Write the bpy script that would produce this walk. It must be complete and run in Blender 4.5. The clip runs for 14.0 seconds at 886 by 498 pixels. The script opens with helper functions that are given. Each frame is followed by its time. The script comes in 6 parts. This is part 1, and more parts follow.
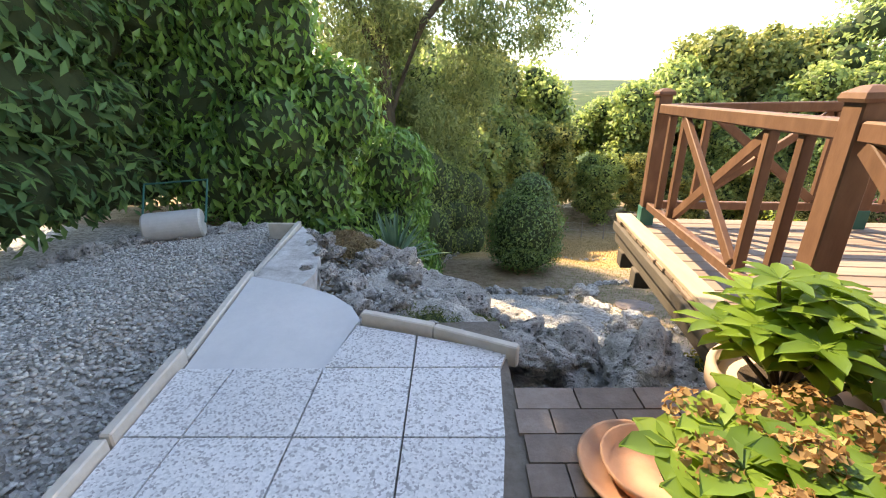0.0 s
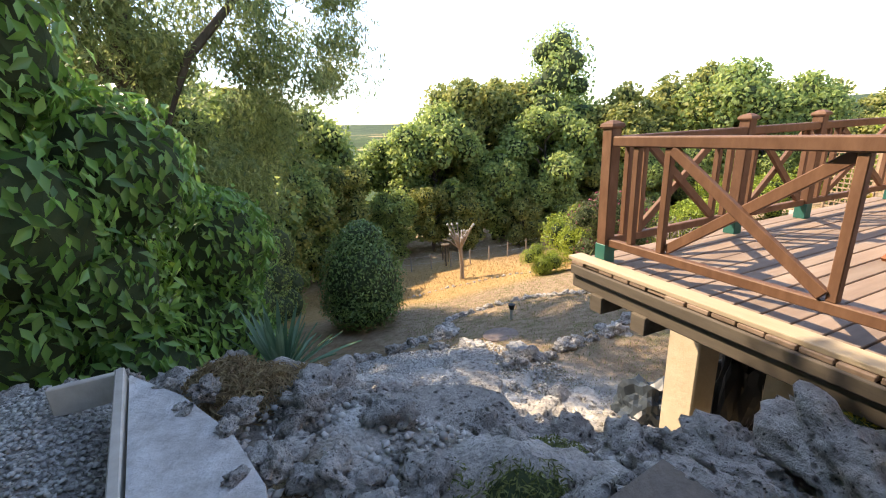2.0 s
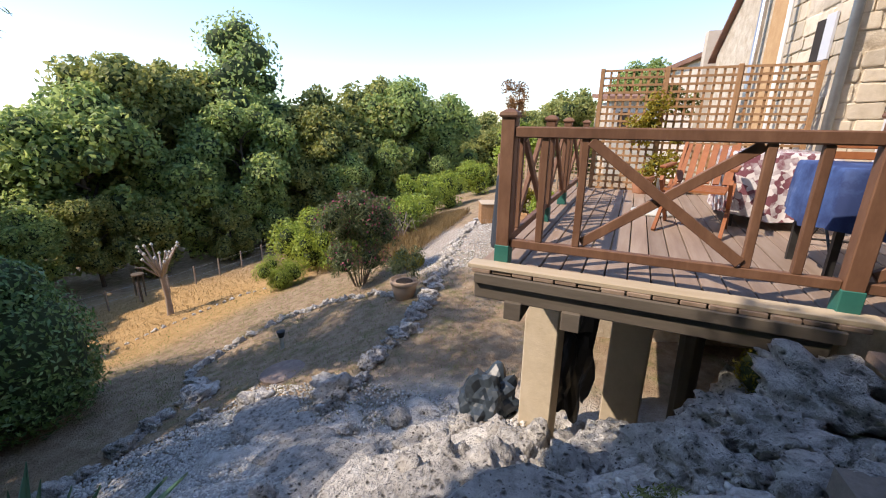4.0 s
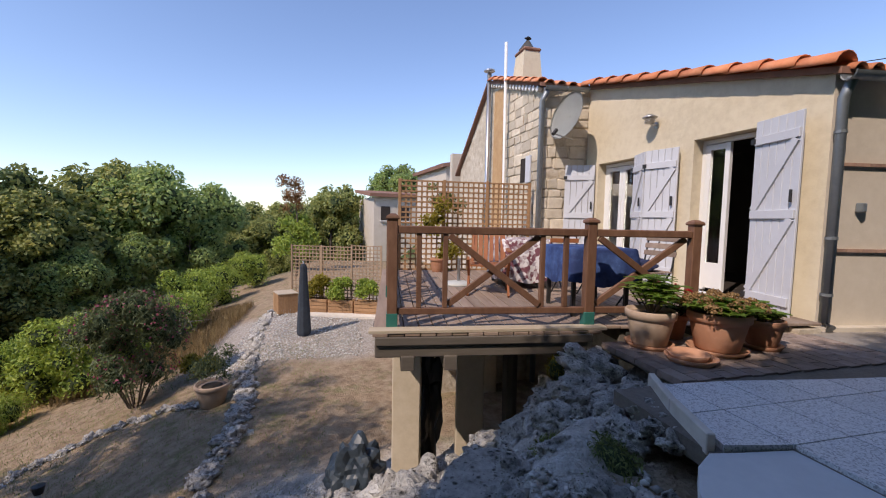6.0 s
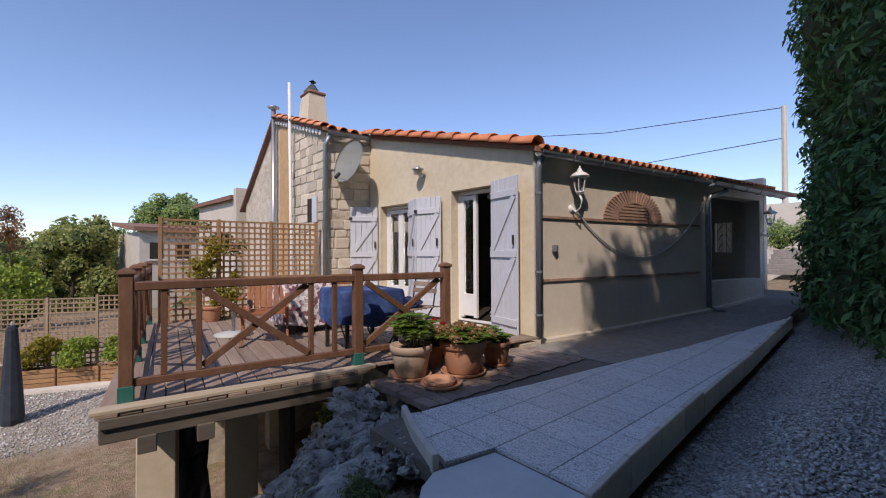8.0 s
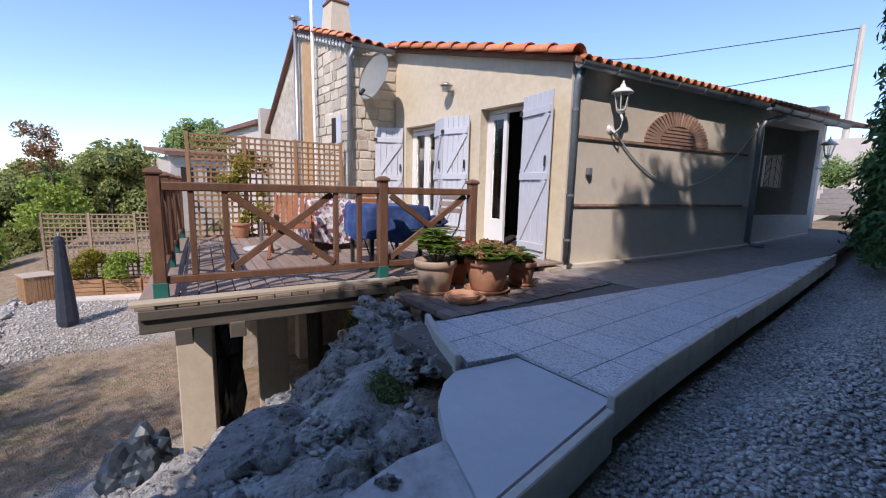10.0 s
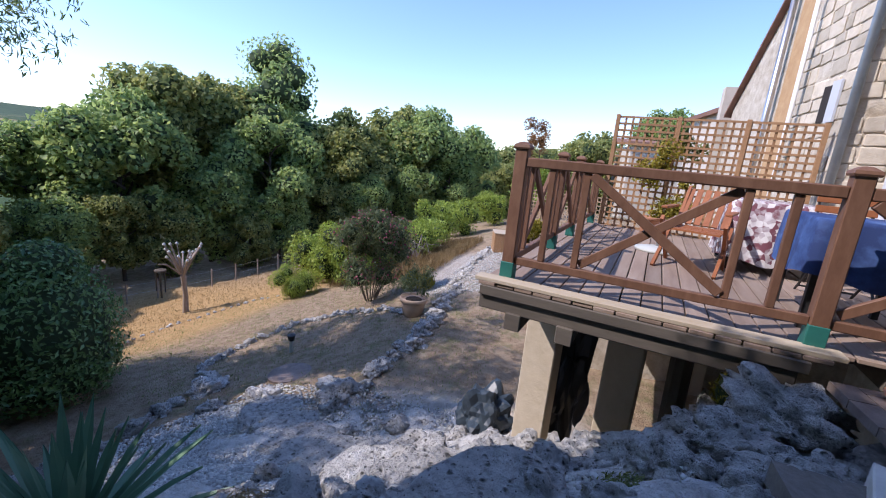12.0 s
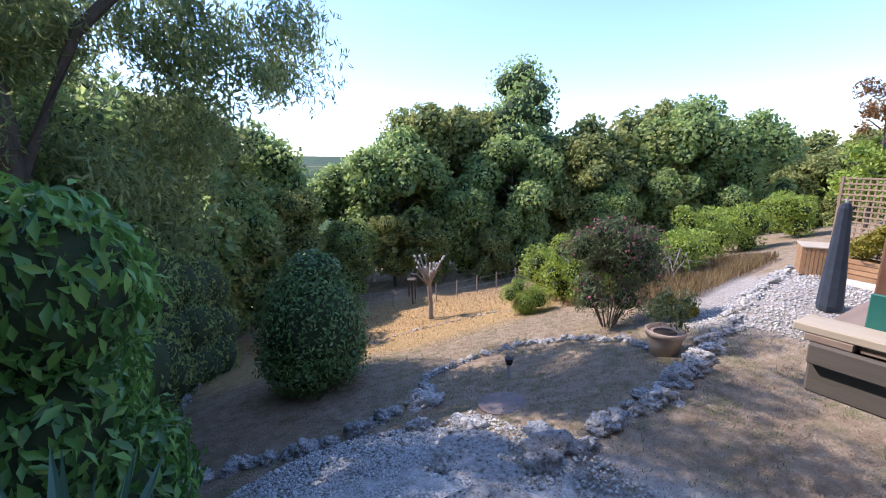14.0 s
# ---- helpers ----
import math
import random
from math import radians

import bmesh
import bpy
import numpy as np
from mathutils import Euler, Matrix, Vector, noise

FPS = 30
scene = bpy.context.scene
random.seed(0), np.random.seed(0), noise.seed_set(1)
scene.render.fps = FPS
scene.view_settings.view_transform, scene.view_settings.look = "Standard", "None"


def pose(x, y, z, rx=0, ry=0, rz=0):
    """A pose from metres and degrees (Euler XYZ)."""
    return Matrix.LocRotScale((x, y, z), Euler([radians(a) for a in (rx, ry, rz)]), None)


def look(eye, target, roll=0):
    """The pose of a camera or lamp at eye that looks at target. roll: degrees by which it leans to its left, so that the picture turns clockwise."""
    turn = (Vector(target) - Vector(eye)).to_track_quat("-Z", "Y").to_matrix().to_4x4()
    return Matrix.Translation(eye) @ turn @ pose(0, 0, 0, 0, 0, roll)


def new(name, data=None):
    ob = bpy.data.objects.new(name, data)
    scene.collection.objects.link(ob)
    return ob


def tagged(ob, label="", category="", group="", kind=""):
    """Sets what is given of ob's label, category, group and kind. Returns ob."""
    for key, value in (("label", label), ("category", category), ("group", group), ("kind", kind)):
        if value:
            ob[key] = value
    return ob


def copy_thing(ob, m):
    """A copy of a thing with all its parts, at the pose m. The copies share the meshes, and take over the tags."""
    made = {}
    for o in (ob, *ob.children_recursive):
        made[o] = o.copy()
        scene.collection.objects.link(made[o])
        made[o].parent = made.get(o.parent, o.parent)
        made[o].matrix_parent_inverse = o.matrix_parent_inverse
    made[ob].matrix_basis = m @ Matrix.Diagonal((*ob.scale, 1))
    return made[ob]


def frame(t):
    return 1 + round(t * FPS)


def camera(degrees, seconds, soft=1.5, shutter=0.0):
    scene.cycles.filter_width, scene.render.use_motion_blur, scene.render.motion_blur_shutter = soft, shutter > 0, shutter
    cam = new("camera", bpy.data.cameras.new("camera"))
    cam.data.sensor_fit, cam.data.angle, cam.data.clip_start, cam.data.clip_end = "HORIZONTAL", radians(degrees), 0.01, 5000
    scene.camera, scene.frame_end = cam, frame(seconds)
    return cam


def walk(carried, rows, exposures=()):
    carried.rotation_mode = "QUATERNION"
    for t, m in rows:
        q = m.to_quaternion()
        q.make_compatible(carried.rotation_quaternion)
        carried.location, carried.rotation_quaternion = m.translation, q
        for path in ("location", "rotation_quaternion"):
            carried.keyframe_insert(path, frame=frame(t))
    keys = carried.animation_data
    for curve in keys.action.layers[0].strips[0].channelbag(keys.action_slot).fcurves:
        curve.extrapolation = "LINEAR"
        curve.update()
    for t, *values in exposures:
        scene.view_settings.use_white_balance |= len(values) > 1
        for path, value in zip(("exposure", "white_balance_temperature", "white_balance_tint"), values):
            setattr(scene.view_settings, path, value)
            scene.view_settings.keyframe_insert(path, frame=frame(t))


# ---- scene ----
cam = camera(94.2, 14.0, soft=1.1)
PATH = [
    (0, (0.151, 0.038, 1.51), (0.103, 1.906, 0.798), -1.1),
    (0.5, (-0.247, 0.298, 1.54), (0.178, 2.145, 0.9), -1.6),
    (1, (-0.569, 0.544, 1.546), (0.093, 2.33, 0.936), -2.2),
    (1.5, (-0.747, 0.893, 1.523), (0.002, 2.656, 0.947), -2.3),
    (2, (-0.844, 1.337, 1.51), (0.112, 3.002, 0.949), -2.9),
    (2.5, (-0.774, 1.79, 1.473), (0.483, 3.226, 0.874), -2.1),
    (3, (-0.76, 2.149, 1.46), (0.75, 3.31, 0.851), -1.3),
    (3.2, (-0.789, 2.309, 1.446), (0.802, 3.356, 0.835), -0.9),
    (5.3, (-1.662, 3.636, 1.379), (0.305, 3.487, 1.045), 1.4),
    (5.5, (-1.768, 3.715, 1.393), (0.197, 3.465, 1.117), 1.2),
    (6, (-1.94, 3.81, 1.46), (-0.006, 3.318, 1.318), 1.2),
    (6.5, (-2.042, 3.707, 1.526), (-0.178, 2.982, 1.507), 0.8),
    (7, (-2.14, 3.567, 1.586), (-0.389, 2.601, 1.645), 0.3),
    (7.5, (-2.199, 3.555, 1.6), (-0.6, 2.358, 1.684), -0.2),
    (7.7, (-2.241, 3.556, 1.615), (-0.701, 2.283, 1.685), -0.4),
    (10, (-2.142, 3.502, 1.398), (-0.57, 2.3, 1.108), 1.4),
    (10.5, (-2.067, 3.359, 1.356), (-0.33, 2.433, 1.001), 2.2),
    (11, (-1.864, 3.16, 1.304), (0.027, 2.644, 0.906), 3.5),
    (11.5, (-1.58, 2.937, 1.331), (0.373, 2.973, 0.899), 4.7),
    (12, (-1.358, 2.795, 1.367), (0.479, 3.445, 0.919), 5.4),
    (12.5, (-1.0, 2.797, 1.342), (0.586, 3.94, 0.922), 4.9),
    (13, (-0.694, 2.839, 1.332), (0.622, 4.285, 0.91), 2.8),
    (13.5, (-0.456, 2.943, 1.258), (0.7, 4.518, 0.832), 1.0),
    (14, (-0.211, 3.194, 1.068), (0.951, 4.767, 0.652), -1.3),
]
walk(cam, [(t, look(eye, target, roll)) for t, eye, target, roll in PATH],
     [(0, 1.75, 9100, 15), (1.5, 1.4, 8600, 17), (3, 0.85, 7400, 17), (5.5, 0.05, 6600, 22), (7.5, -0.35, 6500, 22), (10, 0.1, 6000, 22), (12, 0.3, 5750, 23), (14, 0.68, 5800, 23)])

# ---------- light ----------
SUN_EL, SUN_AZ = radians(46), (-0.55, 0.835)          # direction towards the sun, on plan
world = bpy.data.worlds.new("sky")
scene.world = world
world.use_nodes = True
wn = world.node_tree
sky = wn.nodes.new("ShaderNodeTexSky")
sky.sky_type, sky.sun_disc = "NISHITA", False
sky.sun_elevation, sky.sun_rotation = SUN_EL, math.atan2(SUN_AZ[0], SUN_AZ[1])
sky.air_density, sky.dust_density, sky.ozone_density = 1.0, 0.25, 3.5
wn.links.new(sky.outputs[0], wn.nodes["Background"].inputs[0])
wn.nodes["Background"].inputs[1].default_value = 0.22
sun = new("sun", bpy.data.lights.new("sun", "SUN"))
sun.data.energy, sun.data.angle, sun.data.color = 4.3, radians(0.53), (1.0, 0.90, 0.74)
ca, sa = math.cos(SUN_EL), math.sin(SUN_EL)
sun.matrix_world = look((SUN_AZ[0] * ca * 50, SUN_AZ[1] * ca * 50, sa * 50), (0, 0, 0))

# ---------- materials ----------
def mat(name, stops, scale=8.0, rough=0.8, bump=0.3, metal=0.0, spec=0.4, coarse=0.4, stretch=(1, 1, 1), rand=0.0, island=0.0, local=False, bdist=0.02, vor=0.0):
    m = bpy.data.materials.new(name)
    m.use_nodes = True
    t = m.node_tree
    n, l = t.nodes, t.links
    p = n["Principled BSDF"]
    if local:
        src = n.new("ShaderNodeTexCoord").outputs["Object"]
    else:
        src = n.new("ShaderNodeNewGeometry").outputs["Position"]
    mp = n.new("ShaderNodeMapping")
    mp.inputs["Scale"].default_value = stretch
    l.new(src, mp.inputs[0])
    a = n.new("ShaderNodeTexNoise")
    a.inputs["Scale"].default_value, a.inputs["Detail"].default_value, a.inputs["Roughness"].default_value = scale, 8, 0.65
    b = n.new("ShaderNodeTexNoise")
    b.inputs["Scale"].default_value, b.inputs["Detail"].default_value = scale * 0.09, 3
    l.new(mp.outputs[0], a.inputs[0]), l.new(mp.outputs[0], b.inputs[0])
    mixf = n.new("ShaderNodeMix")
    mixf.inputs[0].default_value = coarse
    l.new(a.outputs[0], mixf.inputs[2]), l.new(b.outputs[0], mixf.inputs[3])
    height = a.outputs[0]
    fac = mixf.outputs[0]
    if vor:
        v = n.new("ShaderNodeTexVoronoi")
        v.inputs["Scale"].default_value = vor
        l.new(mp.outputs[0], v.inputs[0])
        mv = n.new("ShaderNodeMix")
        mv.inputs[0].default_value = 0.5
        sep = n.new("ShaderNodeSeparateColor")
        l.new(v.outputs["Color"], sep.inputs[0])
        l.new(fac, mv.inputs[2]), l.new(sep.outputs[0], mv.inputs[3])
        fac = mv.outputs[0]
        height = v.outputs["Distance"]
    r = n.new("ShaderNodeValToRGB")
    while len(r.color_ramp.elements) < len(stops):
        r.color_ramp.elements.new(0.5)
    for e, (pos, c) in zip(r.color_ramp.elements, stops):
        e.position, e.color = pos, (*c, 1)
    l.new(fac, r.inputs[0])
    col = r.outputs[0]
    if rand or island:
        hs = n.new("ShaderNodeHueSaturation")
        mr = n.new("ShaderNodeMapRange")
        k = rand or island
        mr.inputs["To Min"].default_value, mr.inputs["To Max"].default_value = 1 - k, 1 + k
        s2 = n.new("ShaderNodeObjectInfo").outputs["Random"] if rand else n.new("ShaderNodeNewGeometry").outputs["Random Per Island"]
        l.new(s2, mr.inputs[0]), l.new(mr.outputs[0], hs.inputs["Value"]), l.new(col, hs.inputs["Color"])
        col = hs.outputs[0]
    l.new(col, p.inputs["Base Color"])
    p.inputs["Roughness"].default_value, p.inputs["Metallic"].default_value = rough, metal
    p.inputs["Specular IOR Level"].default_value = spec
    if bump:
        bp = n.new("ShaderNodeBump")
        bp.inputs["Strength"].default_value, bp.inputs["Distance"].default_value = bump, bdist
        l.new(height, bp.inputs["Height"]), l.new(bp.outputs[0], p.inputs["Normal"])
    return m


def leafmat(name, dark, light, rough=0.45, trans=0.3, var=0.35, spec=0.4):
    m = bpy.data.materials.new(name)
    m.use_nodes = True
    t = m.node_tree
    n, l = t.nodes, t.links
    p = n["Principled BSDF"]
    g = n.new("ShaderNodeNewGeometry")
    nz = n.new("ShaderNodeTexNoise")
    nz.inputs["Scale"].default_value, nz.inputs["Detail"].default_value = 0.9, 3
    l.new(g.outputs["Position"], nz.inputs[0])
    mx = n.new("ShaderNodeMix")
    mx.inputs[0].default_value = 0.55
    l.new(nz.outputs[0], mx.inputs[2]), l.new(g.outputs["Random Per Island"], mx.inputs[3])
    r = n.new("ShaderNodeValToRGB")
    r.color_ramp.elements[0].position, r.color_ramp.elements[1].position = 0.5 - var, 0.5 + var
    r.color_ramp.elements[0].color, r.color_ramp.elements[1].color = (*dark, 1), (*light, 1)
    l.new(mx.outputs[0], r.inputs[0])
    l.new(r.outputs[0], p.inputs["Base Color"])
    p.inputs["Roughness"].default_value, p.inputs["Specular IOR Level"].default_value = rough, spec
    tr = n.new("ShaderNodeBsdfTranslucent")
    hs = n.new("ShaderNodeHueSaturation")
    hs.inputs["Hue"].default_value, hs.inputs["Value"].default_value = 0.485, 1.5
    l.new(r.outputs[0], hs.inputs["Color"]), l.new(hs.outputs[0], tr.inputs[0])
    ms = n.new("ShaderNodeMixShader")
    ms.inputs[0].default_value = trans
    l.new(p.outputs[0], ms.inputs[1]), l.new(tr.outputs[0], ms.inputs[2])
    l.new(ms.outputs[0], n["Material Output"].inputs[0])
    return m


M_TILE = mat("terrazzo", [(0.30, (0.40, 0.40, 0.41)), (0.40, (0.66, 0.67, 0.68)), (0.60, (0.76, 0.77, 0.78)), (0.75, (0.82, 0.82, 0.82))], 30, 0.55, 0.12, coarse=0.3, rand=0.05, vor=120, bdist=0.004)
M_SLAB = mat("concrete_slab", [(0.3, (0.58, 0.59, 0.60)), (0.7, (0.72, 0.72, 0.72))], 14, 0.8, 0.15, coarse=0.6)
M_MORTAR = mat("old_mortar", [(0.34, (0.30, 0.28, 0.26)), (0.45, (0.54, 0.52, 0.50)), (0.6, (0.76, 0.75, 0.74))], 7, 0.95, 0.8, coarse=0.4, bdist=0.03)
M_BLOCK = mat("limestone_block", [(0.25, (0.38, 0.32, 0.23)), (0.5, (0.58, 0.51, 0.40)), (0.8, (0.70, 0.65, 0.55))], 7, 0.95, 0.6, rand=0.22, bdist=0.02)
M_KERB = mat("kerb_stone", [(0.3, (0.52, 0.47, 0.40)), (0.7, (0.72, 0.67, 0.60))], 12, 0.8, 0.2, rand=0.08)
M_PAVER = mat("old_paver", [(0.3, (0.16, 0.12, 0.10)), (0.55, (0.27, 0.21, 0.18)), (0.8, (0.38, 0.33, 0.29))], 12, 0.9, 0.4, rand=0.18)
M_JOINT = mat("sand_joint", [(0.3, (0.13, 0.11, 0.09)), (0.7, (0.24, 0.21, 0.18))], 30, 0.95, 0.4)
M_WALK = mat("worn_concrete", [(0.3, (0.19, 0.17, 0.15)), (0.7, (0.34, 0.31, 0.28))], 9, 0.9, 0.3)
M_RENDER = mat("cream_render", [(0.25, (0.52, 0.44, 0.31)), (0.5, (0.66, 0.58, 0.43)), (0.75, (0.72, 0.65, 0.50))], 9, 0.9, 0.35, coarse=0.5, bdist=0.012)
# dimmer, greyer copy of the cream render, with the shade put into its colour
M_RENDER_SHADE = mat("grey_render", [(0.25, (0.48, 0.42, 0.34)), (0.5, (0.58, 0.52, 0.43)), (0.75, (0.66, 0.60, 0.51))], 7, 0.9, 0.3, coarse=0.55, bdist=0.012)
M_STONEW = mat("old_stone_wall", [(0.2, (0.25, 0.20, 0.14)), (0.42, (0.48, 0.41, 0.31)), (0.6, (0.64, 0.58, 0.48)), (0.8, (0.74, 0.70, 0.62))], 5.5, 0.95, 0.7, coarse=0.3, bdist=0.05)
M_RUSTW = mat("rusty_stain", [(0.3, (0.42, 0.24, 0.11)), (0.7, (0.58, 0.40, 0.22))], 6, 0.95, 0.5, coarse=0.4)
M_ROOFT = mat("canal_tile", [(0.25, (0.42, 0.13, 0.06)), (0.5, (0.62, 0.23, 0.11)), (0.75, (0.70, 0.38, 0.22))], 7, 0.85, 0.3, coarse=0.5, rand=0.18)
M_ROOFJ = mat("weathered_tile", [(0.3, (0.17, 0.10, 0.08)), (0.7, (0.34, 0.18, 0.12))], 7, 0.9, 0.3, coarse=0.5)
M_SHUT = mat("pale_shutter_paint", [(0.3, (0.52, 0.54, 0.58)), (0.7, (0.62, 0.64, 0.68))], 6, 0.5, 0.06, coarse=0.6)
M_WHITE = mat("white_pvc", [(0.3, (0.72, 0.72, 0.70)), (0.7, (0.80, 0.80, 0.78))], 5, 0.35, 0.03)
M_ZINC = mat("zinc", [(0.3, (0.22, 0.25, 0.27)), (0.7, (0.34, 0.37, 0.39))], 6, 0.45, 0.05, metal=0.6)
M_DARKM = mat("dark_metal", [(0.3, (0.03, 0.03, 0.03)), (0.7, (0.07, 0.07, 0.07))], 10, 0.5, 0.05, metal=0.5)
# near-black colour standing in for unlit interiors behind openings
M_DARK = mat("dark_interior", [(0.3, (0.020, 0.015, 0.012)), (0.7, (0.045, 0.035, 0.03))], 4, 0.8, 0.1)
M_STEEL = mat("galvanised", [(0.3, (0.45, 0.45, 0.45)), (0.7, (0.6, 0.6, 0.6))], 8, 0.35, 0.05, metal=0.9)
M_DISH = mat("dish_grey", [(0.3, (0.42, 0.44, 0.42)), (0.7, (0.52, 0.54, 0.52))], 5, 0.5, 0.04)
M_BRICK = mat("thin_brick", [(0.3, (0.24, 0.14, 0.10)), (0.7, (0.42, 0.28, 0.21))], 14, 0.9, 0.3, rand=0.2)
M_WOOD = mat("stained_timber", [(0.25, (0.095, 0.045, 0.026)), (0.5, (0.165, 0.084, 0.050)), (0.75, (0.25, 0.138, 0.085))], 16, 0.6, 0.25, coarse=0.4, stretch=(1, 1, 0.35), rand=0.14, bdist=0.006)
M_BOARD = mat("grey_deck_board", [(0.25, (0.15, 0.10, 0.075)), (0.5, (0.27, 0.20, 0.155)), (0.75, (0.38, 0.31, 0.25))], 9, 0.75, 0.35, coarse=0.4, stretch=(0.12, 1, 1), rand=0.16, local=True, bdist=0.006)
M_BEAM = mat("weathered_beam", [(0.25, (0.06, 0.05, 0.04)), (0.5, (0.115, 0.098, 0.08)), (0.75, (0.19, 0.162, 0.13))], 9, 0.85, 0.5, coarse=0.4, stretch=(1, 0.15, 1), rand=0.1, local=True, bdist=0.01)
M_PALEB = mat("bleached_plank", [(0.25, (0.36, 0.29, 0.20)), (0.75, (0.56, 0.48, 0.37))], 9, 0.85, 0.4, stretch=(1, 0.15, 1), local=True, bdist=0.008)
M_SHOE = mat("green_post_shoe", [(0.3, (0.015, 0.10, 0.085)), (0.7, (0.03, 0.17, 0.14))], 9, 0.5, 0.1)
M_PILLAR = mat("rough_concrete_pillar", [(0.25, (0.42, 0.35, 0.25)), (0.75, (0.60, 0.52, 0.40))], 9, 0.9, 0.4, rand=0.05)
M_LATT = mat("honey_lattice", [(0.25, (0.28, 0.15, 0.07)), (0.75, (0.48, 0.29, 0.15))], 14, 0.7, 0.2, rand=0.15)
M_LATT2 = mat("weathered_lattice", [(0.25, (0.24, 0.16, 0.10)), (0.75, (0.40, 0.29, 0.19))], 14, 0.8, 0.2, rand=0.15)
M_TERRA = mat("terracotta", [(0.25, (0.34, 0.16, 0.09)), (0.5, (0.45, 0.23, 0.14)), (0.75, (0.52, 0.32, 0.22))], 9, 0.8, 0.2, coarse=0.6, rand=0.1)
M_TERRAG = mat("weathered_terracotta", [(0.25, (0.30, 0.21, 0.15)), (0.5, (0.42, 0.31, 0.23)), (0.75, (0.52, 0.43, 0.34))], 8, 0.85, 0.2, coarse=0.6)
M_SOIL = mat("potting_soil", [(0.3, (0.035, 0.025, 0.018)), (0.7, (0.09, 0.065, 0.045))], 40, 1.0, 0.6)
# lowest stop paints the shade inside pits near-black
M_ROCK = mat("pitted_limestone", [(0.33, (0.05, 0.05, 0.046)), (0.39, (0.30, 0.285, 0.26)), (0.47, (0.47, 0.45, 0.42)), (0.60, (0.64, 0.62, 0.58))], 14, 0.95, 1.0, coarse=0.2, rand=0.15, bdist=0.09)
M_PEBBLE = mat("limestone_gravel", [(0.25, (0.34, 0.33, 0.31)), (0.5, (0.50, 0.49, 0.46)), (0.8, (0.66, 0.64, 0.61))], 14, 0.9, 0.3, island=0.35)
M_BARK = mat("bark", [(0.3, (0.06, 0.045, 0.035)), (0.7, (0.16, 0.13, 0.10))], 12, 0.95, 0.8, stretch=(1, 1, 0.25))
M_BARKP = mat("pale_bark", [(0.3, (0.22, 0.18, 0.15)), (0.7, (0.38, 0.32, 0.28))], 12, 0.9, 0.5)
M_BLUE = mat("blue_tablecloth", [(0.42, (0.02, 0.04, 0.13)), (0.50, (0.05, 0.10, 0.26)), (0.58, (0.22, 0.30, 0.50))], 2.6, 0.8, 0.1)
M_NAVY = mat("navy_cloth", [(0.3, (0.010, 0.014, 0.04)), (0.7, (0.03, 0.04, 0.10))], 9, 0.85, 0.2)
M_TEAK = mat("orange_teak", [(0.25, (0.22, 0.07, 0.025)), (0.75, (0.38, 0.15, 0.06))], 14, 0.55, 0.15, rand=0.1)
M_TARP = mat("slate_blue_tarp", [(0.3, (0.020, 0.030, 0.042)), (0.7, (0.06, 0.08, 0.10))], 4, 0.4, 0.2)
M_BLACKP = mat("black_plastic", [(0.3, (0.006, 0.006, 0.007)), (0.7, (0.018, 0.018, 0.02))], 4, 0.3, 0.2)
M_CANVAS = mat("dark_canvas", [(0.3, (0.022, 0.03, 0.042)), (0.7, (0.05, 0.062, 0.08))], 8, 0.85, 0.3)
M_ROLLER = mat("cast_roller", [(0.3, (0.44, 0.44, 0.42)), (0.7, (0.60, 0.60, 0.57))], 9, 0.7, 0.2)
M_FLAT = mat("flat_far_render", [(0.3, (0.52, 0.46, 0.38)), (0.7, (0.64, 0.58, 0.50))], 2, 0.9, 0.1)


def pit_rock(m):
    """Pock-marks for weathered limestone: hollows of two sizes, their shade painted dark in the colour, plus relief."""
    n, l = m.node_tree.nodes, m.node_tree.links
    p = n["Principled BSDF"]
    pos = n.new("ShaderNodeNewGeometry").outputs["Position"]
    warp = n.new("ShaderNodeTexNoise")
    warp.inputs["Scale"].default_value, warp.inputs["Detail"].default_value = 7.0, 5
    l.new(pos, warp.inputs[0])
    add = n.new("ShaderNodeVectorMath")
    add.operation = "MULTIPLY_ADD"
    add.inputs[1].default_value = (0.10, 0.10, 0.10)
    l.new(warp.outputs["Color"], add.inputs[0]), l.new(pos, add.inputs[2])
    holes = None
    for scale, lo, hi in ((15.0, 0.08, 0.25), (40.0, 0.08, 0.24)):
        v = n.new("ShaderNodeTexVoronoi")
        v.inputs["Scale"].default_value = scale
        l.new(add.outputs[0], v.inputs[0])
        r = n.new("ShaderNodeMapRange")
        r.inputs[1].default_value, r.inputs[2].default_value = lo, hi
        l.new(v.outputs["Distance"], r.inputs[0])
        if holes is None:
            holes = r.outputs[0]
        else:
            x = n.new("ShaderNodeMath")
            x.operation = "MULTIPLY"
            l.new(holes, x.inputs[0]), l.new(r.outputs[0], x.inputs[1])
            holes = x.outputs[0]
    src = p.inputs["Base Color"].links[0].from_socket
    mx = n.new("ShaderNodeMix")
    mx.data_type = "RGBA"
    # dark colour painted into the hollows as their shade
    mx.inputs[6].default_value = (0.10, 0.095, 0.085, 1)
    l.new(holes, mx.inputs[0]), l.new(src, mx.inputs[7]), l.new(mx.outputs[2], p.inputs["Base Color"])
    b = n.new("ShaderNodeBump")
    b.inputs["Strength"].default_value, b.inputs["Distance"].default_value = 0.8, 0.03
    if p.inputs["Normal"].links:
        l.new(p.inputs["Normal"].links[0].from_socket, b.inputs["Normal"])
    l.new(holes, b.inputs["Height"]), l.new(b.outputs[0], p.inputs["Normal"])


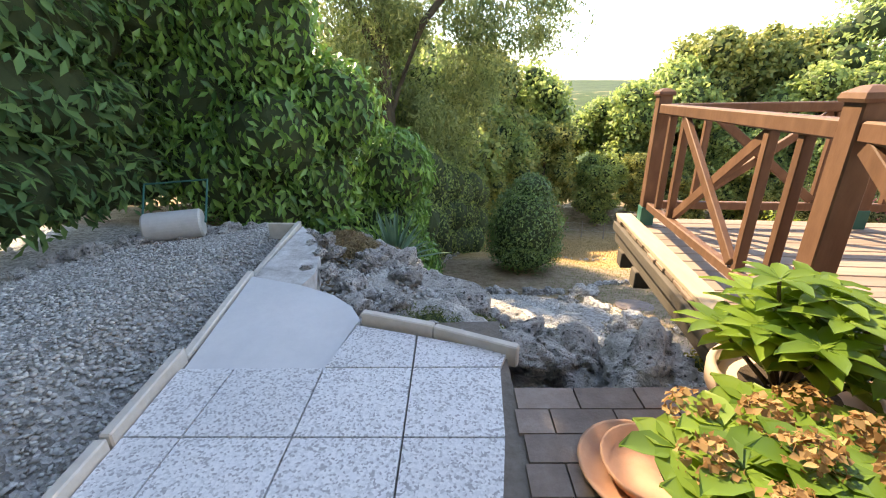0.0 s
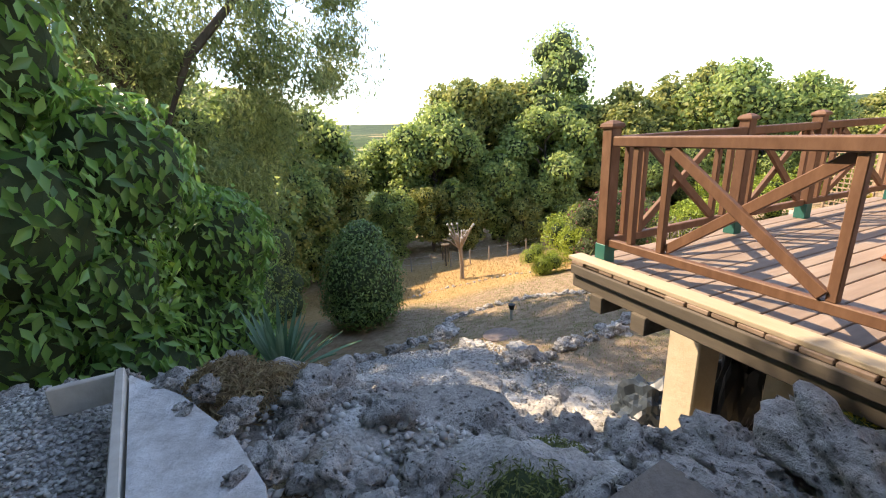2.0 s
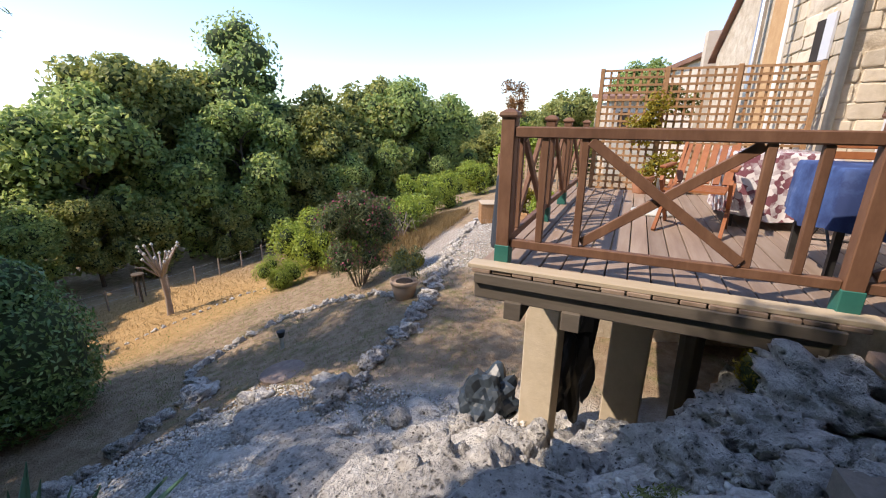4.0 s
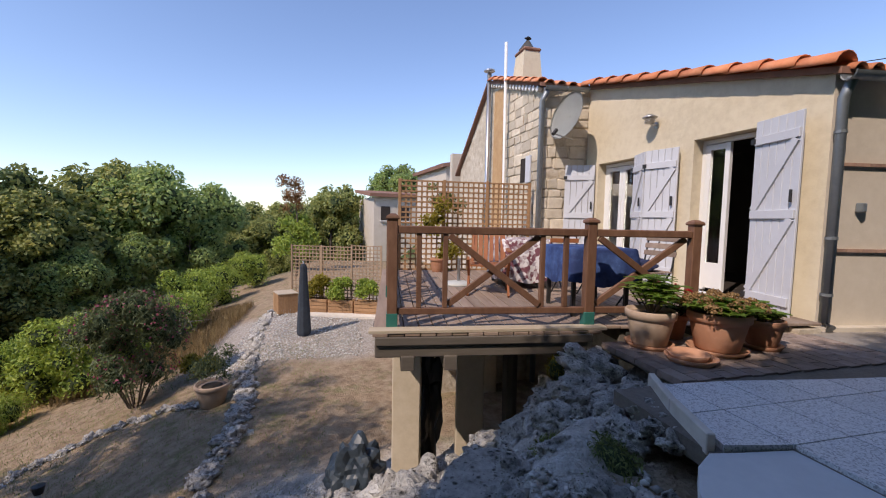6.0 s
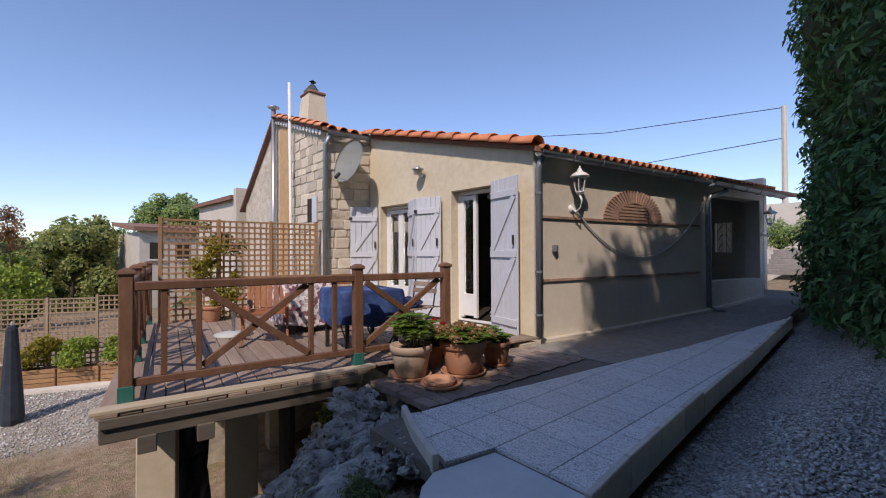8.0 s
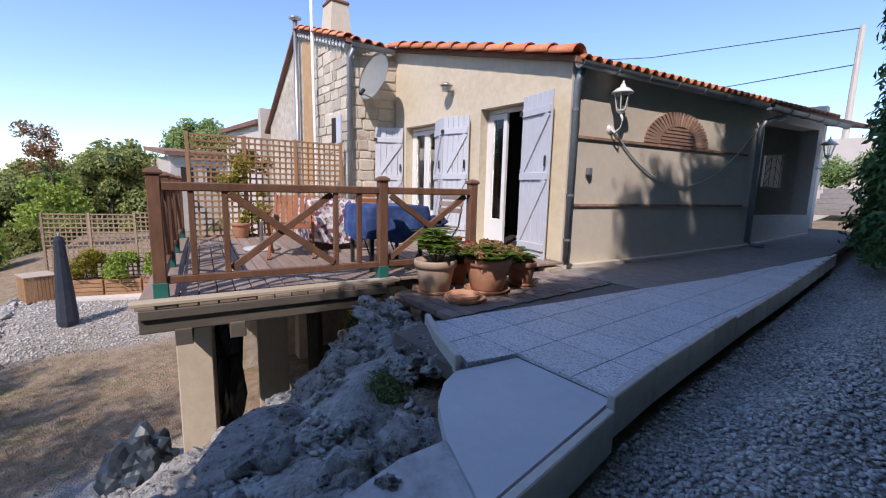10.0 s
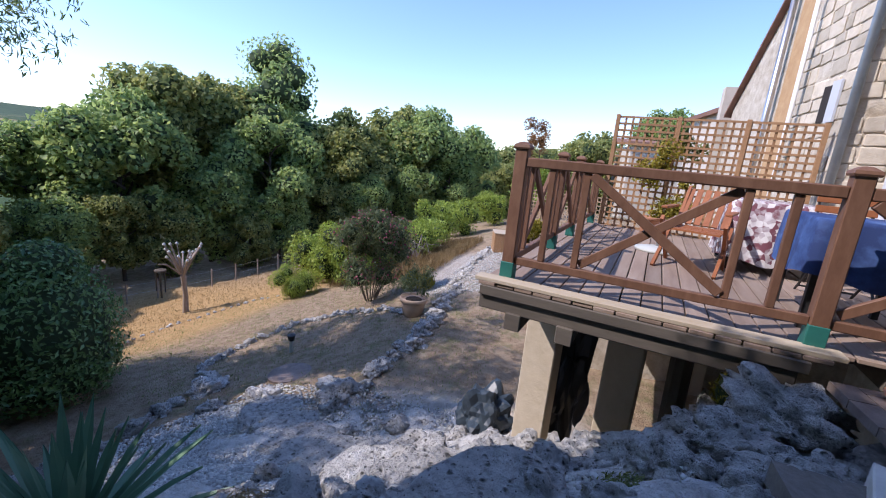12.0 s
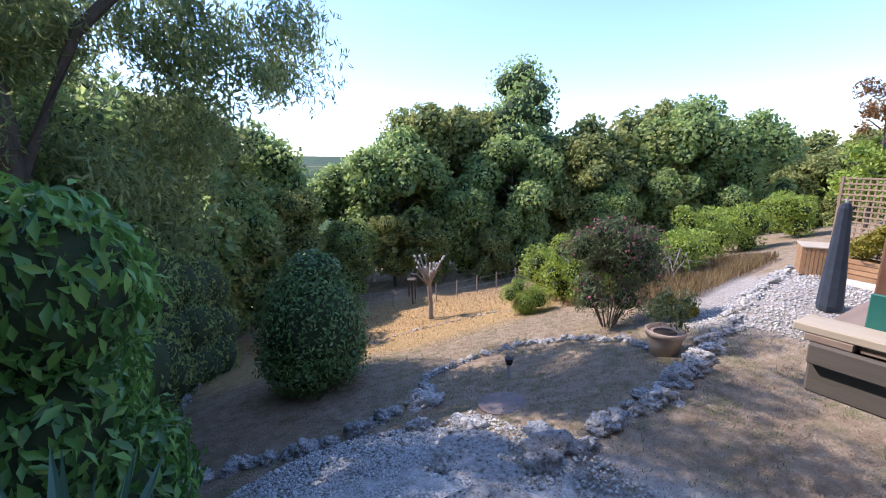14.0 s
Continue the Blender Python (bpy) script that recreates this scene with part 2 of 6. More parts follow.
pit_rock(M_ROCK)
L_LAUREL = leafmat("laurel_leaf", (0.055, 0.150, 0.039), (0.234, 0.467, 0.095), 0.32, 0.22, 0.33, 0.5)
L_THUJA = leafmat("thuja_leaf", (0.036, 0.106, 0.042), (0.142, 0.265, 0.077), 0.7, 0.15)
L_OAK = leafmat("oak_leaf", (0.101, 0.157, 0.045), (0.448, 0.448, 0.146), 0.55, 0.42)
L_OAKD = leafmat("dark_oak_leaf", (0.109, 0.194, 0.070), (0.420, 0.513, 0.171), 0.55, 0.48)
L_LIME = leafmat("lime_leaf", (0.123, 0.210, 0.032), (0.420, 0.507, 0.088), 0.5, 0.35)
L_WILLOW = leafmat("narrow_leaf", (0.091, 0.150, 0.065), (0.338, 0.403, 0.169), 0.5, 0.42)
L_AUT = leafmat("turning_leaf", (0.160, 0.085, 0.030), (0.340, 0.200, 0.080), 0.6, 0.35)
L_BOX = leafmat("glossy_bush_leaf", (0.058, 0.137, 0.046), (0.221, 0.351, 0.104), 0.35, 0.15, 0.33, 0.5)
L_OLEA = leafmat("oleander_leaf", (0.049, 0.082, 0.036), (0.194, 0.227, 0.091), 0.5, 0.2)
L_PINK = leafmat("pink_flower", (0.200, 0.035, 0.060), (0.420, 0.120, 0.160), 0.6, 0.3)
L_RED = leafmat("red_rose", (0.250, 0.006, 0.012), (0.500, 0.020, 0.030), 0.5, 0.2)
L_HYDR = leafmat("hydrangea_leaf", (0.070, 0.150, 0.020), (0.240, 0.360, 0.060), 0.45, 0.4)
L_DRYF = leafmat("faded_flower", (0.220, 0.120, 0.045), (0.460, 0.320, 0.150), 0.8, 0.3)
L_YUCCA = leafmat("yucca_blade", (0.074, 0.161, 0.102), (0.206, 0.353, 0.220), 0.5, 0.1)
L_HEATH = leafmat("dry_heather", (0.21, 0.14, 0.08), (0.45, 0.37, 0.21), 0.9, 0.3)
L_THYME = leafmat("thyme", (0.088, 0.123, 0.035), (0.280, 0.315, 0.105), 0.8, 0.2)
L_STRAW = leafmat("straw", (0.200, 0.140, 0.060), (0.420, 0.320, 0.160), 0.9, 0.3)
L_YELF = leafmat("yellow_shrub", (0.160, 0.150, 0.015), (0.380, 0.330, 0.040), 0.6, 0.35)
L_WHITEF = leafmat("white_petals", (0.550, 0.500, 0.500), (0.600, 0.600, 0.600), 0.7, 0.2)

# ---------- mesh helpers ----------
def obj(name, bm, material, parent=None, label="", smooth=False, m=None):
    me = bpy.data.meshes.new(name)
    bmesh.ops.recalc_face_normals(bm, faces=bm.faces)
    bm.to_mesh(me)
    bm.free()
    if smooth:
        me.shade_smooth()
    for mm in (material if isinstance(material, (list, tuple)) else [material]):
        me.materials.append(mm)
    ob = new(name, me)
    if parent is not None:
        ob.parent = parent
    if m is not None:
        ob.matrix_basis = m
    if label:
        ob["label"] = label
    return ob


def part(name, bm, material, parent, label="", smooth=False, m=None):
    return obj(name, bm, material, parent, label, smooth, m)


def again(ob, m, parent=None):
    """Another object on the same mesh."""
    o = new(ob.name.split(".")[0], ob.data)
    o.parent = parent if parent is not None else ob.parent
    o.matrix_basis = m
    return o


def thing(name, m=None, label="", category="", group="", kind=""):
    e = new(name)
    e.empty_display_size = 0.1
    if m is not None:
        e.matrix_basis = m
    return tagged(e, label, category, group, kind)


def box(bm, c, s, rz=0.0, rx=0.0, ry=0.0, bevel=0.0):
    m = pose(c[0], c[1], c[2], rx, ry, rz) @ Matrix.Diagonal((s[0], s[1], s[2], 1))
    r = bmesh.ops.create_cube(bm, size=1, matrix=m)
    if bevel:
        es = {e for v in r["verts"] for e in v.link_edges}
        bmesh.ops.bevel(bm, geom=list(es), offset=bevel, segments=1, affect="EDGES")
    return bm


def bar(bm, a, b, w, h, bevel=0.0):
    """A square timber from a to b, w wide and h high."""
    a, b = Vector(a), Vector(b)
    d = b - a
    up = Vector((0, 0, 1)) if abs(d.normalized().z) < 0.95 else Vector((0, 1, 0))
    x = d.normalized()
    y = up.cross(x).normalized()
    z = x.cross(y)
    m = Matrix.Translation((a + b) / 2) @ Matrix((x, y, z)).transposed().to_4x4() @ Matrix.Diagonal((d.length, w, h, 1))
    r = bmesh.ops.create_cube(bm, size=1, matrix=m)
    if bevel:
        es = {e for v in r["verts"] for e in v.link_edges}
        bmesh.ops.bevel(bm, geom=list(es), offset=bevel, segments=1, affect="EDGES")
    return bm


def tube(bm, pts, radii, seg=8, cap=True):
    pts = [Vector(p) for p in pts]
    if not isinstance(radii, (list, tuple)):
        radii = [radii] * len(pts)
    rings = []
    for i, p in enumerate(pts):
        d = (pts[min(i + 1, len(pts) - 1)] - pts[max(i - 1, 0)]).normalized()
        up = Vector((0, 0, 1)) if abs(d.z) < 0.9 else Vector((1, 0, 0))
        x = up.cross(d).normalized()
        y = d.cross(x)
        rings.append([bm.verts.new(p + radii[i] * (math.cos(k * 2 * math.pi / seg) * x + math.sin(k * 2 * math.pi / seg) * y)) for k in range(seg)])
    for r0, r1 in zip(rings, rings[1:]):
        for k in range(seg):
            bm.faces.new((r0[k], r0[(k + 1) % seg], r1[(k + 1) % seg], r1[k]))
    if cap:
        bm.faces.new(rings[0][::-1])
        bm.faces.new(rings[-1])
    return bm


def lathe(bm, prof, seg=24, at=(0, 0, 0)):
    """prof: radius and height pairs, from the outside bottom round to the inside."""
    rings = [[bm.verts.new((at[0] + r * math.cos(k * 2 * math.pi / seg), at[1] + r * math.sin(k * 2 * math.pi / seg), at[2] + z)) for k in range(seg)] for r, z in prof]
    for r0, r1 in zip(rings, rings[1:]):
        for k in range(seg):
            bm.faces.new((r0[k], r0[(k + 1) % seg], r1[(k + 1) % seg], r1[k]))
    bm.faces.new(rings[0][::-1])
    bm.faces.new(rings[-1])
    return bm


def raw(name, v, faces, material, parent=None, kind="", label=""):
    """A mesh from arrays: v (n, 3), faces (m, k)."""
    me = bpy.data.meshes.new(name)
    m, k = faces.shape
    me.vertices.add(len(v))
    me.vertices.foreach_set("co", np.ascontiguousarray(v, dtype=np.float32).ravel())
    me.loops.add(m * k)
    me.loops.foreach_set("vertex_index", np.ascontiguousarray(faces, dtype=np.int32).ravel())
    me.polygons.add(m)
    me.polygons.foreach_set("loop_start", np.arange(0, m * k, k, dtype=np.int32))
    me.update(calc_edges=True)
    me.validate()
    if material:
        me.materials.append(material)
    ob = new(name, me)
    if parent is not None:
        ob.parent = parent
    if kind:
        ob["kind"] = kind
    if label:
        ob["label"] = label
    return ob


def unit(a):
    return a / np.maximum(np.linalg.norm(a, axis=1, keepdims=True), 1e-9)


def leaves(name, pts, nrm, length, width, material, parent=None, droop=0.5, spread=0.6, seed=1, kind="stuff", fold=0.2):
    """Many small folded leaves at pts, facing about nrm."""
    g = np.random.default_rng(seed)
    n = len(pts)
    nn = unit(nrm + spread * g.normal(size=(n, 3)))
    d = g.normal(size=(n, 3))
    d[:, 2] -= droop * 2
    d = unit(d - (d * nn).sum(1, keepdims=True) * nn)
    s = np.cross(nn, d)
    k = g.uniform(0.65, 1.3, (n, 1))
    L, W = length * k, width * k
    v = np.stack([pts - d * L / 2, pts + s * W / 2 + nn * W * fold - d * L * 0.05, pts + d * L / 2 - nn * L * 0.08, pts - s * W / 2 + nn * W * fold - d * L * 0.05], 1).reshape(-1, 3)
    i = np.arange(n)[:, None] * 4
    f = np.concatenate([i + [[0, 1, 2]], i + [[0, 2, 3]]])
    return raw(name, v, f, material, parent, kind)


def shell(blobs, n, seed=1, depth=0.3, low=-0.6):
    """Points near the outsides of ellipsoids (x, y, z, rx, ry, rz), and the ways out."""
    g = np.random.default_rng(seed)
    b = np.array(blobs, float)
    w = (b[:, 3] * b[:, 4] + b[:, 4] * b[:, 5] + b[:, 3] * b[:, 5])
    pick = g.choice(len(b), n, p=w / w.sum())
    d = unit(g.normal(size=(n, 3)))
    d[:, 2] = np.where(d[:, 2] < low, -d[:, 2], d[:, 2])
    r = 1 - depth * g.random((n, 1)) ** 1.5 + 0.05 * g.normal(size=(n, 1))
    p = b[pick, :3] + d * b[pick, 3:6] * r
    return p, unit(d / b[pick, 3:6])


def lumps(c, r, n, size, seed=1, flat=1.0):
    """Blobs scattered over an ellipsoid, for an uneven crown."""
    g = np.random.default_rng(seed)
    d = unit(g.normal(size=(n, 3)))
    q = g.uniform(0.55, 1.0, (n, 1))
    s = size * g.uniform(0.6, 1.35, (n, 1))
    return np.hstack([np.array(c) + d * np.array(r) * q, s, s, s * flat])

# ---------- ground ----------
def smooth(a, b, x):
    t = np.clip((x - a) / (b - a), 0, 1)
    return t * t * (3 - 2 * t)


KERB_Y = [-6.8, -5.6, -4.3, -2.3, -1.0, -0.2, 0.55, 1.5, 2.3, 2.75, 4.1]          # drive edge of the terrace
KERB_X = [-0.66, -0.72, -0.78, -0.87, -0.94, -0.99, -1.04, -1.11, -1.25, -1.29, -1.42]


def terrace_z(x, y):
    return 0.36 + 0.028 * np.maximum(0, -2.4 - y) + 0.036 * np.maximum(0, -5.8 - y) - 0.085 * np.maximum(0, y - 1.5) * smooth(-0.9, -1.3, x)


def lawn_z(x, y):
    z = -1.92 - 0.262 * np.maximum(0, y - 5.4)
    z = z + 0.3 * smooth(8.5, 11, y) * smooth(5, 2.5, x) * smooth(16, 13, y)
    z = z + 0.34 * smooth(7, 11, x) * smooth(6.4, 5.8, y)
    z = np.maximum(z, -5.2 - 0.05 * np.maximum(0, y - 18))
    return z


def ground_z(x, y):
    """The height of the ground: terrace, rock slope, lower garden, valley and far hills."""
    x, y = np.asarray(x, float), np.asarray(y, float)
    s = (x - 0.6) * 0.807 + (y - 1.9) * 0.59
    cut = 3.2 * smooth(1.12, 1.62, x - 0.45 * np.maximum(0, y - 2.1)) * smooth(3.9, 2.7, y)
    s = np.maximum(s - 0.45 * smooth(2.5, 1.8, y), cut)
    f = np.interp(s, [-3, -0.75, -0.3, 0.0, 0.48, 1.0, 1.55, 2.2, 2.7, 3.4, 5], [0, 0, -0.1, -0.26, -0.58, -1.05, -1.4, -1.75, -2.1, -2.3, -9])
    up = terrace_z(x, y) + f * smooth(-1.9, -1.2, x + 0.0 * y) * 1.0
    up = np.where(y > 4.5, np.minimum(up, terrace_z(x, y) - 1.4 * (y - 4.5) * smooth(-3.5, -1.0, x)), up)
    z = np.maximum(up, lawn_z(x, y))
    r = np.hypot(x - 5, y - 5)
    far = -5.6 - 9 * smooth(28, 90, r) + 14 * smooth(260, 700, r) + 34 * smooth(700, 1500, r) * (0.75 + 0.25 * np.sin(np.arctan2(y, x) * 5 + 0.6))
    back = smooth(-6, -14, y - 0.25 * x)
    far = far * (1 - back) + (1.2 + 0.004 * r) * back
    w = smooth(24, 34, r) * (1 - 0 * back)
    return z * (1 - w) + far * w


def axis(lo, hi, step, reach):
    a = list(np.arange(lo, hi + 1e-6, step))
    g, out = step, []
    p = hi
    while p < reach:
        g *= 1.22
        p += g
        out.append(p)
    g, left, p = step, [], lo
    while p > -reach:
        g *= 1.22
        p -= g
        left.append(p)
    return np.array(left[::-1] + a + out)


xs, ys = axis(-4.5, 13, 0.11, 4000), axis(-8, 18, 0.11, 4000)
GX, GY = np.meshgrid(xs, ys)
GZ = ground_z(GX, GY)
slope_s = (GX - 0.6) * 0.807 + (GY - 1.9) * 0.59
rock = smooth(-0.55, -0.1, slope_s) * smooth(4.6, 3.3, slope_s) * smooth(-1.45, -1.1, GX) * smooth(7.6, 6.6, GY) * smooth(4.2, 3.0, GX)
stair = smooth(1.3, 0.7, np.abs((GX - 0.15) * 0.89 - (GY - 3.2) * 0.45 - 0.35)) * smooth(2.2, 3.0, GY)
lumpy = np.zeros_like(GX)
near = (np.abs(GX - 3) < 9) & (np.abs(GY - 4) < 13)
idx = np.argwhere(near)
for i, j in idx:
    p = Vector((GX[i, j], GY[i, j], 0))
    if rock[i, j] > 0.02:
        lumpy[i, j] = 0.16 * rock[i, j] * (1 - 0.6 * stair[i, j]) * (noise.fractal(p * 2.2, 0.8, 2.2, 5) + 0.35 * abs(noise.noise(p * 5)))
    else:
        lumpy[i, j] = 0.012 * noise.fractal(p * 1.6, 0.9, 2.0, 3)
# keep the ground below the laid tiles and paving
laid = smooth(-0.08, 0.06, GX - np.interp(GY, KERB_Y, KERB_X)) * smooth(2.1, 1.9, GY) * smooth(1.5, 1.3, GX) * (1 - rock)
GZ = GZ + lumpy - 0.035 * laid
grid_v = np.stack([GX, GY, GZ], -1).reshape(-1, 3)
ny, nx = GX.shape
q = (np.arange(ny - 1)[:, None] * nx + np.arange(nx - 1)[None]).ravel()
grid_f = np.stack([q, q + 1, q + nx + 1, q + nx], 1)

# what covers the ground: rock, gravel, dry turf brightened where sunlit, far woods
kx = np.interp(GY, KERB_Y, KERB_X)
gravel = np.maximum(smooth(0.02, -0.1, GX - kx) * smooth(4.9, 4.4, GY), smooth(0.55, 0.9, 1.7 - np.hypot((GX - 0.9) * 0.75, (GY - 6.35) * 1.0)))
gravel = np.maximum(gravel, 0.6 * smooth(7.6, 8.3, GX - 0.1 * np.sin(GY * 3)) * smooth(7.0, 6.2, GY - 0.08 * GX) * smooth(14.5, 13, GX))
gravel = gravel * smooth(60, 40, np.hypot(GX, GY))
# dry lawn zone, with the sunlit look painted in as a brighter gold
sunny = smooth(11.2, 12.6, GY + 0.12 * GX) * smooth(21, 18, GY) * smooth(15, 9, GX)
woods = smooth(20, 30, np.hypot(GX - 5, GY - 5)) 


def ground_material():
    m = bpy.data.materials.new("garden_ground")
    m.use_nodes = True
    t = m.node_tree
    n, l = t.nodes, t.links
    p = n["Principled BSDF"]
    pos = n.new("ShaderNodeNewGeometry").outputs["Position"]

    def nz(scale, detail=6, rough=0.6):
        a = n.new("ShaderNodeTexNoise")
        a.inputs["Scale"].default_value, a.inputs["Detail"].default_value, a.inputs["Roughness"].default_value = scale, detail, rough
        l.new(pos, a.inputs[0])
        return a.outputs[0]

    def ramp(src, stops):
        r = n.new("ShaderNodeValToRGB")
        while len(r.color_ramp.elements) < len(stops):
            r.color_ramp.elements.new(0.5)
        for e, (q_, c) in zip(r.color_ramp.elements, stops):
            e.position, e.color = q_, (*c, 1)
        l.new(src, r.inputs[0])
        return r.outputs[0]

    def blend(f, a, b):
        x = n.new("ShaderNodeMix")
        x.data_type = "RGBA"
        l.new(f, x.inputs[0]), l.new(a, x.inputs[6]), l.new(b, x.inputs[7])
        return x.outputs[2]

    def mask(layer):
        a = n.new("ShaderNodeAttribute")
        a.attribute_name = layer
        return a.outputs["Fac"]

    fine, mid, big = nz(45), nz(5, 8, 0.7), nz(0.5, 4)
    dirt = ramp(mid, [(0.3, (0.20, 0.14, 0.09)), (0.5, (0.34, 0.25, 0.165)), (0.7, (0.45, 0.36, 0.25))])
    green = ramp(nz(2.2, 8, 0.7), [(0.52, (0, 0, 0)), (0.66, (0.55, 0.55, 0.55))])
    turf = blend(green, dirt, ramp(fine, [(0.3, (0.07, 0.10, 0.025)), (0.7, (0.17, 0.19, 0.06))]))
    # dry turf colour, lightened to carry the sunshine on this part
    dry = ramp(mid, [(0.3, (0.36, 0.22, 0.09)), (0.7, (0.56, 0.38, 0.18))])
    v = n.new("ShaderNodeTexVoronoi")
    v.inputs["Scale"].default_value = 42
    l.new(pos, v.inputs[0])
    sp = n.new("ShaderNodeSeparateColor")
    l.new(v.outputs["Color"], sp.inputs[0])
    stone = ramp(sp.outputs[0], [(0.0, (0.24, 0.23, 0.21)), (0.5, (0.44, 0.42, 0.39)), (1.0, (0.64, 0.62, 0.59))])
    # darkest stop paints shaded crevices into the bare rock
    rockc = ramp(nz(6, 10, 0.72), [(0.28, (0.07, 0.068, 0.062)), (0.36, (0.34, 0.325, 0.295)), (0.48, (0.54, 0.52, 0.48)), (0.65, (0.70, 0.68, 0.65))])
    field = ramp(nz(0.012, 5, 0.7), [(0.40, (0.035, 0.06, 0.018)), (0.54, (0.05, 0.085, 0.025)), (0.58, (0.40, 0.29, 0.13)), (0.70, (0.50, 0.37, 0.19))])
    hill = ramp(nz(0.03, 8, 0.75), [(0.35, (0.03, 0.055, 0.03)), (0.65, (0.075, 0.11, 0.05))])
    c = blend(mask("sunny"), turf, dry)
    c = blend(mask("gravel"), c, stone)
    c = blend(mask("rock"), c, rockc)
    c = blend(mask("woods"), c, blend(mask("hills"), field, hill))
    l.new(c, p.inputs["Base Color"])
    p.inputs["Roughness"].default_value, p.inputs["Specular IOR Level"].default_value = 0.95, 0.2
    b1, b2 = n.new("ShaderNodeBump"), n.new("ShaderNodeBump")
    b1.inputs["Strength"].default_value, b1.inputs["Distance"].default_value = 0.8, 0.02
    b2.inputs["Strength"].default_value, b2.inputs["Distance"].default_value = 0.9, 0.06
    l.new(v.outputs["Distance"], b1.inputs["Height"]), l.new(nz(9, 8, 0.7), b2.inputs["Height"])
    l.new(b1.outputs[0], b2.inputs["Normal"]), l.new(b2.outputs[0], p.inputs["Normal"])
    return m


ground = raw("ground", grid_v, grid_f, ground_material())
ground.data.shade_smooth()
hills = smooth(450, 800, np.hypot(GX, GY))
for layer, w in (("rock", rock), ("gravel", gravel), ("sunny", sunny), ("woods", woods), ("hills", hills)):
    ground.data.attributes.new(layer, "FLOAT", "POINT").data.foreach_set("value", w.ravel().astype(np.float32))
tagged(ground, "sloping garden ground of gravel, rock and dry turf", "ground", kind="structure")


def gz(x, y):
    return float(ground_z(x, y))


# ---------- house ----------
A, B = Vector((1.33, -1.20)), Vector((5.43, -0.989))        # rendered gable wall, corner to stone part
S = Vector((0.165, -8.305))                                   # far end of the side wall
C, D = Vector((5.62, -0.08)), Vector((10.6, 0.10))           # old stone gable
RZ = lambda x: 3.06 + 0.247 * (x - 1.33)                    # underside of the roof


def wall(name, a, b, zfun, z0, thick, material, holes=(), label="", outward=1):
    """An upright wall from a to b on plan, with openings (from, to, low, high) along it, up to the height zfun gives."""
    a, b = Vector(a), Vector(b)
    L = (b - a).length
    d = (b - a) / L
    nrm = Vector((-d.y, d.x)) * outward
    cuts = sorted({0.0, L, *[h[0] for h in holes], *[h[1] for h in holes]})
    bm = bmesh.new()

    def slab(u0, u1, lo0, lo1, hi0, hi1):
        vs = []
        for off in (0, -thick):
            for u, z in ((u0, lo0), (u1, lo1), (u1, hi1), (u0, hi0)):
                p = a + d * u + nrm * off
                vs.append(bm.verts.new((p.x, p.y, z)))
        for f in ((0, 1, 2, 3), (7, 6, 5, 4), (0, 4, 5, 1), (1, 5, 6, 2), (2, 6, 7, 3), (3, 7, 4, 0)):
            bm.faces.new([vs[k] for k in f])

    for u0, u1 in zip(cuts, cuts[1:]):
        t0, t1 = zfun((a + d * u0).x), zfun((a + d * u1).x)
        hole = [h for h in holes if h[0] <= u0 + 1e-6 and h[1] >= u1 - 1e-6]
        if hole:
            lo, hi = hole[0][2], hole[0][3]
            slab(u0, u1, hi, hi, t0, t1)
            if lo > z0:
                slab(u0, u1, z0, z0, lo, lo)
        else:
            slab(u0, u1, z0, z0, t0, t1)
    bmesh.ops.remove_doubles(bm, verts=bm.verts, dist=0.0005)
    ob = obj(name, bm, material)
    return tagged(ob, label, "wall", kind="structure")


gd = (B - A).normalized()
GL = (B - A).length
gn = Vector((-gd.y, gd.x))


def on_gable(x, off=0.0):
    k = (x - A.x) / gd.x
    p = A + gd * k + gn * off
    return p.x, p.y


def gu(x):
    return (x - A.x) / gd.x


D2, D1 = (2.10, 2.98), (4.12, 5.06)
wall("wall_gable", A, B, RZ, -2.2, 0.35, M_RENDER, [(gu(D2[0]), gu(D2[1]), 0.46, 2.67), (gu(D1[0]), gu(D1[1]), 0.50, 2.58)], "sunlit cream rendered gable wall with two door openings")
sd = (S - A).normalized()
SL = (S - A).length
sn = Vector((sd.y, -sd.x))


def on_side(u, off=0.0):
    p = A + sd * u + sn * off
    return p.x, p.y


# side wall takes the darker render copy, so part of its shade is painted
wall("wall_side", (A + sd * 0.0), S, lambda x: 3.04, -0.2, 0.3, M_RENDER_SHADE, [(4.74, 7.02, 1.02, 2.80)], "cream rendered side wall in a painted shade tone with a porch opening", outward=-1)
wall("wall_stone_return", B, C, lambda x: 4.1, -2.2, 0.4, M_STONEW, (), "old limestone rubble wall return", outward=1)
PEAK = C + (D - C) * 0.53


def old_z(x):
    return np.interp(x, [C.x, PEAK.x, D.x], [4.08, 4.95, 3.0])


bm = bmesh.new()
for p, q_ in ((C, PEAK), (PEAK, D)):
    vs = [bm.verts.new((w.x, w.y + o, z)) for o in (0, -0.45) for w, z in ((p, -2.3), (q_, -2.3), (q_, float(old_z(q_.x))), (p, float(old_z(p.x))))]
    for f in ((0, 1, 2, 3), (7, 6, 5, 4), (0, 4, 5, 1), (1, 5, 6, 2), (2, 6, 7, 3), (3, 7, 4, 0)):
        bm.faces.new([vs[k] for k in f])
tagged(obj("wall_stone_gable", bm, M_STONEW), "tall old limestone rubble gable wall", "wall", kind="structure")
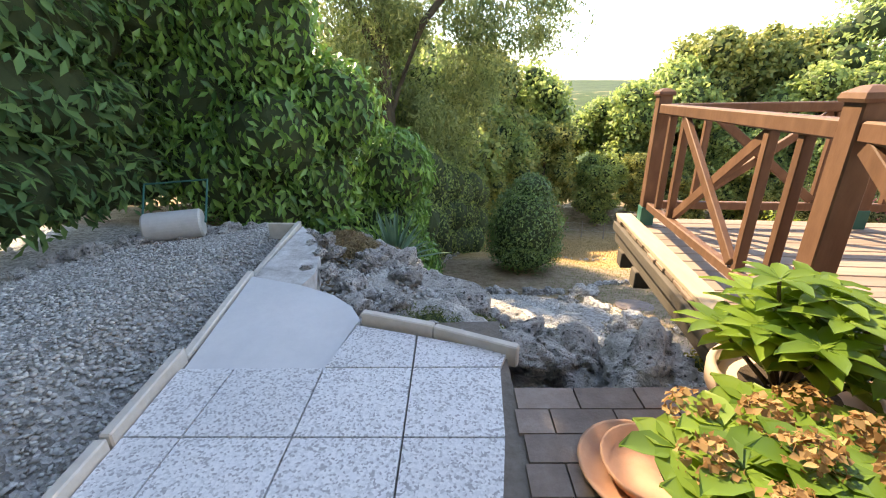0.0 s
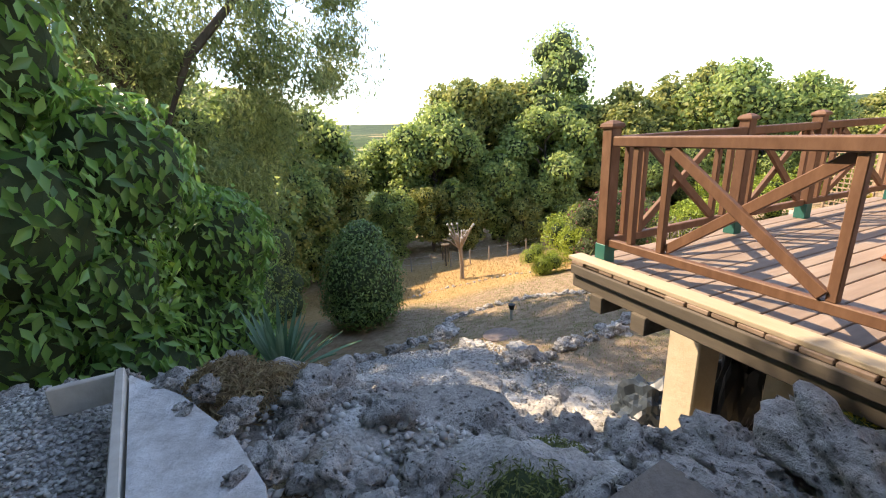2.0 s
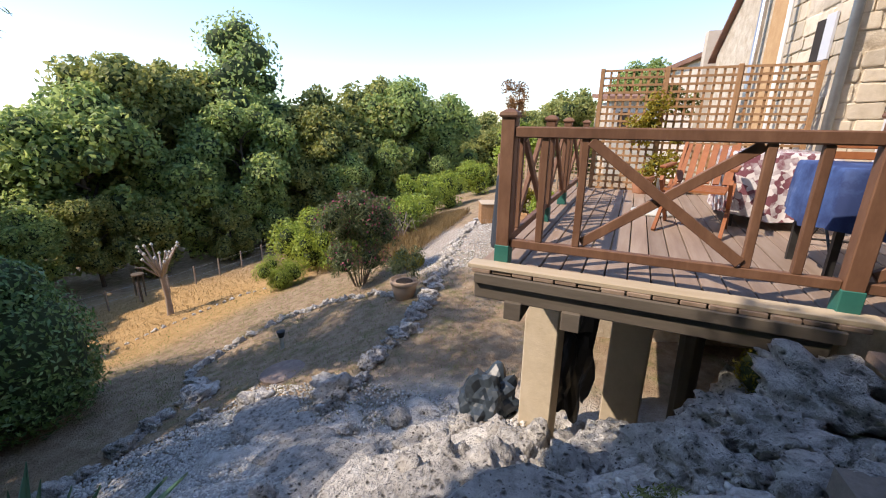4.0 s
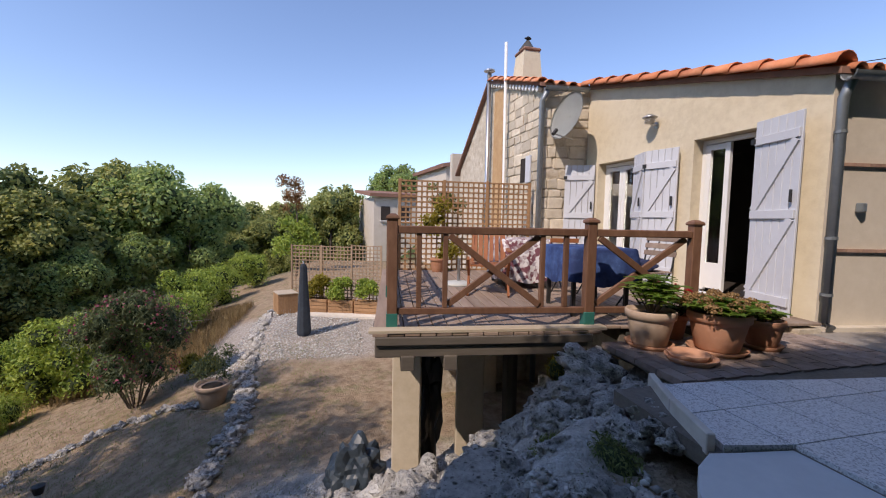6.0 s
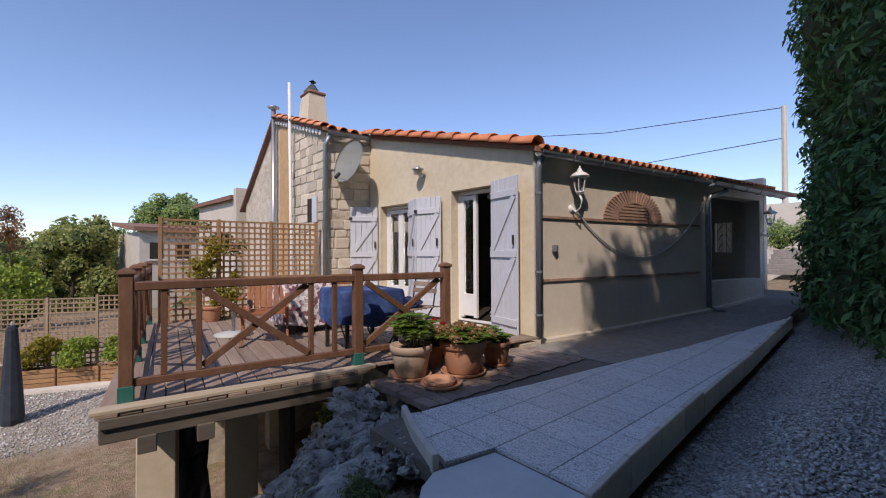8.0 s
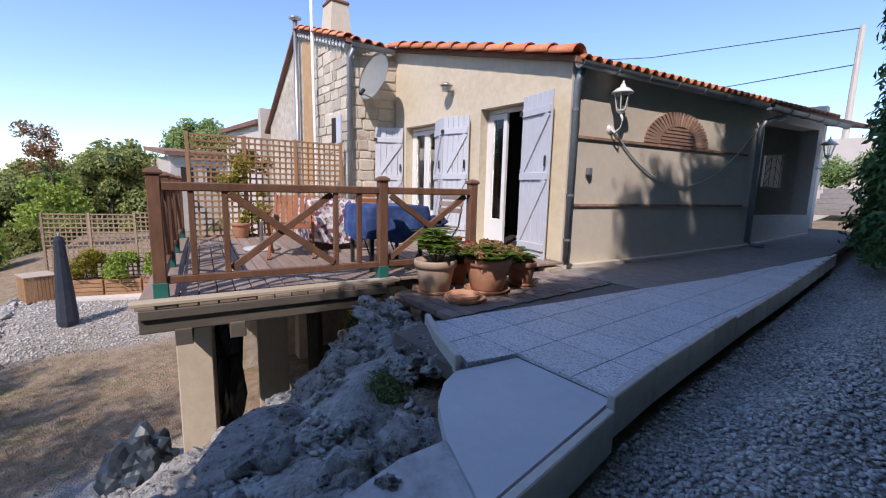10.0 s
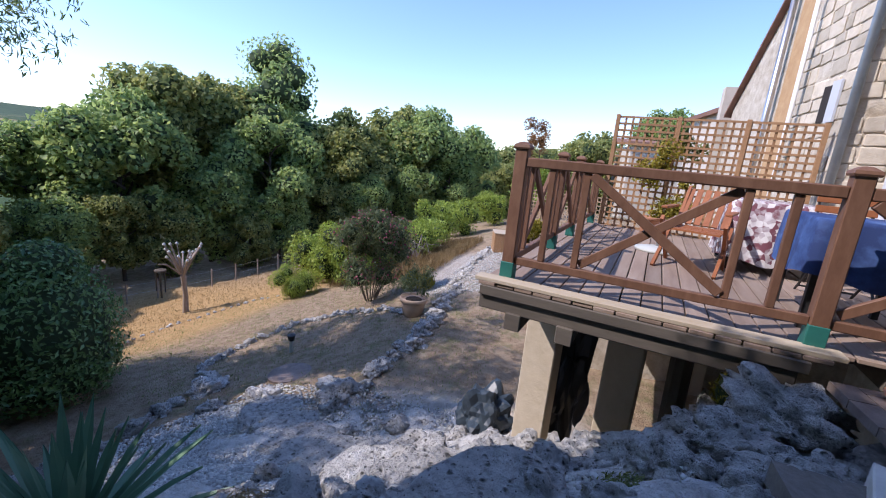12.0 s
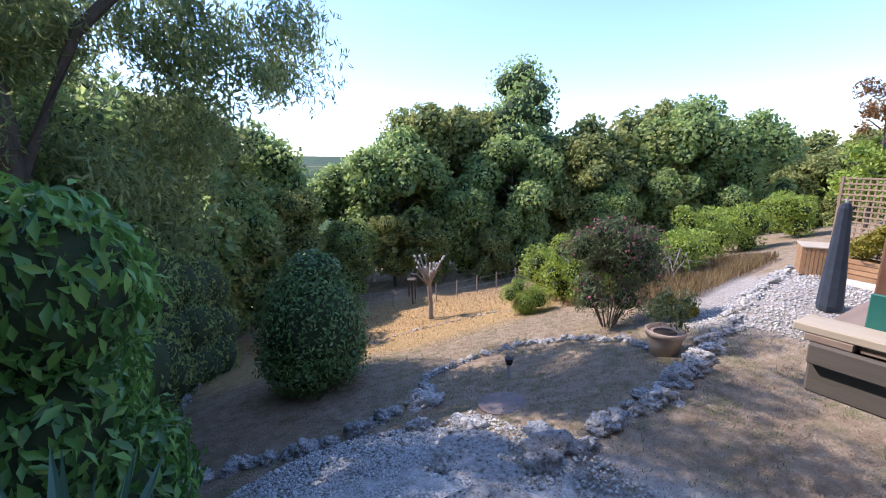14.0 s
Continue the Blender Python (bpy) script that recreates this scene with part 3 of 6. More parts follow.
# the hidden back and inside of the house
bm = bmesh.new()
box(bm, (6.0, -10.2, 0.6), (11, 0.3, 6))
box(bm, (11.2, -5, 0.6), (0.3, 10.5, 6))
tagged(obj("wall_back", bm, M_RENDER_SHADE), "plain rendered back walls of the house", "wall", kind="structure")
# room shell, its lack of light painted in as near-black
bm = bmesh.new()
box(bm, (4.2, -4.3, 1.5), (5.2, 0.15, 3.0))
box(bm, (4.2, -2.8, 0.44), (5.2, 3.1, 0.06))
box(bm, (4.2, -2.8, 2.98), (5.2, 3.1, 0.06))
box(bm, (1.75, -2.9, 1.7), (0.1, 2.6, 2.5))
tagged(obj("room_inside", bm, M_DARK), "room shell behind the glazed doors with its darkness painted on", "room", kind="structure")
bm = bmesh.new()
box(bm, (2.6, -7.0, 1.9), (0.12, 3.4, 2.4))
box(bm, (1.85, -5.62, 1.9), (1.7, 0.12, 2.4))
box(bm, (1.55, -7.0, 3.0), (2.2, 3.2, 0.05))
tagged(obj("porch_inside", bm, M_WALK), "plain shaded inner walls of the porch", "room", kind="structure")
wall("wall_porch_end", (0.30, -8.31), (2.66, -8.31), lambda x: 3.0, 0.3, 0.25, M_RENDER_SHADE, [(0.47, 0.84, 1.62, 2.34)], "rendered end wall of the porch with a grilled opening", outward=1)
gr = thing("window_grille", pose(0.77, -8.36, 1.62), "black wrought-iron scroll grille in the porch opening", "window grille")
for k in range(4):
    part("bar", tube(bmesh.new(), [(0.04 + k * 0.095, 0, 0), (0.04 + k * 0.095, 0, 0.72)], 0.008, 6), M_DARKM, gr)
for k, zc in enumerate((0.14, 0.36, 0.58)):
    for sx_ in (-1, 1):
        pts = [(0.185 + sx_ * (0.015 + 0.11 * math.sin(a_ * 0.16)) , 0.005, zc + 0.09 * math.cos(a_ * 0.32)) for a_ in range(0, 20, 2)]
        part("scroll", tube(bmesh.new(), pts, 0.007, 5), M_DARKM, gr)


# roof slabs
def sheet(name, quad, thick, material, label):
    b_ = bmesh.new()
    lo = [b_.verts.new(p) for p in quad]
    hi = [b_.verts.new((p[0], p[1], p[2] + thick)) for p in quad]
    n_ = len(quad)
    b_.faces.new(lo[::-1]), b_.faces.new(hi)
    for k in range(n_):
        b_.faces.new((lo[k], lo[(k + 1) % n_], hi[(k + 1) % n_], hi[k]))
    return tagged(obj(name, b_, material), label, "roof", kind="structure")


e0, e1 = on_side(-0.12, 0.12), on_side(SL + 0.2, 0.12)
g1 = on_gable(5.44, 0.08)
g0 = on_gable(1.30, 0.08)
roof_lean = sheet("roof_lean_to", [(e0[0], g0[1], RZ(1.2)), (g1[0], g1[1], RZ(5.44)), (5.44, -10.3, RZ(5.44)), (e1[0] - 0.4, -10.3, RZ(1.0)), (e1[0], e1[1], RZ(1.1))], 0.07, M_ROOFJ, "low-pitched lean-to roof of terracotta canal tiles")
roof_old = sheet("roof_old_west", [(C.x - 0.12, C.y + 0.12, 4.08), (PEAK.x, PEAK.y + 0.12, 4.95), (PEAK.x, -10.3, 4.95), (C.x - 0.12, -10.3, 4.08)], 0.07, M_ROOFJ, "old house roof slope of canal tiles")
sheet("roof_old_east", [(PEAK.x, PEAK.y + 0.12, 4.95), (D.x + 0.2, D.y + 0.12, 2.85), (D.x + 0.2, -10.3, 2.85), (PEAK.x, -10.3, 4.95)], 0.07, M_ROOFJ, "far slope of the old house roof")


def canal(bm, a, b, r0, r1, up=(0, 0, 1), thick=0.014, seg=7):
    """A half-round tile, open below, from a to b."""
    a, b = Vector(a), Vector(b)
    d = (b - a).normalized()
    side = Vector(up).cross(d).normalized()
    u = d.cross(side)
    rows = []
    for p, r in ((a, r0), (b, r1)):
        for rr in (r, r - thick):
            rows.append([bm.verts.new(p + side * (rr * math.cos(k * math.pi / seg)) + u * (rr * 0.85 * math.sin(k * math.pi / seg))) for k in range(seg + 1)])
    o0, i0, o1, i1 = rows
    for k in range(seg):
        bm.faces.new((o0[k], o0[k + 1], o1[k + 1], o1[k]))
        bm.faces.new((i0[k + 1], i0[k], i1[k], i1[k + 1]))
        bm.faces.new((o0[k + 1], o0[k], i0[k], i0[k + 1]))
        bm.faces.new((o1[k], o1[k + 1], i1[k + 1], i1[k]))
    for k in (0, seg):
        bm.faces.new((o0[k], o1[k], i1[k], i0[k]))


# verge of the lean-to: overlapping tiles climbing the gable
n_v = 11
for i in range(n_v):
    x0, x1 = 1.22 + i * 4.24 / n_v, 1.22 + (i + 1) * 4.24 / n_v + 0.06
    bm = bmesh.new()
    p, q_ = on_gable(x0, 0.05), on_gable(x1, 0.05)
    canal(bm, (p[0], p[1], RZ(x0) + 0.075), (q_[0], q_[1], RZ(x1) + 0.055), 0.165, 0.135)
    part("tile", bm, M_ROOFT, roof_lean, smooth=True)
# eave tile ends along the side wall, each with one row up the slope
for i in range(40):
    u = 0.12 + i * ((SL + 0.3) / 40)
    p = on_side(u, 0.14)
    bm = bmesh.new()
    canal(bm, (p[0], p[1], 3.06), (p[0] + 2.6, p[1], 3.06 + 2.6 * 0.247), 0.092, 0.085)
    part("tile", bm, M_ROOFT, roof_lean, smooth=True)
for i in range(8):
    f0, f1 = i / 8, (i + 1) / 8 + 0.01
    bm = bmesh.new()
    p, q_ = C.lerp(PEAK, f0), C.lerp(PEAK, f1)
    canal(bm, (p.x - 0.1, p.y + 0.07, float(old_z(p.x)) + 0.07), (q_.x - 0.1, q_.y + 0.07, float(old_z(q_.x)) + 0.05), 0.12, 0.10)
    part("tile", bm, M_ROOFT, roof_old, smooth=True)
for i in range(4):
    bm = bmesh.new()
    y = C.y - 0.06 - i * 0.25
    canal(bm, (C.x - 0.16, y, 4.12), (C.x + 1.4, y + 0.0, 4.12 + 1.4 * 0.33), 0.1, 0.09)
    part("tile", bm, M_ROOFT, roof_old, smooth=True)
for i in range(16):
    bm = bmesh.new()
    p = C.lerp(PEAK, (i + 0.5) / 17)
    box(bm, (p.x, p.y + 0.05, float(old_z(p.x)) - 0.02), (0.10, 0.10, 0.10), 0, 0, 45)
    part("verge_tooth", bm, M_WHITE, roof_old)


# gutters and downpipes
def pipe(name, pts, r, material, label, cat="downpipe"):
    b_ = bmesh.new()
    tube(b_, pts, r, 10)
    return tagged(obj(name, b_, material, smooth=True), label, cat)


def gutter(name, a, b, label):
    t_ = thing(name, None, label, "gutter")
    b_ = bmesh.new()
    a, b = Vector(a), Vector(b)
    d = (b - a).normalized()
    side = Vector((0, 0, 1)).cross(d).normalized()
    rows = [[b_.verts.new(p + side * (r * math.cos(math.pi + k * math.pi / 8)) + Vector((0, 0, r * math.sin(math.pi + k * math.pi / 8)))) for k in range(9)] for p in (a, b) for r in (0.075, 0.068)]
    for k in range(8):
        b_.faces.new((rows[0][k], rows[0][k + 1], rows[2][k + 1], rows[2][k]))
        b_.faces.new((rows[1][k + 1], rows[1][k], rows[3][k], rows[3][k + 1]))
    part("trough", b_, M_ZINC, t_, smooth=True)
    n_ = max(2, int((b - a).length / 0.6))
    for k in range(n_ + 1):
        p = a.lerp(b, k / n_)
        b_ = bmesh.new()
        tube(b_, [p + side * (0.08 * math.cos(math.pi + j * math.pi / 6)) + Vector((0, 0, 0.08 * math.sin(math.pi + j * math.pi / 6))) for j in range(7)], 0.008, 4)
        part("bracket", b_, M_ZINC, t_)
    return t_


ga, gb = on_side(-0.05, 0.17), on_side(4.42, 0.17)
gutter("gutter", (ga[0], ga[1], 3.02), (gb[0], gb[1], 3.0), "grey zinc gutter under the side eave")
ga, gb = on_side(4.48, 0.22), on_side(SL + 0.45, 0.22)
gutter("gutter", (ga[0], ga[1], 2.98), (gb[0], gb[1], 2.93), "grey zinc gutter over the porch")
dp = on_side(0.03, 0.07)
pc = pipe("downpipe", [(ga[0] * 0 + on_side(0.03, 0.15)[0], on_side(0.03, 0.15)[1], 2.98), (dp[0], dp[1], 2.80), (dp[0], dp[1], 0.46), (dp[0] - 0.08, dp[1] + 0.02, 0.40)], 0.05, M_ZINC, "grey zinc downpipe at the house corner")
for z in (2.45, 1.35, 0.75):
    bm = bmesh.new()
    tube(bm, [(dp[0], dp[1], z - 0.015), (dp[0], dp[1], z + 0.015)], 0.058, 10)
    part("pipe_clip", bm, M_ZINC, pc)
d2 = on_side(4.60, 0.07)
d3 = on_side(5.05, 0.2)
pipe("downpipe", [(d3[0], d3[1], 2.92), (d3[0], d3[1], 2.84), (d2[0] - 0.03, d2[1], 2.72), (d2[0], d2[1], 2.6), (d2[0], d2[1], 0.54), (d2[0] - 0.1, d2[1] - 0.05, 0.49), (d2[0] - 0.25, d2[1] - 0.1, 0.48)], 0.05, M_ZINC, "grey zinc downpipe beside the porch opening")
gutter("gutter", (C.x - 0.17, C.y + 0.05, 4.06), (B.x - 0.10, B.y + 0.1, 4.06), "short grey gutter on the old stone wall")
pipe("downpipe", [(C.x - 0.17, C.y + 0.0, 4.0), (C.x - 0.07, C.y + 0.05, 3.8), (C.x - 0.07, C.y + 0.05, -1.8)], 0.055, M_ZINC, "grey zinc downpipe on the old stone corner")


def shutter(hinge, free, z0, z1, label):
    """A boarded shutter with rails, a brace and its ironwork."""
    h, f = Vector(hinge), Vector(free)
    w = (f - h).length
    ang = math.degrees(math.atan2(f.y - h.y, f.x - h.x))
    t_ = thing("shutter", pose(h.x, h.y, 0, 0, 0, ang), label, "shutter", "door shutters")
    nb = max(4, round(w / 0.11))
    for k in range(nb):
        b_ = box(bmesh.new(), ((k + 0.5) * w / nb, 0, (z0 + z1) / 2), (w / nb - 0.006, 0.026, z1 - z0), bevel=0.004)
        part("board", b_, M_SHUT, t_)
    sgn = SHUT_FACE
    for z in (z1 - 0.24, z0 + 0.24, (z0 + z1) / 2 + 0.05):
        part("rail", box(bmesh.new(), (w / 2, sgn * 0.026, z), (w - 0.03, 0.025, 0.10), bevel=0.004), M_SHUT, t_)
    for za, zb in ((z0 + 0.3, (z0 + z1) / 2), ((z0 + z1) / 2 + 0.1, z1 - 0.3)):
        part("brace", bar(bmesh.new(), (0.05, sgn * 0.026, za), (w - 0.06, sgn * 0.026, zb), 0.024, 0.09), M_SHUT, t_)
    part("latch", box(bmesh.new(), (w - 0.06, sgn * 0.045, (z0 + z1) / 2 + 0.25), (0.03, 0.02, 0.14), bevel=0.004), M_DARKM, t_, "black iron latch")
    for z in (z1 - 0.24, z0 + 0.24):
        part("hinge", box(bmesh.new(), (0.01, sgn * 0.03, z), (0.06, 0.045, 0.06)), M_DARKM, t_, "black iron hinge")
    return t_


SHUT_FACE = -1
shutter(on_gable(2.08, 0.03), (1.45, -1.0), 0.38, 2.72, "pale grey-blue boarded shutter folded open beside the doorway")
shutter(on_gable(4.09, 0.03), (3.67, -0.88), 0.52, 2.60, "pale grey-blue boarded shutter leaf, half folded from the wall")
shutter((3.655, -0.885), (3.15, -1.03), 0.52, 2.60, "pale grey-blue boarded shutter leaf hinged to its folded neighbour")
shutter((5.40, -0.50), on_gable(5.11, 0.03), 0.52, 2.57, "pale grey-blue boarded shutter standing open before the stone wall")


def glazed(x0, x1, z0, z1, inset, leafs, label):
    """A white glazed door frame set in the gable; leafs: (from, to) of closed leaves, as shares of the width."""
    o = on_gable(x0, -inset)
    ang = math.degrees(math.atan2(gd.y, gd.x))
    t_ = thing("glazed_door", pose(o[0], o[1], 0, 0, 0, ang), label, "door", kind="structure")
    w = (x1 - x0) / gd.x
    for c_, s_ in (((0.03, 0, (z0 + z1) / 2), (0.06, 0.07, z1 - z0)), ((w - 0.03, 0, (z0 + z1) / 2), (0.06, 0.07, z1 - z0)), ((w / 2, 0, z1 - 0.03), (w - 0.12, 0.07, 0.06)), ((w / 2, 0, z0 + 0.015), (w - 0.12, 0.09, 0.03))):
        part("door_frame", box(bmesh.new(), c_, s_, bevel=0.004), M_WHITE, t_)
    for f0, f1 in leafs:
        a, b = 0.06 + f0 * (w - 0.12), 0.06 + f1 * (w - 0.12)
        lf = part("door_leaf", box(bmesh.new(), (a + 0.04, 0.01, (z0 + z1) / 2), (0.07, 0.05, z1 - z0 - 0.14)), M_WHITE, t_)
        for c_, s_ in (((b - 0.04, 0.01, (z0 + z1) / 2), (0.07, 0.05, z1 - z0 - 0.14)), (((a + b) / 2, 0.01, z1 - 0.11), (b - a - 0.15, 0.05, 0.07)), (((a + b) / 2, 0.01, z0 + 0.28), (b - a - 0.15, 0.05, 0.36))):
            part("door_rail", box(bmesh.new(), c_, s_), M_WHITE, lf)
        g_ = part("pane", box(bmesh.new(), ((a + b) / 2, 0.01, (z0 + 0.46 + z1 - 0.145) / 2), (b - a - 0.15, 0.008, z1 - z0 - 0.6)), M_GLASS, lf)
        g_.visible_shadow = False
    return t_


def glass():
    m = bpy.data.materials.new("window_glass")
    m.use_nodes = True
    p = m.node_tree.nodes["Principled BSDF"]
    p.inputs["Base Color"].default_value = (0.9, 0.95, 0.95, 1)
    p.inputs["Roughness"].default_value, p.inputs["Transmission Weight"].default_value, p.inputs["IOR"].default_value = 0.02, 1.0, 1.5
    return m


M_GLASS = glass()
glazed(D2[0], D2[1], 0.47, 2.66, 0.20, [(0.52, 1.0)], "white glazed door, one leaf open on a dark room")
glazed(D1[0], D1[1], 0.51, 2.57, 0.20, [(0.0, 0.5), (0.5, 1.0)], "white glazed double door, closed")

# side wall: bands, arch, hose, lantern
for z in (2.13, 1.22):
    t_ = thing("brick_band", None, "thin brick string course across the side wall", "brick band")
    for k in range(24):
        p, q_ = on_side(0.10 + k * 0.178, 0.012), on_side(0.10 + (k + 1) * 0.178 - 0.008, 0.012)
        part("brick", bar(bmesh.new(), (p[0], p[1], z), (q_[0], q_[1], z), 0.035, 0.035), M_BRICK, t_)
arch = thing("brick_arch", None, "fan-shaped blind arch of thin bricks in the wall", "brick arch")
for k in range(27):
    a_ = math.pi * (k + 0.5) / 27
    pts = []
    for r in (0.46, 0.80):
        p = on_side(2.30 - r * math.cos(a_), 0.010)
        pts.append((p[0], p[1], 2.16 + 0.63 * r * math.sin(a_)))
    part("brick", bar(bmesh.new(), pts[0], pts[1], 0.035, 0.042), M_BRICK, arch)
for r in range(5):
    w_ = 0.42 * math.sqrt(max(0.05, 1 - (r / 5.2) ** 2))
    p, q_ = on_side(2.30 - w_, 0.010), on_side(2.30 + w_, 0.010)
    part("brick", bar(bmesh.new(), (p[0], p[1], 2.19 + r * 0.053), (q_[0], q_[1], 2.19 + r * 0.053), 0.032, 0.036), M_BRICK, arch)
bm = bmesh.new()
pts = []
for k in range(25):
    f = k / 24
    u = 0.74 + f * 3.8
    p = on_side(u, 0.03)
    pts.append((p[0], p[1], 1.53 + 0.30 * (u - 2.45) ** 2 * (0.92 if u < 2.45 else 0.82)))
tube(bm, pts, 0.014, 6)
tagged(obj("cable", bm, M_DISH, smooth=True), "grey electric cable hanging in a loop on the wall", "cable")
bp_ = on_side(0.38, 0.04)
bm = box(bmesh.new(), (bp_[0], bp_[1], 1.68), (0.07, 0.08, 0.10), 9, bevel=0.01)
tagged(obj("outdoor_socket", bm, M_ZINC), "small grey outdoor socket on the side wall", "socket")


def lantern(u, z):
    p0 = on_side(u, 0.0)
    ang = math.degrees(math.atan2(sn.y, sn.x))
    t_ = thing("wall_lantern", pose(p0[0], p0[1], z, 0, 0, ang), "white coach lantern on a scrolled wall bracket", "lantern")
    part("backplate", lathe(bmesh.new(), [(0.06, 0), (0.06, 0.015), (0.03, 0.04), (0.001, 0.045)], 14), M_WHITE, t_, m=pose(0, 0, -0.28, 0, 90, 0))
    part("arm", tube(bmesh.new(), [(0.02, 0, -0.28), (0.10, 0, -0.34), (0.19, 0, -0.28), (0.20, 0, -0.16), (0.17, 0, -0.10)], 0.016, 8), M_WHITE, t_, smooth=True)
    part("cup", lathe(bmesh.new(), [(0.02, -0.10), (0.06, -0.06), (0.065, -0.04), (0.001, -0.03)], 14), M_WHITE, t_, m=pose(0.17, 0, 0))
    b_ = bmesh.new()
    lathe(b_, [(0.06, -0.04), (0.10, 0.17), (0.095, 0.17), (0.055, -0.035)], 6)
    part("glass_body", b_, M_GLASS, t_, m=pose(0.17, 0, 0))
    for k in range(6):
        a_ = k * math.pi / 3
        part("glazing_bar", bar(bmesh.new(), (0.17 + 0.062 * math.cos(a_), 0.062 * math.sin(a_), -0.04), (0.17 + 0.102 * math.cos(a_), 0.102 * math.sin(a_), 0.17), 0.01, 0.01), M_WHITE, t_)
    part("roof", lathe(bmesh.new(), [(0.14, 0.17), (0.14, 0.185), (0.08, 0.235), (0.04, 0.25), (0.03, 0.29), (0.012, 0.30), (0.015, 0.33), (0.001, 0.345)], 18), M_WHITE, t_, smooth=True, m=pose(0.17, 0, 0))
    return t_


lantern(0.76, 2.56)
lantern(7.12, 2.32)
lx, ly = on_gable(3.68, 0.0)
lamp = thing("wall_lamp", pose(lx, ly, 3.02, 0, 0, math.degrees(math.atan2(gn.y, gn.x))), "small galvanised hooded wall lamp above the doors", "lamp")
part("backplate", lathe(bmesh.new(), [(0.05, 0), (0.05, 0.02), (0.001, 0.025)], 12), M_STEEL, lamp, m=pose(0, 0, 0, 0, 90, 0))
part("arm", tube(bmesh.new(), [(0, 0, 0), (0.10, 0, 0), (0.14, 0, 0.03)], 0.018, 8), M_STEEL, lamp)
part("hood", lathe(bmesh.new(), [(0.11, 0.10), (0.115, 0.11), (0.04, 0.155), (0.001, 0.16)], 16), M_STEEL, lamp, smooth=True, m=pose(0.15, 0, 0))
for k in range(3):
    part("louvre", lathe(bmesh.new(), [(0.075, 0.02 + k * 0.03), (0.085, 0.028 + k * 0.03), (0.05, 0.035 + k * 0.03)], 14), M_STEEL, lamp, m=pose(0.15, 0, 0))

# satellite dish on the stone return
dish = thing("satellite_dish", pose(5.14, -0.40, 3.43), "large grey satellite dish on the old stone wall", "satellite dish")
bm = bmesh.new()
prof = [(0.001, 0)] + [(0.42 * k / 8, 0.10 * (k / 8) ** 2) for k in range(1, 9)]
rings = [[bm.verts.new((r * math.cos(j * math.pi / 16), r * 1.12 * math.sin(j * math.pi / 16), z)) for j in range(32)] for r, z in prof]
for r0, r1 in zip(rings, rings[1:]):
    for j in range(32):
        bm.faces.new((r0[j], r0[(j + 1) % 32], r1[(j + 1) % 32], r1[j]))
bmesh.ops.solidify(bm, geom=bm.faces[:], thickness=0.006)
part("reflector", bm, M_DISH, dish, smooth=True, m=look((0, 0, 0), (0.9, -5.4, -1.6)) )
part("mount", tube(bmesh.new(), [(0.02, -0.04, -0.05), (0.2, -0.02, -0.12), (0.40, 0.0, -0.15)], 0.025, 8), M_STEEL, dish)
part("feed_arm", tube(bmesh.new(), [(-0.05, -0.05, -0.42), (-0.15, 0.40, -0.36)], 0.012, 6), M_STEEL, dish)
part("feed_head", tube(bmesh.new(), [(-0.15, 0.42, -0.37), (-0.13, 0.34, -0.28)], 0.035, 10), M_DARKM, dish)

# chimney, flue, pole
ch = thing("chimney", pose(7.62, -0.65, 0), "rendered chimney stack with a hooded metal cowl", "chimney")
bm = bmesh.new()
vs = [bm.verts.new((sx_ * w_, sy_ * d_, z)) for z, w_, d_ in ((4.5, 0.34, 0.28), (5.52, 0.25, 0.20)) for sx_, sy_ in ((-1, -1), (1, -1), (1, 1), (-1, 1))]
for f in ((3, 2, 1, 0), (4, 5, 6, 7), (0, 1, 5, 4), (1, 2, 6, 5), (2, 3, 7, 6), (3, 0, 4, 7)):
    bm.faces.new([vs[k] for k in f])
part("shaft", bm, M_RENDER, ch)
part("flaunching", box(bmesh.new(), (0, 0, 5.56), (0.56, 0.46, 0.09), bevel=0.03), M_ROOFJ, ch)
part("cowl", lathe(bmesh.new(), [(0.24, 5.60), (0.22, 5.63), (0.07, 5.82), (0.03, 5.86), (0.10, 5.90), (0.001, 5.96)], 4), M_DARKM, ch)
pipe("flue_pipe", [(8.12, 0.13, -1.0), (8.14, 0.13, 5.18)], 0.055, M_STEEL, "bare metal stove flue up the stone gable", "flue")
bm = lathe(bmesh.new(), [(0.14, 5.21), (0.14, 5.24), (0.001, 5.27)], 14, (8.14, 0.13, 0))
fc = obj("flue_cap", bm, M_STEEL)
fc.parent = bpy.data.objects["flue_pipe"]
pipe("white_pole", [(6.90, 0.12, -1.6), (7.12, 0.12, 5.52)], 0.035, M_WHITE, "tall white plastic pole beside the stone gable", "pole")
bm = bmesh.new()
box(bm, (7.72, 0.003, 2.7), (0.55, 0.03, 3.9), 2.07)
tagged(obj("rust_stain", bm, M_RUSTW), "ochre weathered strip of old render on stone", "wall patch", kind="structure")
# small window with blue shutter in the stone gable
wq = C.lerp(D, 0.11)
win = thing("small_window", pose(wq.x, wq.y, 0, 0, 0, 3), "small window with a blue-grey shutter in stone wall", "window", kind="structure")
# solid pane coloured near-black for the dark behind it
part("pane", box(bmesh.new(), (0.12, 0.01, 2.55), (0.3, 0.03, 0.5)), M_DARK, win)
part("shutter_leaf", box(bmesh.new(), (-0.12, 0.05, 2.55), (0.2, 0.03, 0.55)), M_SHUT, win)
# ---------- terrace ----------
def kerb_x(y):
    return float(np.interp(y, KERB_Y, KERB_X))


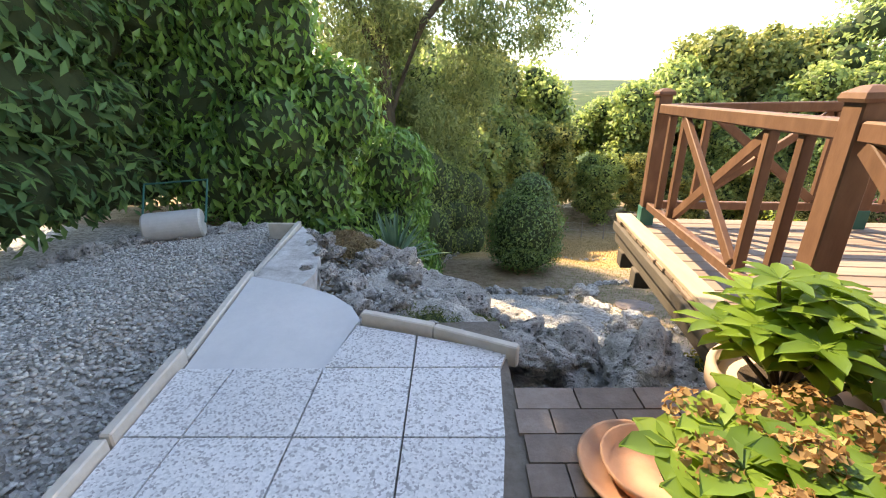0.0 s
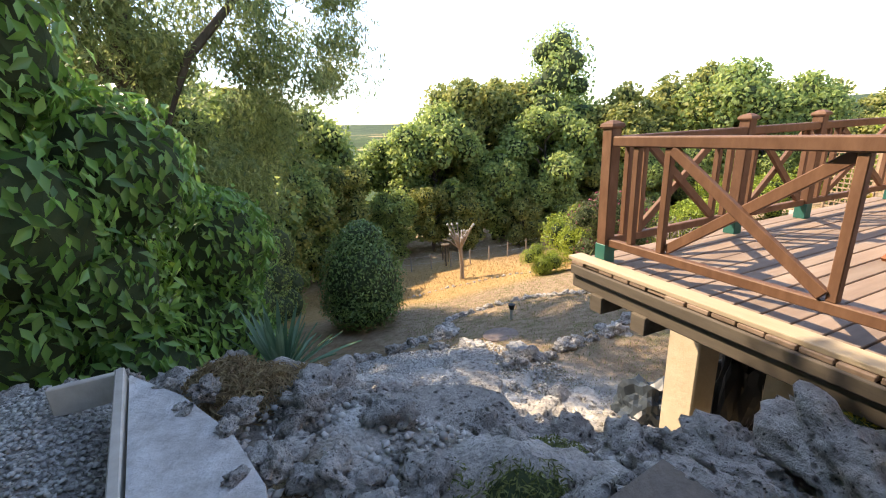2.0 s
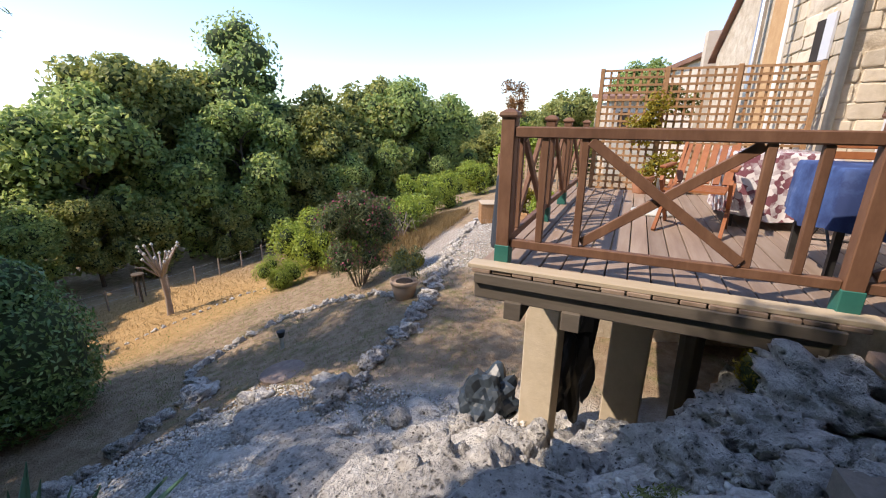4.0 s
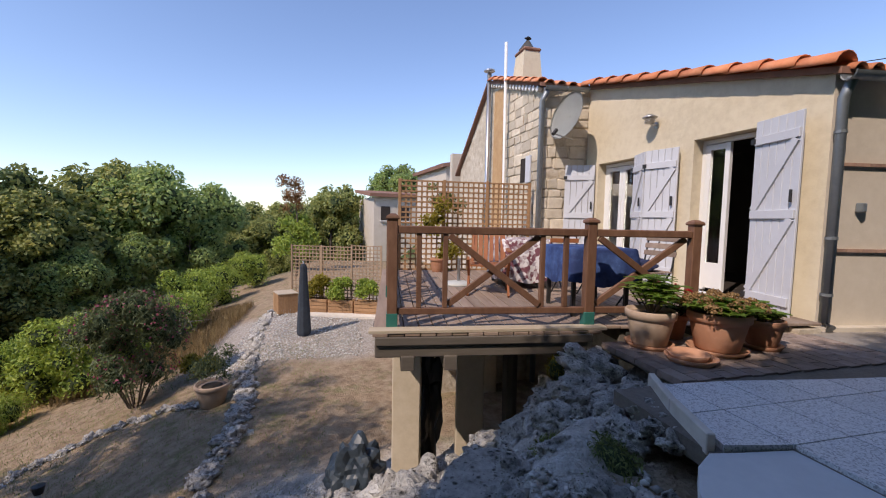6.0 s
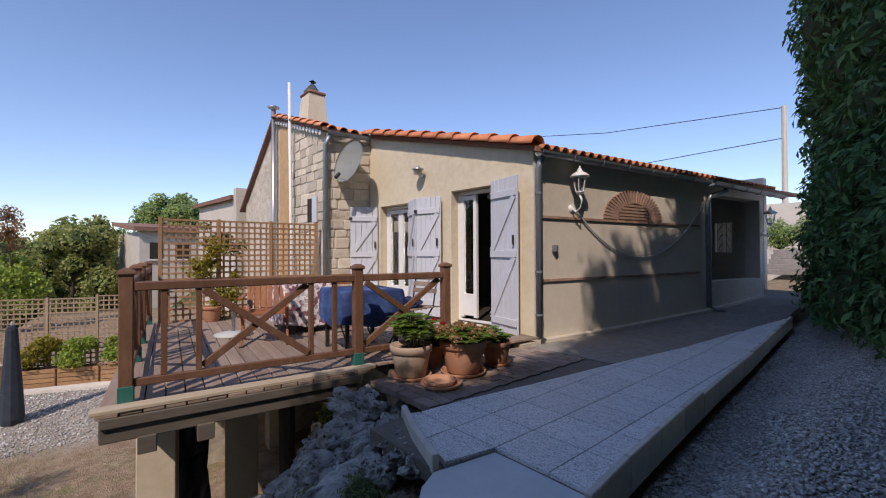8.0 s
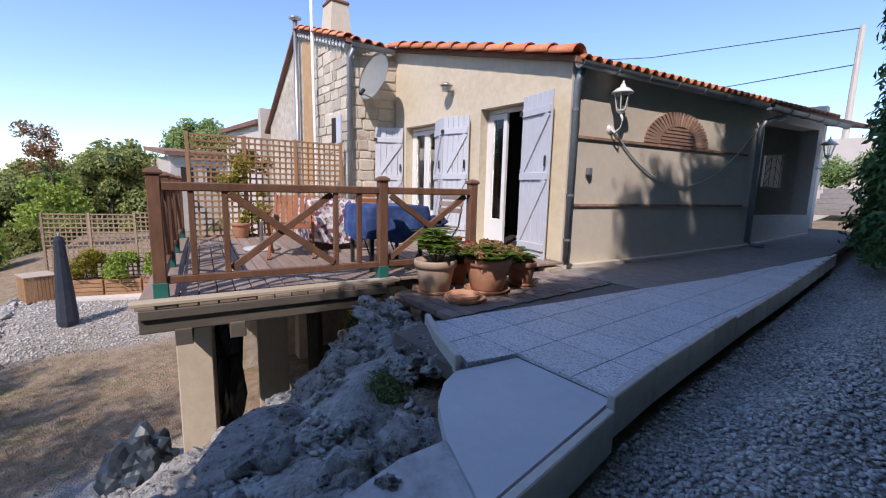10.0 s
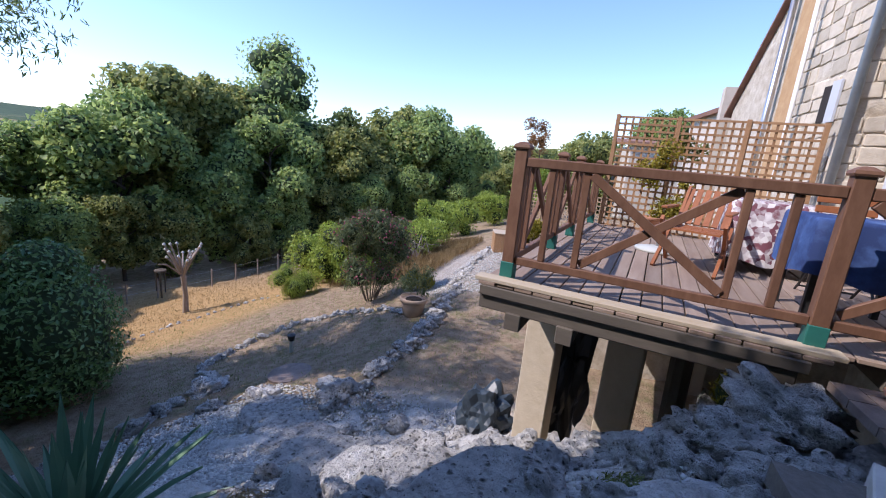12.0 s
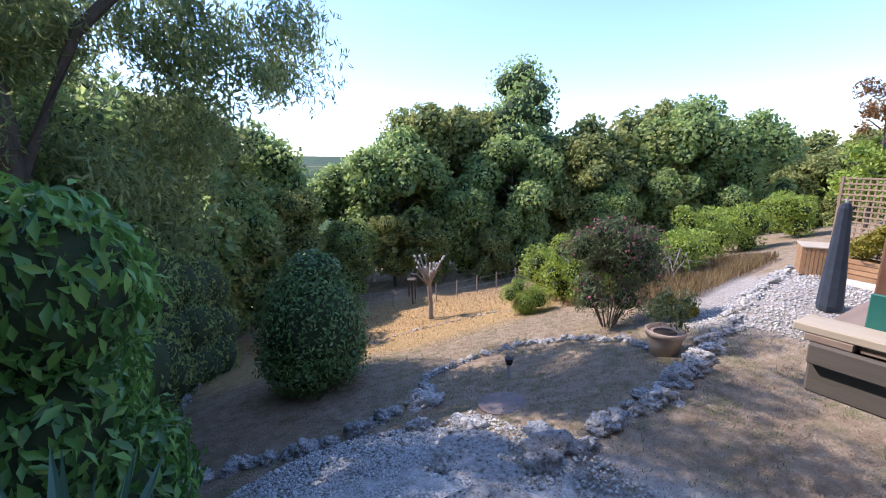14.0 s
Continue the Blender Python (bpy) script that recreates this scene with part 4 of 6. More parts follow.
def house_x(y):
    return float(np.interp(y, [-5.6, -4.3, -2.7, -1.45, -0.5, 0.4, 1.0, 1.6], [-0.66, -0.45, -0.22, -0.03, 0.10, 0.21, 0.31, 0.38]))


def prism(bm, pts, z, thick):
    """A flat piece with the outline pts; z gives the height of its top."""
    top = [bm.verts.new((x, y, z(x, y))) for x, y in pts]
    low = [bm.verts.new((x, y, z(x, y) - thick)) for x, y in pts]
    n_ = len(pts)
    bm.faces.new(top), bm.faces.new(low[::-1])
    for k in range(n_):
        bm.faces.new((top[k], low[k], low[(k + 1) % n_], top[(k + 1) % n_]))
    return bm


tz = lambda x, y: float(terrace_z(x, y))
bm = bmesh.new()
for k in range(36):
    y0, y1 = 2.0 - k * 0.22, 2.0 - (k + 1) * 0.22
    prism(bm, [(kerb_x(y0), y0), (kerb_x(y1), y1), (0.40 if y1 > 1.2 else 1.34 if y1 > -1.2 else house_x(y1), y1), (0.40 if y0 > 1.5 else 1.34 if y0 > -1.2 else house_x(y0), y0)], lambda x, y: tz(x, y) - 0.022, 0.1)
terrace = tagged(obj("terrace", bm, M_JOINT), "terrace of pale speckled slabs and old pavers", "terrace", kind="structure")
cols = [-1.24, -0.84, -0.435, -0.035, 0.36]
G = 0.004
for j in range(19):
    y1 = 1.57 - 0.4 * j
    y0 = y1 - 0.4
    for c0, c1 in zip(cols, cols[1:]):
        pts = []
        for x, y in ((c0 + G, y0 + G), (c1 - G, y0 + G), (c1 - G, y1 - G), (c0 + G, y1 - G)):
            pts.append((min(max(x, kerb_x(y) + 0.03), house_x(y)), y))
        if pts[1][0] - pts[0][0] < 0.03 and pts[2][0] - pts[3][0] < 0.03:
            continue
        if y0 < -5.7:
            continue
        part("slab", prism(bmesh.new(), pts, lambda x, y: tz(x, y), 0.04), M_TILE, terrace)
for pts in ([(-0.43, 1.575), (-0.04, 1.575), (-0.04, 1.83), (-0.36, 1.93)], [(-0.03, 1.575), (0.36, 1.575), (0.40, 1.68), (-0.03, 1.825)]):
    part("slab", prism(bmesh.new(), pts, lambda x, y: tz(x, y), 0.04), M_TILE, terrace)
part("concrete_patch", prism(bmesh.new(), [(kerb_x(1.575) + 0.03, 1.578), (-0.44, 1.578), (-0.40, 1.86), (-0.37, 2.03), (-0.45, 2.18), (-0.60, 2.33), (-0.86, 2.48), (kerb_x(2.6) + 0.03, 2.62)], lambda x, y: 0.335, 0.08), M_SLAB, terrace, "smooth grey concrete infill slab")
# a lime-dusted strip of old mortar beyond the slab
part("mortar_bed", prism(bmesh.new(), [(kerb_x(2.6) + 0.03, 2.624), (-0.86, 2.484), (-0.84, 2.7), (-0.92, 3.1), (-1.12, 3.6), (kerb_x(4.0) + 0.02, 4.05)], lambda x, y: 0.325 - 0.05 * (y - 2.5), 0.2), M_MORTAR, terrace, "lime-dusted bed of old mortar")


def kerb(a, b, z0, z1, label="cream kerb stone edging the terrace"):
    b_ = bar(bmesh.new(), (a[0], a[1], (z0 + z1) / 2), (b[0], b[1], (z0 + z1) / 2), 0.045, z1 - z0, bevel=0.006)
    return tagged(obj("kerb_stone", b_, M_KERB), label, "kerb", "terrace kerbs")


kerb((-0.34, 1.99), (0.05, 1.85), 0.30, 0.415)
kerb((0.055, 1.848), (0.45, 1.66), 0.30, 0.41)
yy = 1.66
for k in range(14):
    y0, y1 = yy - k * 0.54, yy - (k + 1) * 0.54 + 0.012
    z = tz(0, (y0 + y1) / 2)
    kerb((kerb_x(y0), y0), (kerb_x(y1), y1), z - 0.18, z + (0.045 if k < 4 else 0.02))
for y0, y1, z1 in ((1.68, 2.70, 0.345), (2.72, 4.06, 0.30)):
    kerb((kerb_x(y0) - 0.01, y0), (kerb_x(y1) - 0.01, y1), 0.12, z1)
kerb((-1.44, 4.08), (-1.76, 4.10), 0.10, 0.27)
# old pavers by the pots
for r in range(19):
    y1 = 1.44 - r * 0.125
    off = 0.12 if r % 2 else 0.0
    for k in range(-1, 5):
        x0 = 0.40 + off + k * 0.245
        xa, xb = max(0.385, x0), min(1.33, x0 + 0.238)
        if xb - xa < 0.06:
            continue
        rr = 0.004 * random.random()
        part("paver", prism(bmesh.new(), [(xa, y1 - 0.119), (xb, y1 - 0.119), (xb, y1), (xa, y1)], lambda x, y: tz(x, y) - 0.004 - rr, 0.05), M_PAVER, terrace)
bm = bmesh.new()
for k in range(14):
    y0, y1 = -0.95 - k * 0.6, -0.95 - (k + 1) * 0.6
    prism(bm, [(house_x(y0) + 0.01, y0), (house_x(y1) + 0.01, y1), (1.6, y1), (1.6, y0)], lambda x, y: tz(x, y) - 0.006, 0.08)
tagged(obj("pavement", bm, M_WALK), "worn concrete walkway along the side wall", "walkway", kind="structure")
bm = bmesh.new()
for k in range(8):
    u0, u1 = k * 0.88, (k + 1) * 0.88
    a, b = on_side(u0, 0.0), on_side(u1, 0.0)
    bar(bm, (a[0] - 0.05, a[1], tz(0, a[1]) + 0.01), (b[0] - 0.05, b[1], tz(0, b[1]) + 0.01), 0.12, 0.06)
tagged(obj("wall_plinth", bm, M_RENDER_SHADE), "pale cement fillet along the foot of the wall", "plinth", kind="structure")
# steps at the far end of the drive
st = thing("garden_steps", None, "grey stone steps rising at the end of the drive", "steps", kind="structure")
for k in range(5):
    part("step", box(bmesh.new(), (0.55, -14.1 - k * 0.35, 0.95 + k * 0.17), (1.5, 0.36, 0.17), 0, bevel=0.01), M_WALK, st)
bm = bmesh.new()
prism(bm, [(-0.85, -8.0), (-1.1, -16), (-0.3, -16), (-0.55, -11)], lambda x, y: 1.3, 1.2)
tagged(obj("wall_low", bm, M_STONEW), "low stone wall beside the steps", "wall", kind="structure")
bm = bmesh.new()
box(bm, (4.5, -19, 1.75), (9, 0.4, 3.9))
tagged(obj("wall_far_house", bm, M_FLAT), "sunlit rendered wall of a house beyond the steps", "wall", kind="structure")

# ---------- deck ----------
DM = pose(1.74, 3.34, 0, 0, 0, -6.9)
DI = DM.inverted()
DZ = 0.46
deck = thing("timber_deck", DM, "raised weathered timber deck on posts over a pit", "deck")


def wall_x(yl):
    """Where the gable wall, or the end of the deck, stops a board at local y."""
    best = 4.45
    a, b = DI @ Vector((A.x, A.y, 0)), DI @ Vector((B.x, B.y, 0))
    c = DI @ Vector((C.x, C.y, 0))
    if min(a.y, b.y) <= yl <= max(a.y, b.y):
        best = min(best, a.x + (b.x - a.x) * (yl - a.y) / (b.y - a.y) - 0.02)
    if b.y < yl < c.y:
        best = min(best, b.x + (c.x - b.x) * (yl - b.y) / (c.y - b.y) - 0.02)
    return best


for k in range(33):
    yl = 0.10 - k * 0.141
    x1 = min(wall_x(yl - 0.07), wall_x(yl + 0.07))
    x0 = -0.17 + random.uniform(-0.012, 0.012) if yl > -1.95 else 0.0
    if x1 - x0 < 0.3:
        continue
    part("board", box(bmesh.new(), ((x0 + x1) / 2, yl, DZ - 0.014 + random.uniform(-0.002, 0.002)), (x1 - x0, 0.131, 0.028), bevel=0.004), M_BOARD, deck)
part("edge_plank", box(bmesh.new(), (-0.10, -0.90, DZ + 0.016), (0.13, 2.2, 0.03), 0.6, bevel=0.004), M_PALEB, deck, "bleached loose edge plank")
part("fascia_beam", box(bmesh.new(), (-0.13, -0.83, 0.335), (0.09, 1.95, 0.17), bevel=0.008), M_BEAM, deck, "grey weathered fascia beam")
part("fascia_board", box(bmesh.new(), (-0.19, -0.85, 0.40), (0.03, 1.98, 0.07), bevel=0.004), M_BEAM, deck)
part("fascia_beam", box(bmesh.new(), (2.2, 0.125, 0.34), (4.5, 0.05, 0.17), bevel=0.006), M_BEAM, deck)
for k in range(10):
    yl = 0.02 - k * 0.46
    part("joist", box(bmesh.new(), (wall_x(yl) / 2, yl, 0.35), (wall_x(yl) - 0.1, 0.06, 0.13)), M_BEAM, deck)
for yl in (-0.14, -0.52):
    part("beam_end", box(bmesh.new(), (0.55, yl, 0.20), (1.5, 0.12, 0.13), bevel=0.006), M_BEAM, deck)
part("bearer", box(bmesh.new(), (1.0, -1.9, 0.20), (0.14, 4.2, 0.14)), M_BEAM, deck)
part("bearer", box(bmesh.new(), (3.6, -1.9, 0.20), (0.14, 4.0, 0.14)), M_BEAM, deck)


def post(xl, yl, h=1.0, shoe=True):
    p = part("post", box(bmesh.new(), (xl, yl, DZ + 0.10 + (h - 0.10) / 2), (0.092, 0.092, h - 0.10), bevel=0.006), M_WOOD, deck)
    part("cap", lathe(bmesh.new(), [(0.078, 0), (0.085, 0.012), (0.078, 0.03), (0.035, 0.05), (0.001, 0.055)], 4), M_WOOD, p, m=pose(xl, yl, DZ + h - 0.015, 0, 0, 45))
    if shoe:
        part("shoe", box(bmesh.new(), (xl, yl, DZ + 0.075), (0.102, 0.102, 0.15), bevel=0.004), M_SHOE, p, "green metal post shoe")


def rail_bay(a, b, balusters, cross):
    """A bay of railing between two posts on the deck's plan."""
    a, b = Vector(a), Vector(b)
    d = (b - a).normalized()
    at = lambda u, z: (a.x + d.x * u, a.y + d.y * u, z)
    L = (b - a).length
    part("top_rail", bar(bmesh.new(), at(0.045, 1.365), at(L - 0.045, 1.365), 0.075, 0.07, bevel=0.008), M_WOOD, deck)
    part("bottom_rail", bar(bmesh.new(), at(0.045, 0.625), at(L - 0.045, 0.625), 0.05, 0.06, bevel=0.006), M_WOOD, deck)
    for u in balusters:
        part("baluster", bar(bmesh.new(), at(u, 0.655), at(u, 1.33), 0.045, 0.045, bevel=0.004), M_WOOD, deck)
    if cross:
        u0, u1 = cross
        n2 = Vector((-d.y, d.x, 0)) * 0.018
        for za, zb, s in ((0.68, 1.32, 1), (1.32, 0.68, -1)):
            p, q_ = Vector(at(u0, za)) + n2 * s, Vector(at(u1, zb)) + n2 * s
            part("cross_brace", bar(bmesh.new(), p, q_, 0.034, 0.06, bevel=0.004), M_WOOD, deck)


for xl, yl in ((0, 0), (-0.005, -1.87), (-0.03, -2.93), (1.55, 0.02), (2.64, 0.02), (4.38, 0.0)):
    post(xl, yl, 1.01, yl > -2.5)
rail_bay((0, 0), (-0.005, -1.87), (0.24, 0.48, 1.40, 1.63), (0.51, 1.37))
rail_bay((-0.005, -1.87), (-0.03, -2.93), (), (0.08, 0.98))
rail_bay((0, 0), (1.55, 0.02), (0.18, 0.34, 1.21, 1.37), (0.37, 1.18))
rail_bay((1.55, 0.02), (2.64, 0.02), (0.15, 0.94), (0.18, 0.91))
rail_bay((2.64, 0.02), (4.38, 0.0), (0.18, 0.34, 1.40, 1.56), (0.37, 1.37))

# supports below
def pillar(x, y0, y1, x1, z0, z1, label, turn=-4):
    b_ = box(bmesh.new(), ((x + x1) / 2, (y0 + y1) / 2, (z0 + z1) / 2), (x1 - x, y1 - y0, z1 - z0), turn, bevel=0.012)
    return tagged(obj("concrete_pillar", b_, M_PILLAR), label, "pillar", "deck pillars")


pillar(2.50, 2.88, 3.20, 2.74, -2.1, 0.134, "pale concrete pillar under the deck corner", -14)
pillar(2.50, 2.13, 2.45, 2.72, -2.1, 0.134, "pale concrete pillar standing in the pit", -14)
pillar(5.4, 0.8, 1.1, 5.7, -2.1, 0.134, "shaded concrete pillar by the house")
bm = bmesh.new()
tube(bm, [(2.35, 1.9, 0.1), (2.4, 1.85, -1.9)], 0.09, 8)
tagged(obj("timber_prop", bm, M_BARK), "dark timber prop under the deck", "prop")
# added walls that close the pit and keep light out under the deck
bm = bmesh.new()
box(bm, (5.95, 0.6, -0.9), (0.3, 4.4, 2.5), 8)
box(bm, (3.8, -0.95, -0.9), (5.2, 0.3, 2.6))
tagged(obj("wall_cellar", bm, M_STONEW), "rough stone walls added below the house to keep the pit dark", "wall", kind="structure")

# ---------- lattice screens ----------
def lattice(a, b, z0, z1, pitch, material, label, slat=0.03, frames=3):
    a, b = Vector(a), Vector(b)
    d = (b - a).normalized()
    L = (b - a).length
    t_ = thing("lattice_screen", pose(a.x, a.y, 0, 0, 0, math.degrees(math.atan2(d.y, d.x))), label, "trellis")
    up = part("upright", box(bmesh.new(), (0, 0, (z0 + z1) / 2), (slat, 0.010, z1 - z0)), material, t_)
    up.matrix_basis = pose(slat / 2, 0.006, 0)
    n_ = round(L / pitch)
    for k in range(1, n_):
        again(up, pose(slat / 2 + k * (L - slat) / n_, 0.006, 0))
    cr = part("crosspiece", box(bmesh.new(), (L / 2, 0, 0), (L, 0.010, slat)), material, t_)
    m_ = round((z1 - z0) / pitch)
    cr.matrix_basis = pose(0, -0.006, z0 + slat / 2)
    for k in range(1, m_ + 1):
        again(cr, pose(0, -0.006, z0 + slat / 2 + k * (z1 - z0 - slat) / m_))
    for k in range(frames + 1):
        part("frame_post", box(bmesh.new(), (k * L / frames, 0, (z0 + z1) / 2), (0.06, 0.05, z1 - z0 + 0.04), bevel=0.004), material, t_)
    return t_


lattice((6.06, 2.66), (5.80, 0.06), DZ, 2.22, 0.105, M_LATT, "tall honey-brown lattice screen at the deck end", 0.032, 3)
lattice((12.4, 5.3), (11.55, 3.4), -1.25, 0.53, 0.12, M_LATT2, "weathered lattice fence panels beside the lower path", 0.032, 2)
lattice((11.55, 3.4), (11.15, 2.5), -1.25, 0.58, 0.12, M_LATT2, "weathered lattice fence panel near the deck", 0.032, 1)

# ---------- rocks ----------
def rock_mesh(seed):
    b_ = bmesh.new()
    bmesh.ops.create_icosphere(b_, subdivisions=4, radius=1)
    off = Vector((seed * 7.3, seed * 3.1, seed * 1.7))
    for v in b_.verts:
        p = v.co.copy()
        n_ = noise.fractal(p * 1.1 + off, 0.9, 2.1, 3) * 0.55 + noise.fractal(p * 4.5 + off, 0.7, 2.1, 4) * 0.16
        c_ = noise.voronoi(p * 1.6 + off)[0]
        v.co = p * (0.82 + n_ + 0.25 * (c_[1] - c_[0]))
        v.co.z *= 0.75
    me = bpy.data.meshes.new("rock")
    b_.to_mesh(me)
    b_.free()
    me.shade_smooth()
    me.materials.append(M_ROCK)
    return me


ROCKS = [rock_mesh(k) for k in range(7)]
rg = random.Random(5)


def rock_at(x, y, s, z=None, label="grey pitted limestone rock in the garden slope", group="rocks", flat=1.0):
    o = new("rock", ROCKS[rg.randrange(7)])
    zz = gz(x, y) if z is None else z
    o.matrix_basis = pose(x, y, zz + 0.12 * s, rg.uniform(-20, 20), rg.uniform(-20, 20), rg.uniform(0, 360)) @ Matrix.Diagonal((s * rg.uniform(0.8, 1.25), s * rg.uniform(0.7, 1.1), s * flat * rg.uniform(0.7, 1.0), 1))
    return tagged(o, label, "rock", group)


# boulders on the lip of the pit
for x, y, z, s in ((0.80, 1.95, 0.12, 0.28), (1.10, 1.72, 0.20, 0.30), (1.30, 1.50, 0.20, 0.24), (0.62, 2.15, 0.02, 0.25), (1.0, 2.2, -0.25, 0.36), (1.28, 1.9, -0.2, 0.40), (0.55, 2.5, -0.2, 0.25), (0.85, 2.75, -0.4, 0.32), (1.2, 2.55, -0.6, 0.40), (0.35, 2.85, -0.3, 0.22), (0.62, 3.15, -0.45, 0.26), (1.0, 3.2, -0.75, 0.34), (1.45, 3.05, -0.95, 0.38), (1.4, 3.7, -1.15, 0.34), (0.95, 3.75, -0.9, 0.28), (1.85, 3.3, -1.25, 0.36), (1.35, 1.2, -0.4, 0.35), (1.45, 0.7, -0.4, 0.4), (1.42, 1.6, -0.9, 0.45), (1.5, 0.2, -0.9, 0.5), (0.20, 2.35, 0.05, 0.20), (1.9, 2.6, -1.5, 0.4)):
    rock_at(x, y, s * 0.8, z - 0.03, "pitted grey limestone boulder on the lip of the pit", "boulders")
for k in range(120):
    s_ = rg.uniform(0.2, 3.3)
    w_ = rg.uniform(-2.6, 2.4)
    x, y = 0.6 + s_ * 0.807 - w_ * 0.59, 1.9 + s_ * 0.59 + w_ * 0.807
    if abs((x - 0.15) * 0.89 - (y - 3.2) * 0.45 - 0.35) < 0.45 or x > 2.3 and y < 3.6 or x < -1.0:
        continue
    rock_at(x, y, rg.uniform(0.06, 0.2))
for x, y, s in ((-1.2, 4.35, 0.2), (-0.9, 4.45, 0.16), (-0.55, 4.2, 0.17), (-0.6, 3.3, 0.16), (-0.4, 3.6, 0.2), (-0.25, 3.95, 0.17), (-0.72, 3.05, 0.12), (-0.5, 2.7, 0.10), (-1.0, 3.0, 0.09), (2.75, 6.75, 0.22), (2.45, 7.4, 0.2), (2.1, 6.3, 0.2), (3.0, 5.6, 0.28), (2.7, 5.5, 0.2), (2.9, 8.0, 0.26), (3.2, 8.25, 0.2)):
    rock_at(x, y, s)
for x, y, z, s in ((-0.12, 2.0, 0.24, 0.11), (0.06, 1.95, 0.24, 0.12), (0.22, 1.90, 0.24, 0.13), (0.38, 1.84, 0.24, 0.13), (0.54, 1.76, 0.25, 0.13), (0.64, 1.88, 0.14, 0.15), (0.30, 2.03, 0.14, 0.14), (0.47, 1.97, 0.14, 0.14), (0.12, 2.08, 0.16, 0.12)):
    rock_at(x, y, s, z, "pale mortared limestone lump beside the kerb", "boulders")
for x, y, z, s in ((-0.95, 3.15, 0.28, 0.07), (-1.12, 3.45, 0.26, 0.06), (-0.92, 2.80, 0.30, 0.05), (-1.02, 3.62, 0.24, 0.09), (-0.88, 3.35, 0.22, 0.10), (-0.80, 2.92, 0.24, 0.09), (-1.2, 3.8, 0.24, 0.06)):
    rock_at(x, y, s, z, "pale loose stone lying on old mortar", "boulders")
# broken stone packed along the slab's edge and down the slope
for k in range(75):
    x, y = rg.uniform(-0.75, 1.35), rg.uniform(2.05, 3.75)
    if x < -0.75 + 0.5 * max(0, 2.7 - y) or abs((x - 0.15) * 0.89 - (y - 3.2) * 0.45) < 0.22 and y > 2.9:
        continue
    rock_at(x, y, rg.choice((0.05, 0.08, 0.11, 0.14)) * rg.uniform(0.8, 1.2), None, "broken grey limestone lump on the rock slope", "slope rubble")


def row(pts, n, size, label, group, jit=0.08):
    pts = [Vector(p) for p in pts]
    L = [0]
    for a, b in zip(pts, pts[1:]):
        L.append(L[-1] + (b - a).length)
    for k in range(n):
        u = (k + 0.5) / n * L[-1]
        x, y = np.interp(u, L, [p.x for p in pts]), np.interp(u, L, [p.y for p in pts])
        rock_at(x + rg.uniform(-jit, jit), y + rg.uniform(-jit, jit), size * rg.uniform(0.6, 1.3), None, label, group)


row([(3.1, 5.5), (4.1, 5.4), (5.3, 5.42), (7.0, 5.65), (9.3, 5.85), (12.6, 6.05)], 58, 0.17, "rough limestone in the low retaining wall", "retaining wall stones", 0.12)
row([(3.3, 8.5), (3.6, 9.0), (5.0, 9.1), (6.0, 8.85), (6.7, 7.95), (6.85, 7.0), (6.5, 6.2)], 42, 0.10, "small pale stone edging a garden bed", "bed edging stones", 0.05)
row([(-0.4, 8.55), (0.4, 8.45), (1.0, 8.15), (1.7, 8.0), (2.6, 8.2)], 18, 0.16, "dark mossy stone edging the gravel", "gravel edging stones", 0.08)
row([(-0.5, 9.5), (-0.25, 11.2), (0.45, 14.1), (1.5, 18.6)], 26, 0.15, "flat stone edging the path by the hedge", "path edging stones", 0.15)
row([(3.6, 13.0), (5.8, 13.25), (8.2, 12.6), (9.2, 11.5)], 26, 0.07, "small stone edging the dry lawn", "lawn edging stones", 0.05)
row([(-2.95, 2.1), (-3.0, 2.6), (-3.15, 3.1), (-3.0, 3.7), (-2.2, 4.45), (-1.5, 4.75)], 16, 0.12, "pale loose stone bordering the drive", "drive border stones", 0.08)
# stone treads of the way down
for k in range(8):
    x, y = 0.10 + 0.40 * k * 0.85, 3.0 + 0.55 * k * 0.85
    b_ = bmesh.new()
    prism(b_, [(0.42 * math.cos(a) * rg.uniform(0.8, 1.15), 0.30 * math.sin(a) * rg.uniform(0.8, 1.15)) for a in [j * math.pi / 4.5 for j in range(9)]], lambda px, py: 0, 0.14)
    bmesh.ops.bevel(b_, geom=b_.edges[:], offset=0.02, segments=1, affect="EDGES")
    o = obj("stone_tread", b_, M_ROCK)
    o.matrix_basis = pose(x, y, gz(x, y) + 0.09, 0, 0, -35 + rg.uniform(-15, 15))
    tagged(o, "worn flat limestone tread of the garden steps", "step", "rock steps")

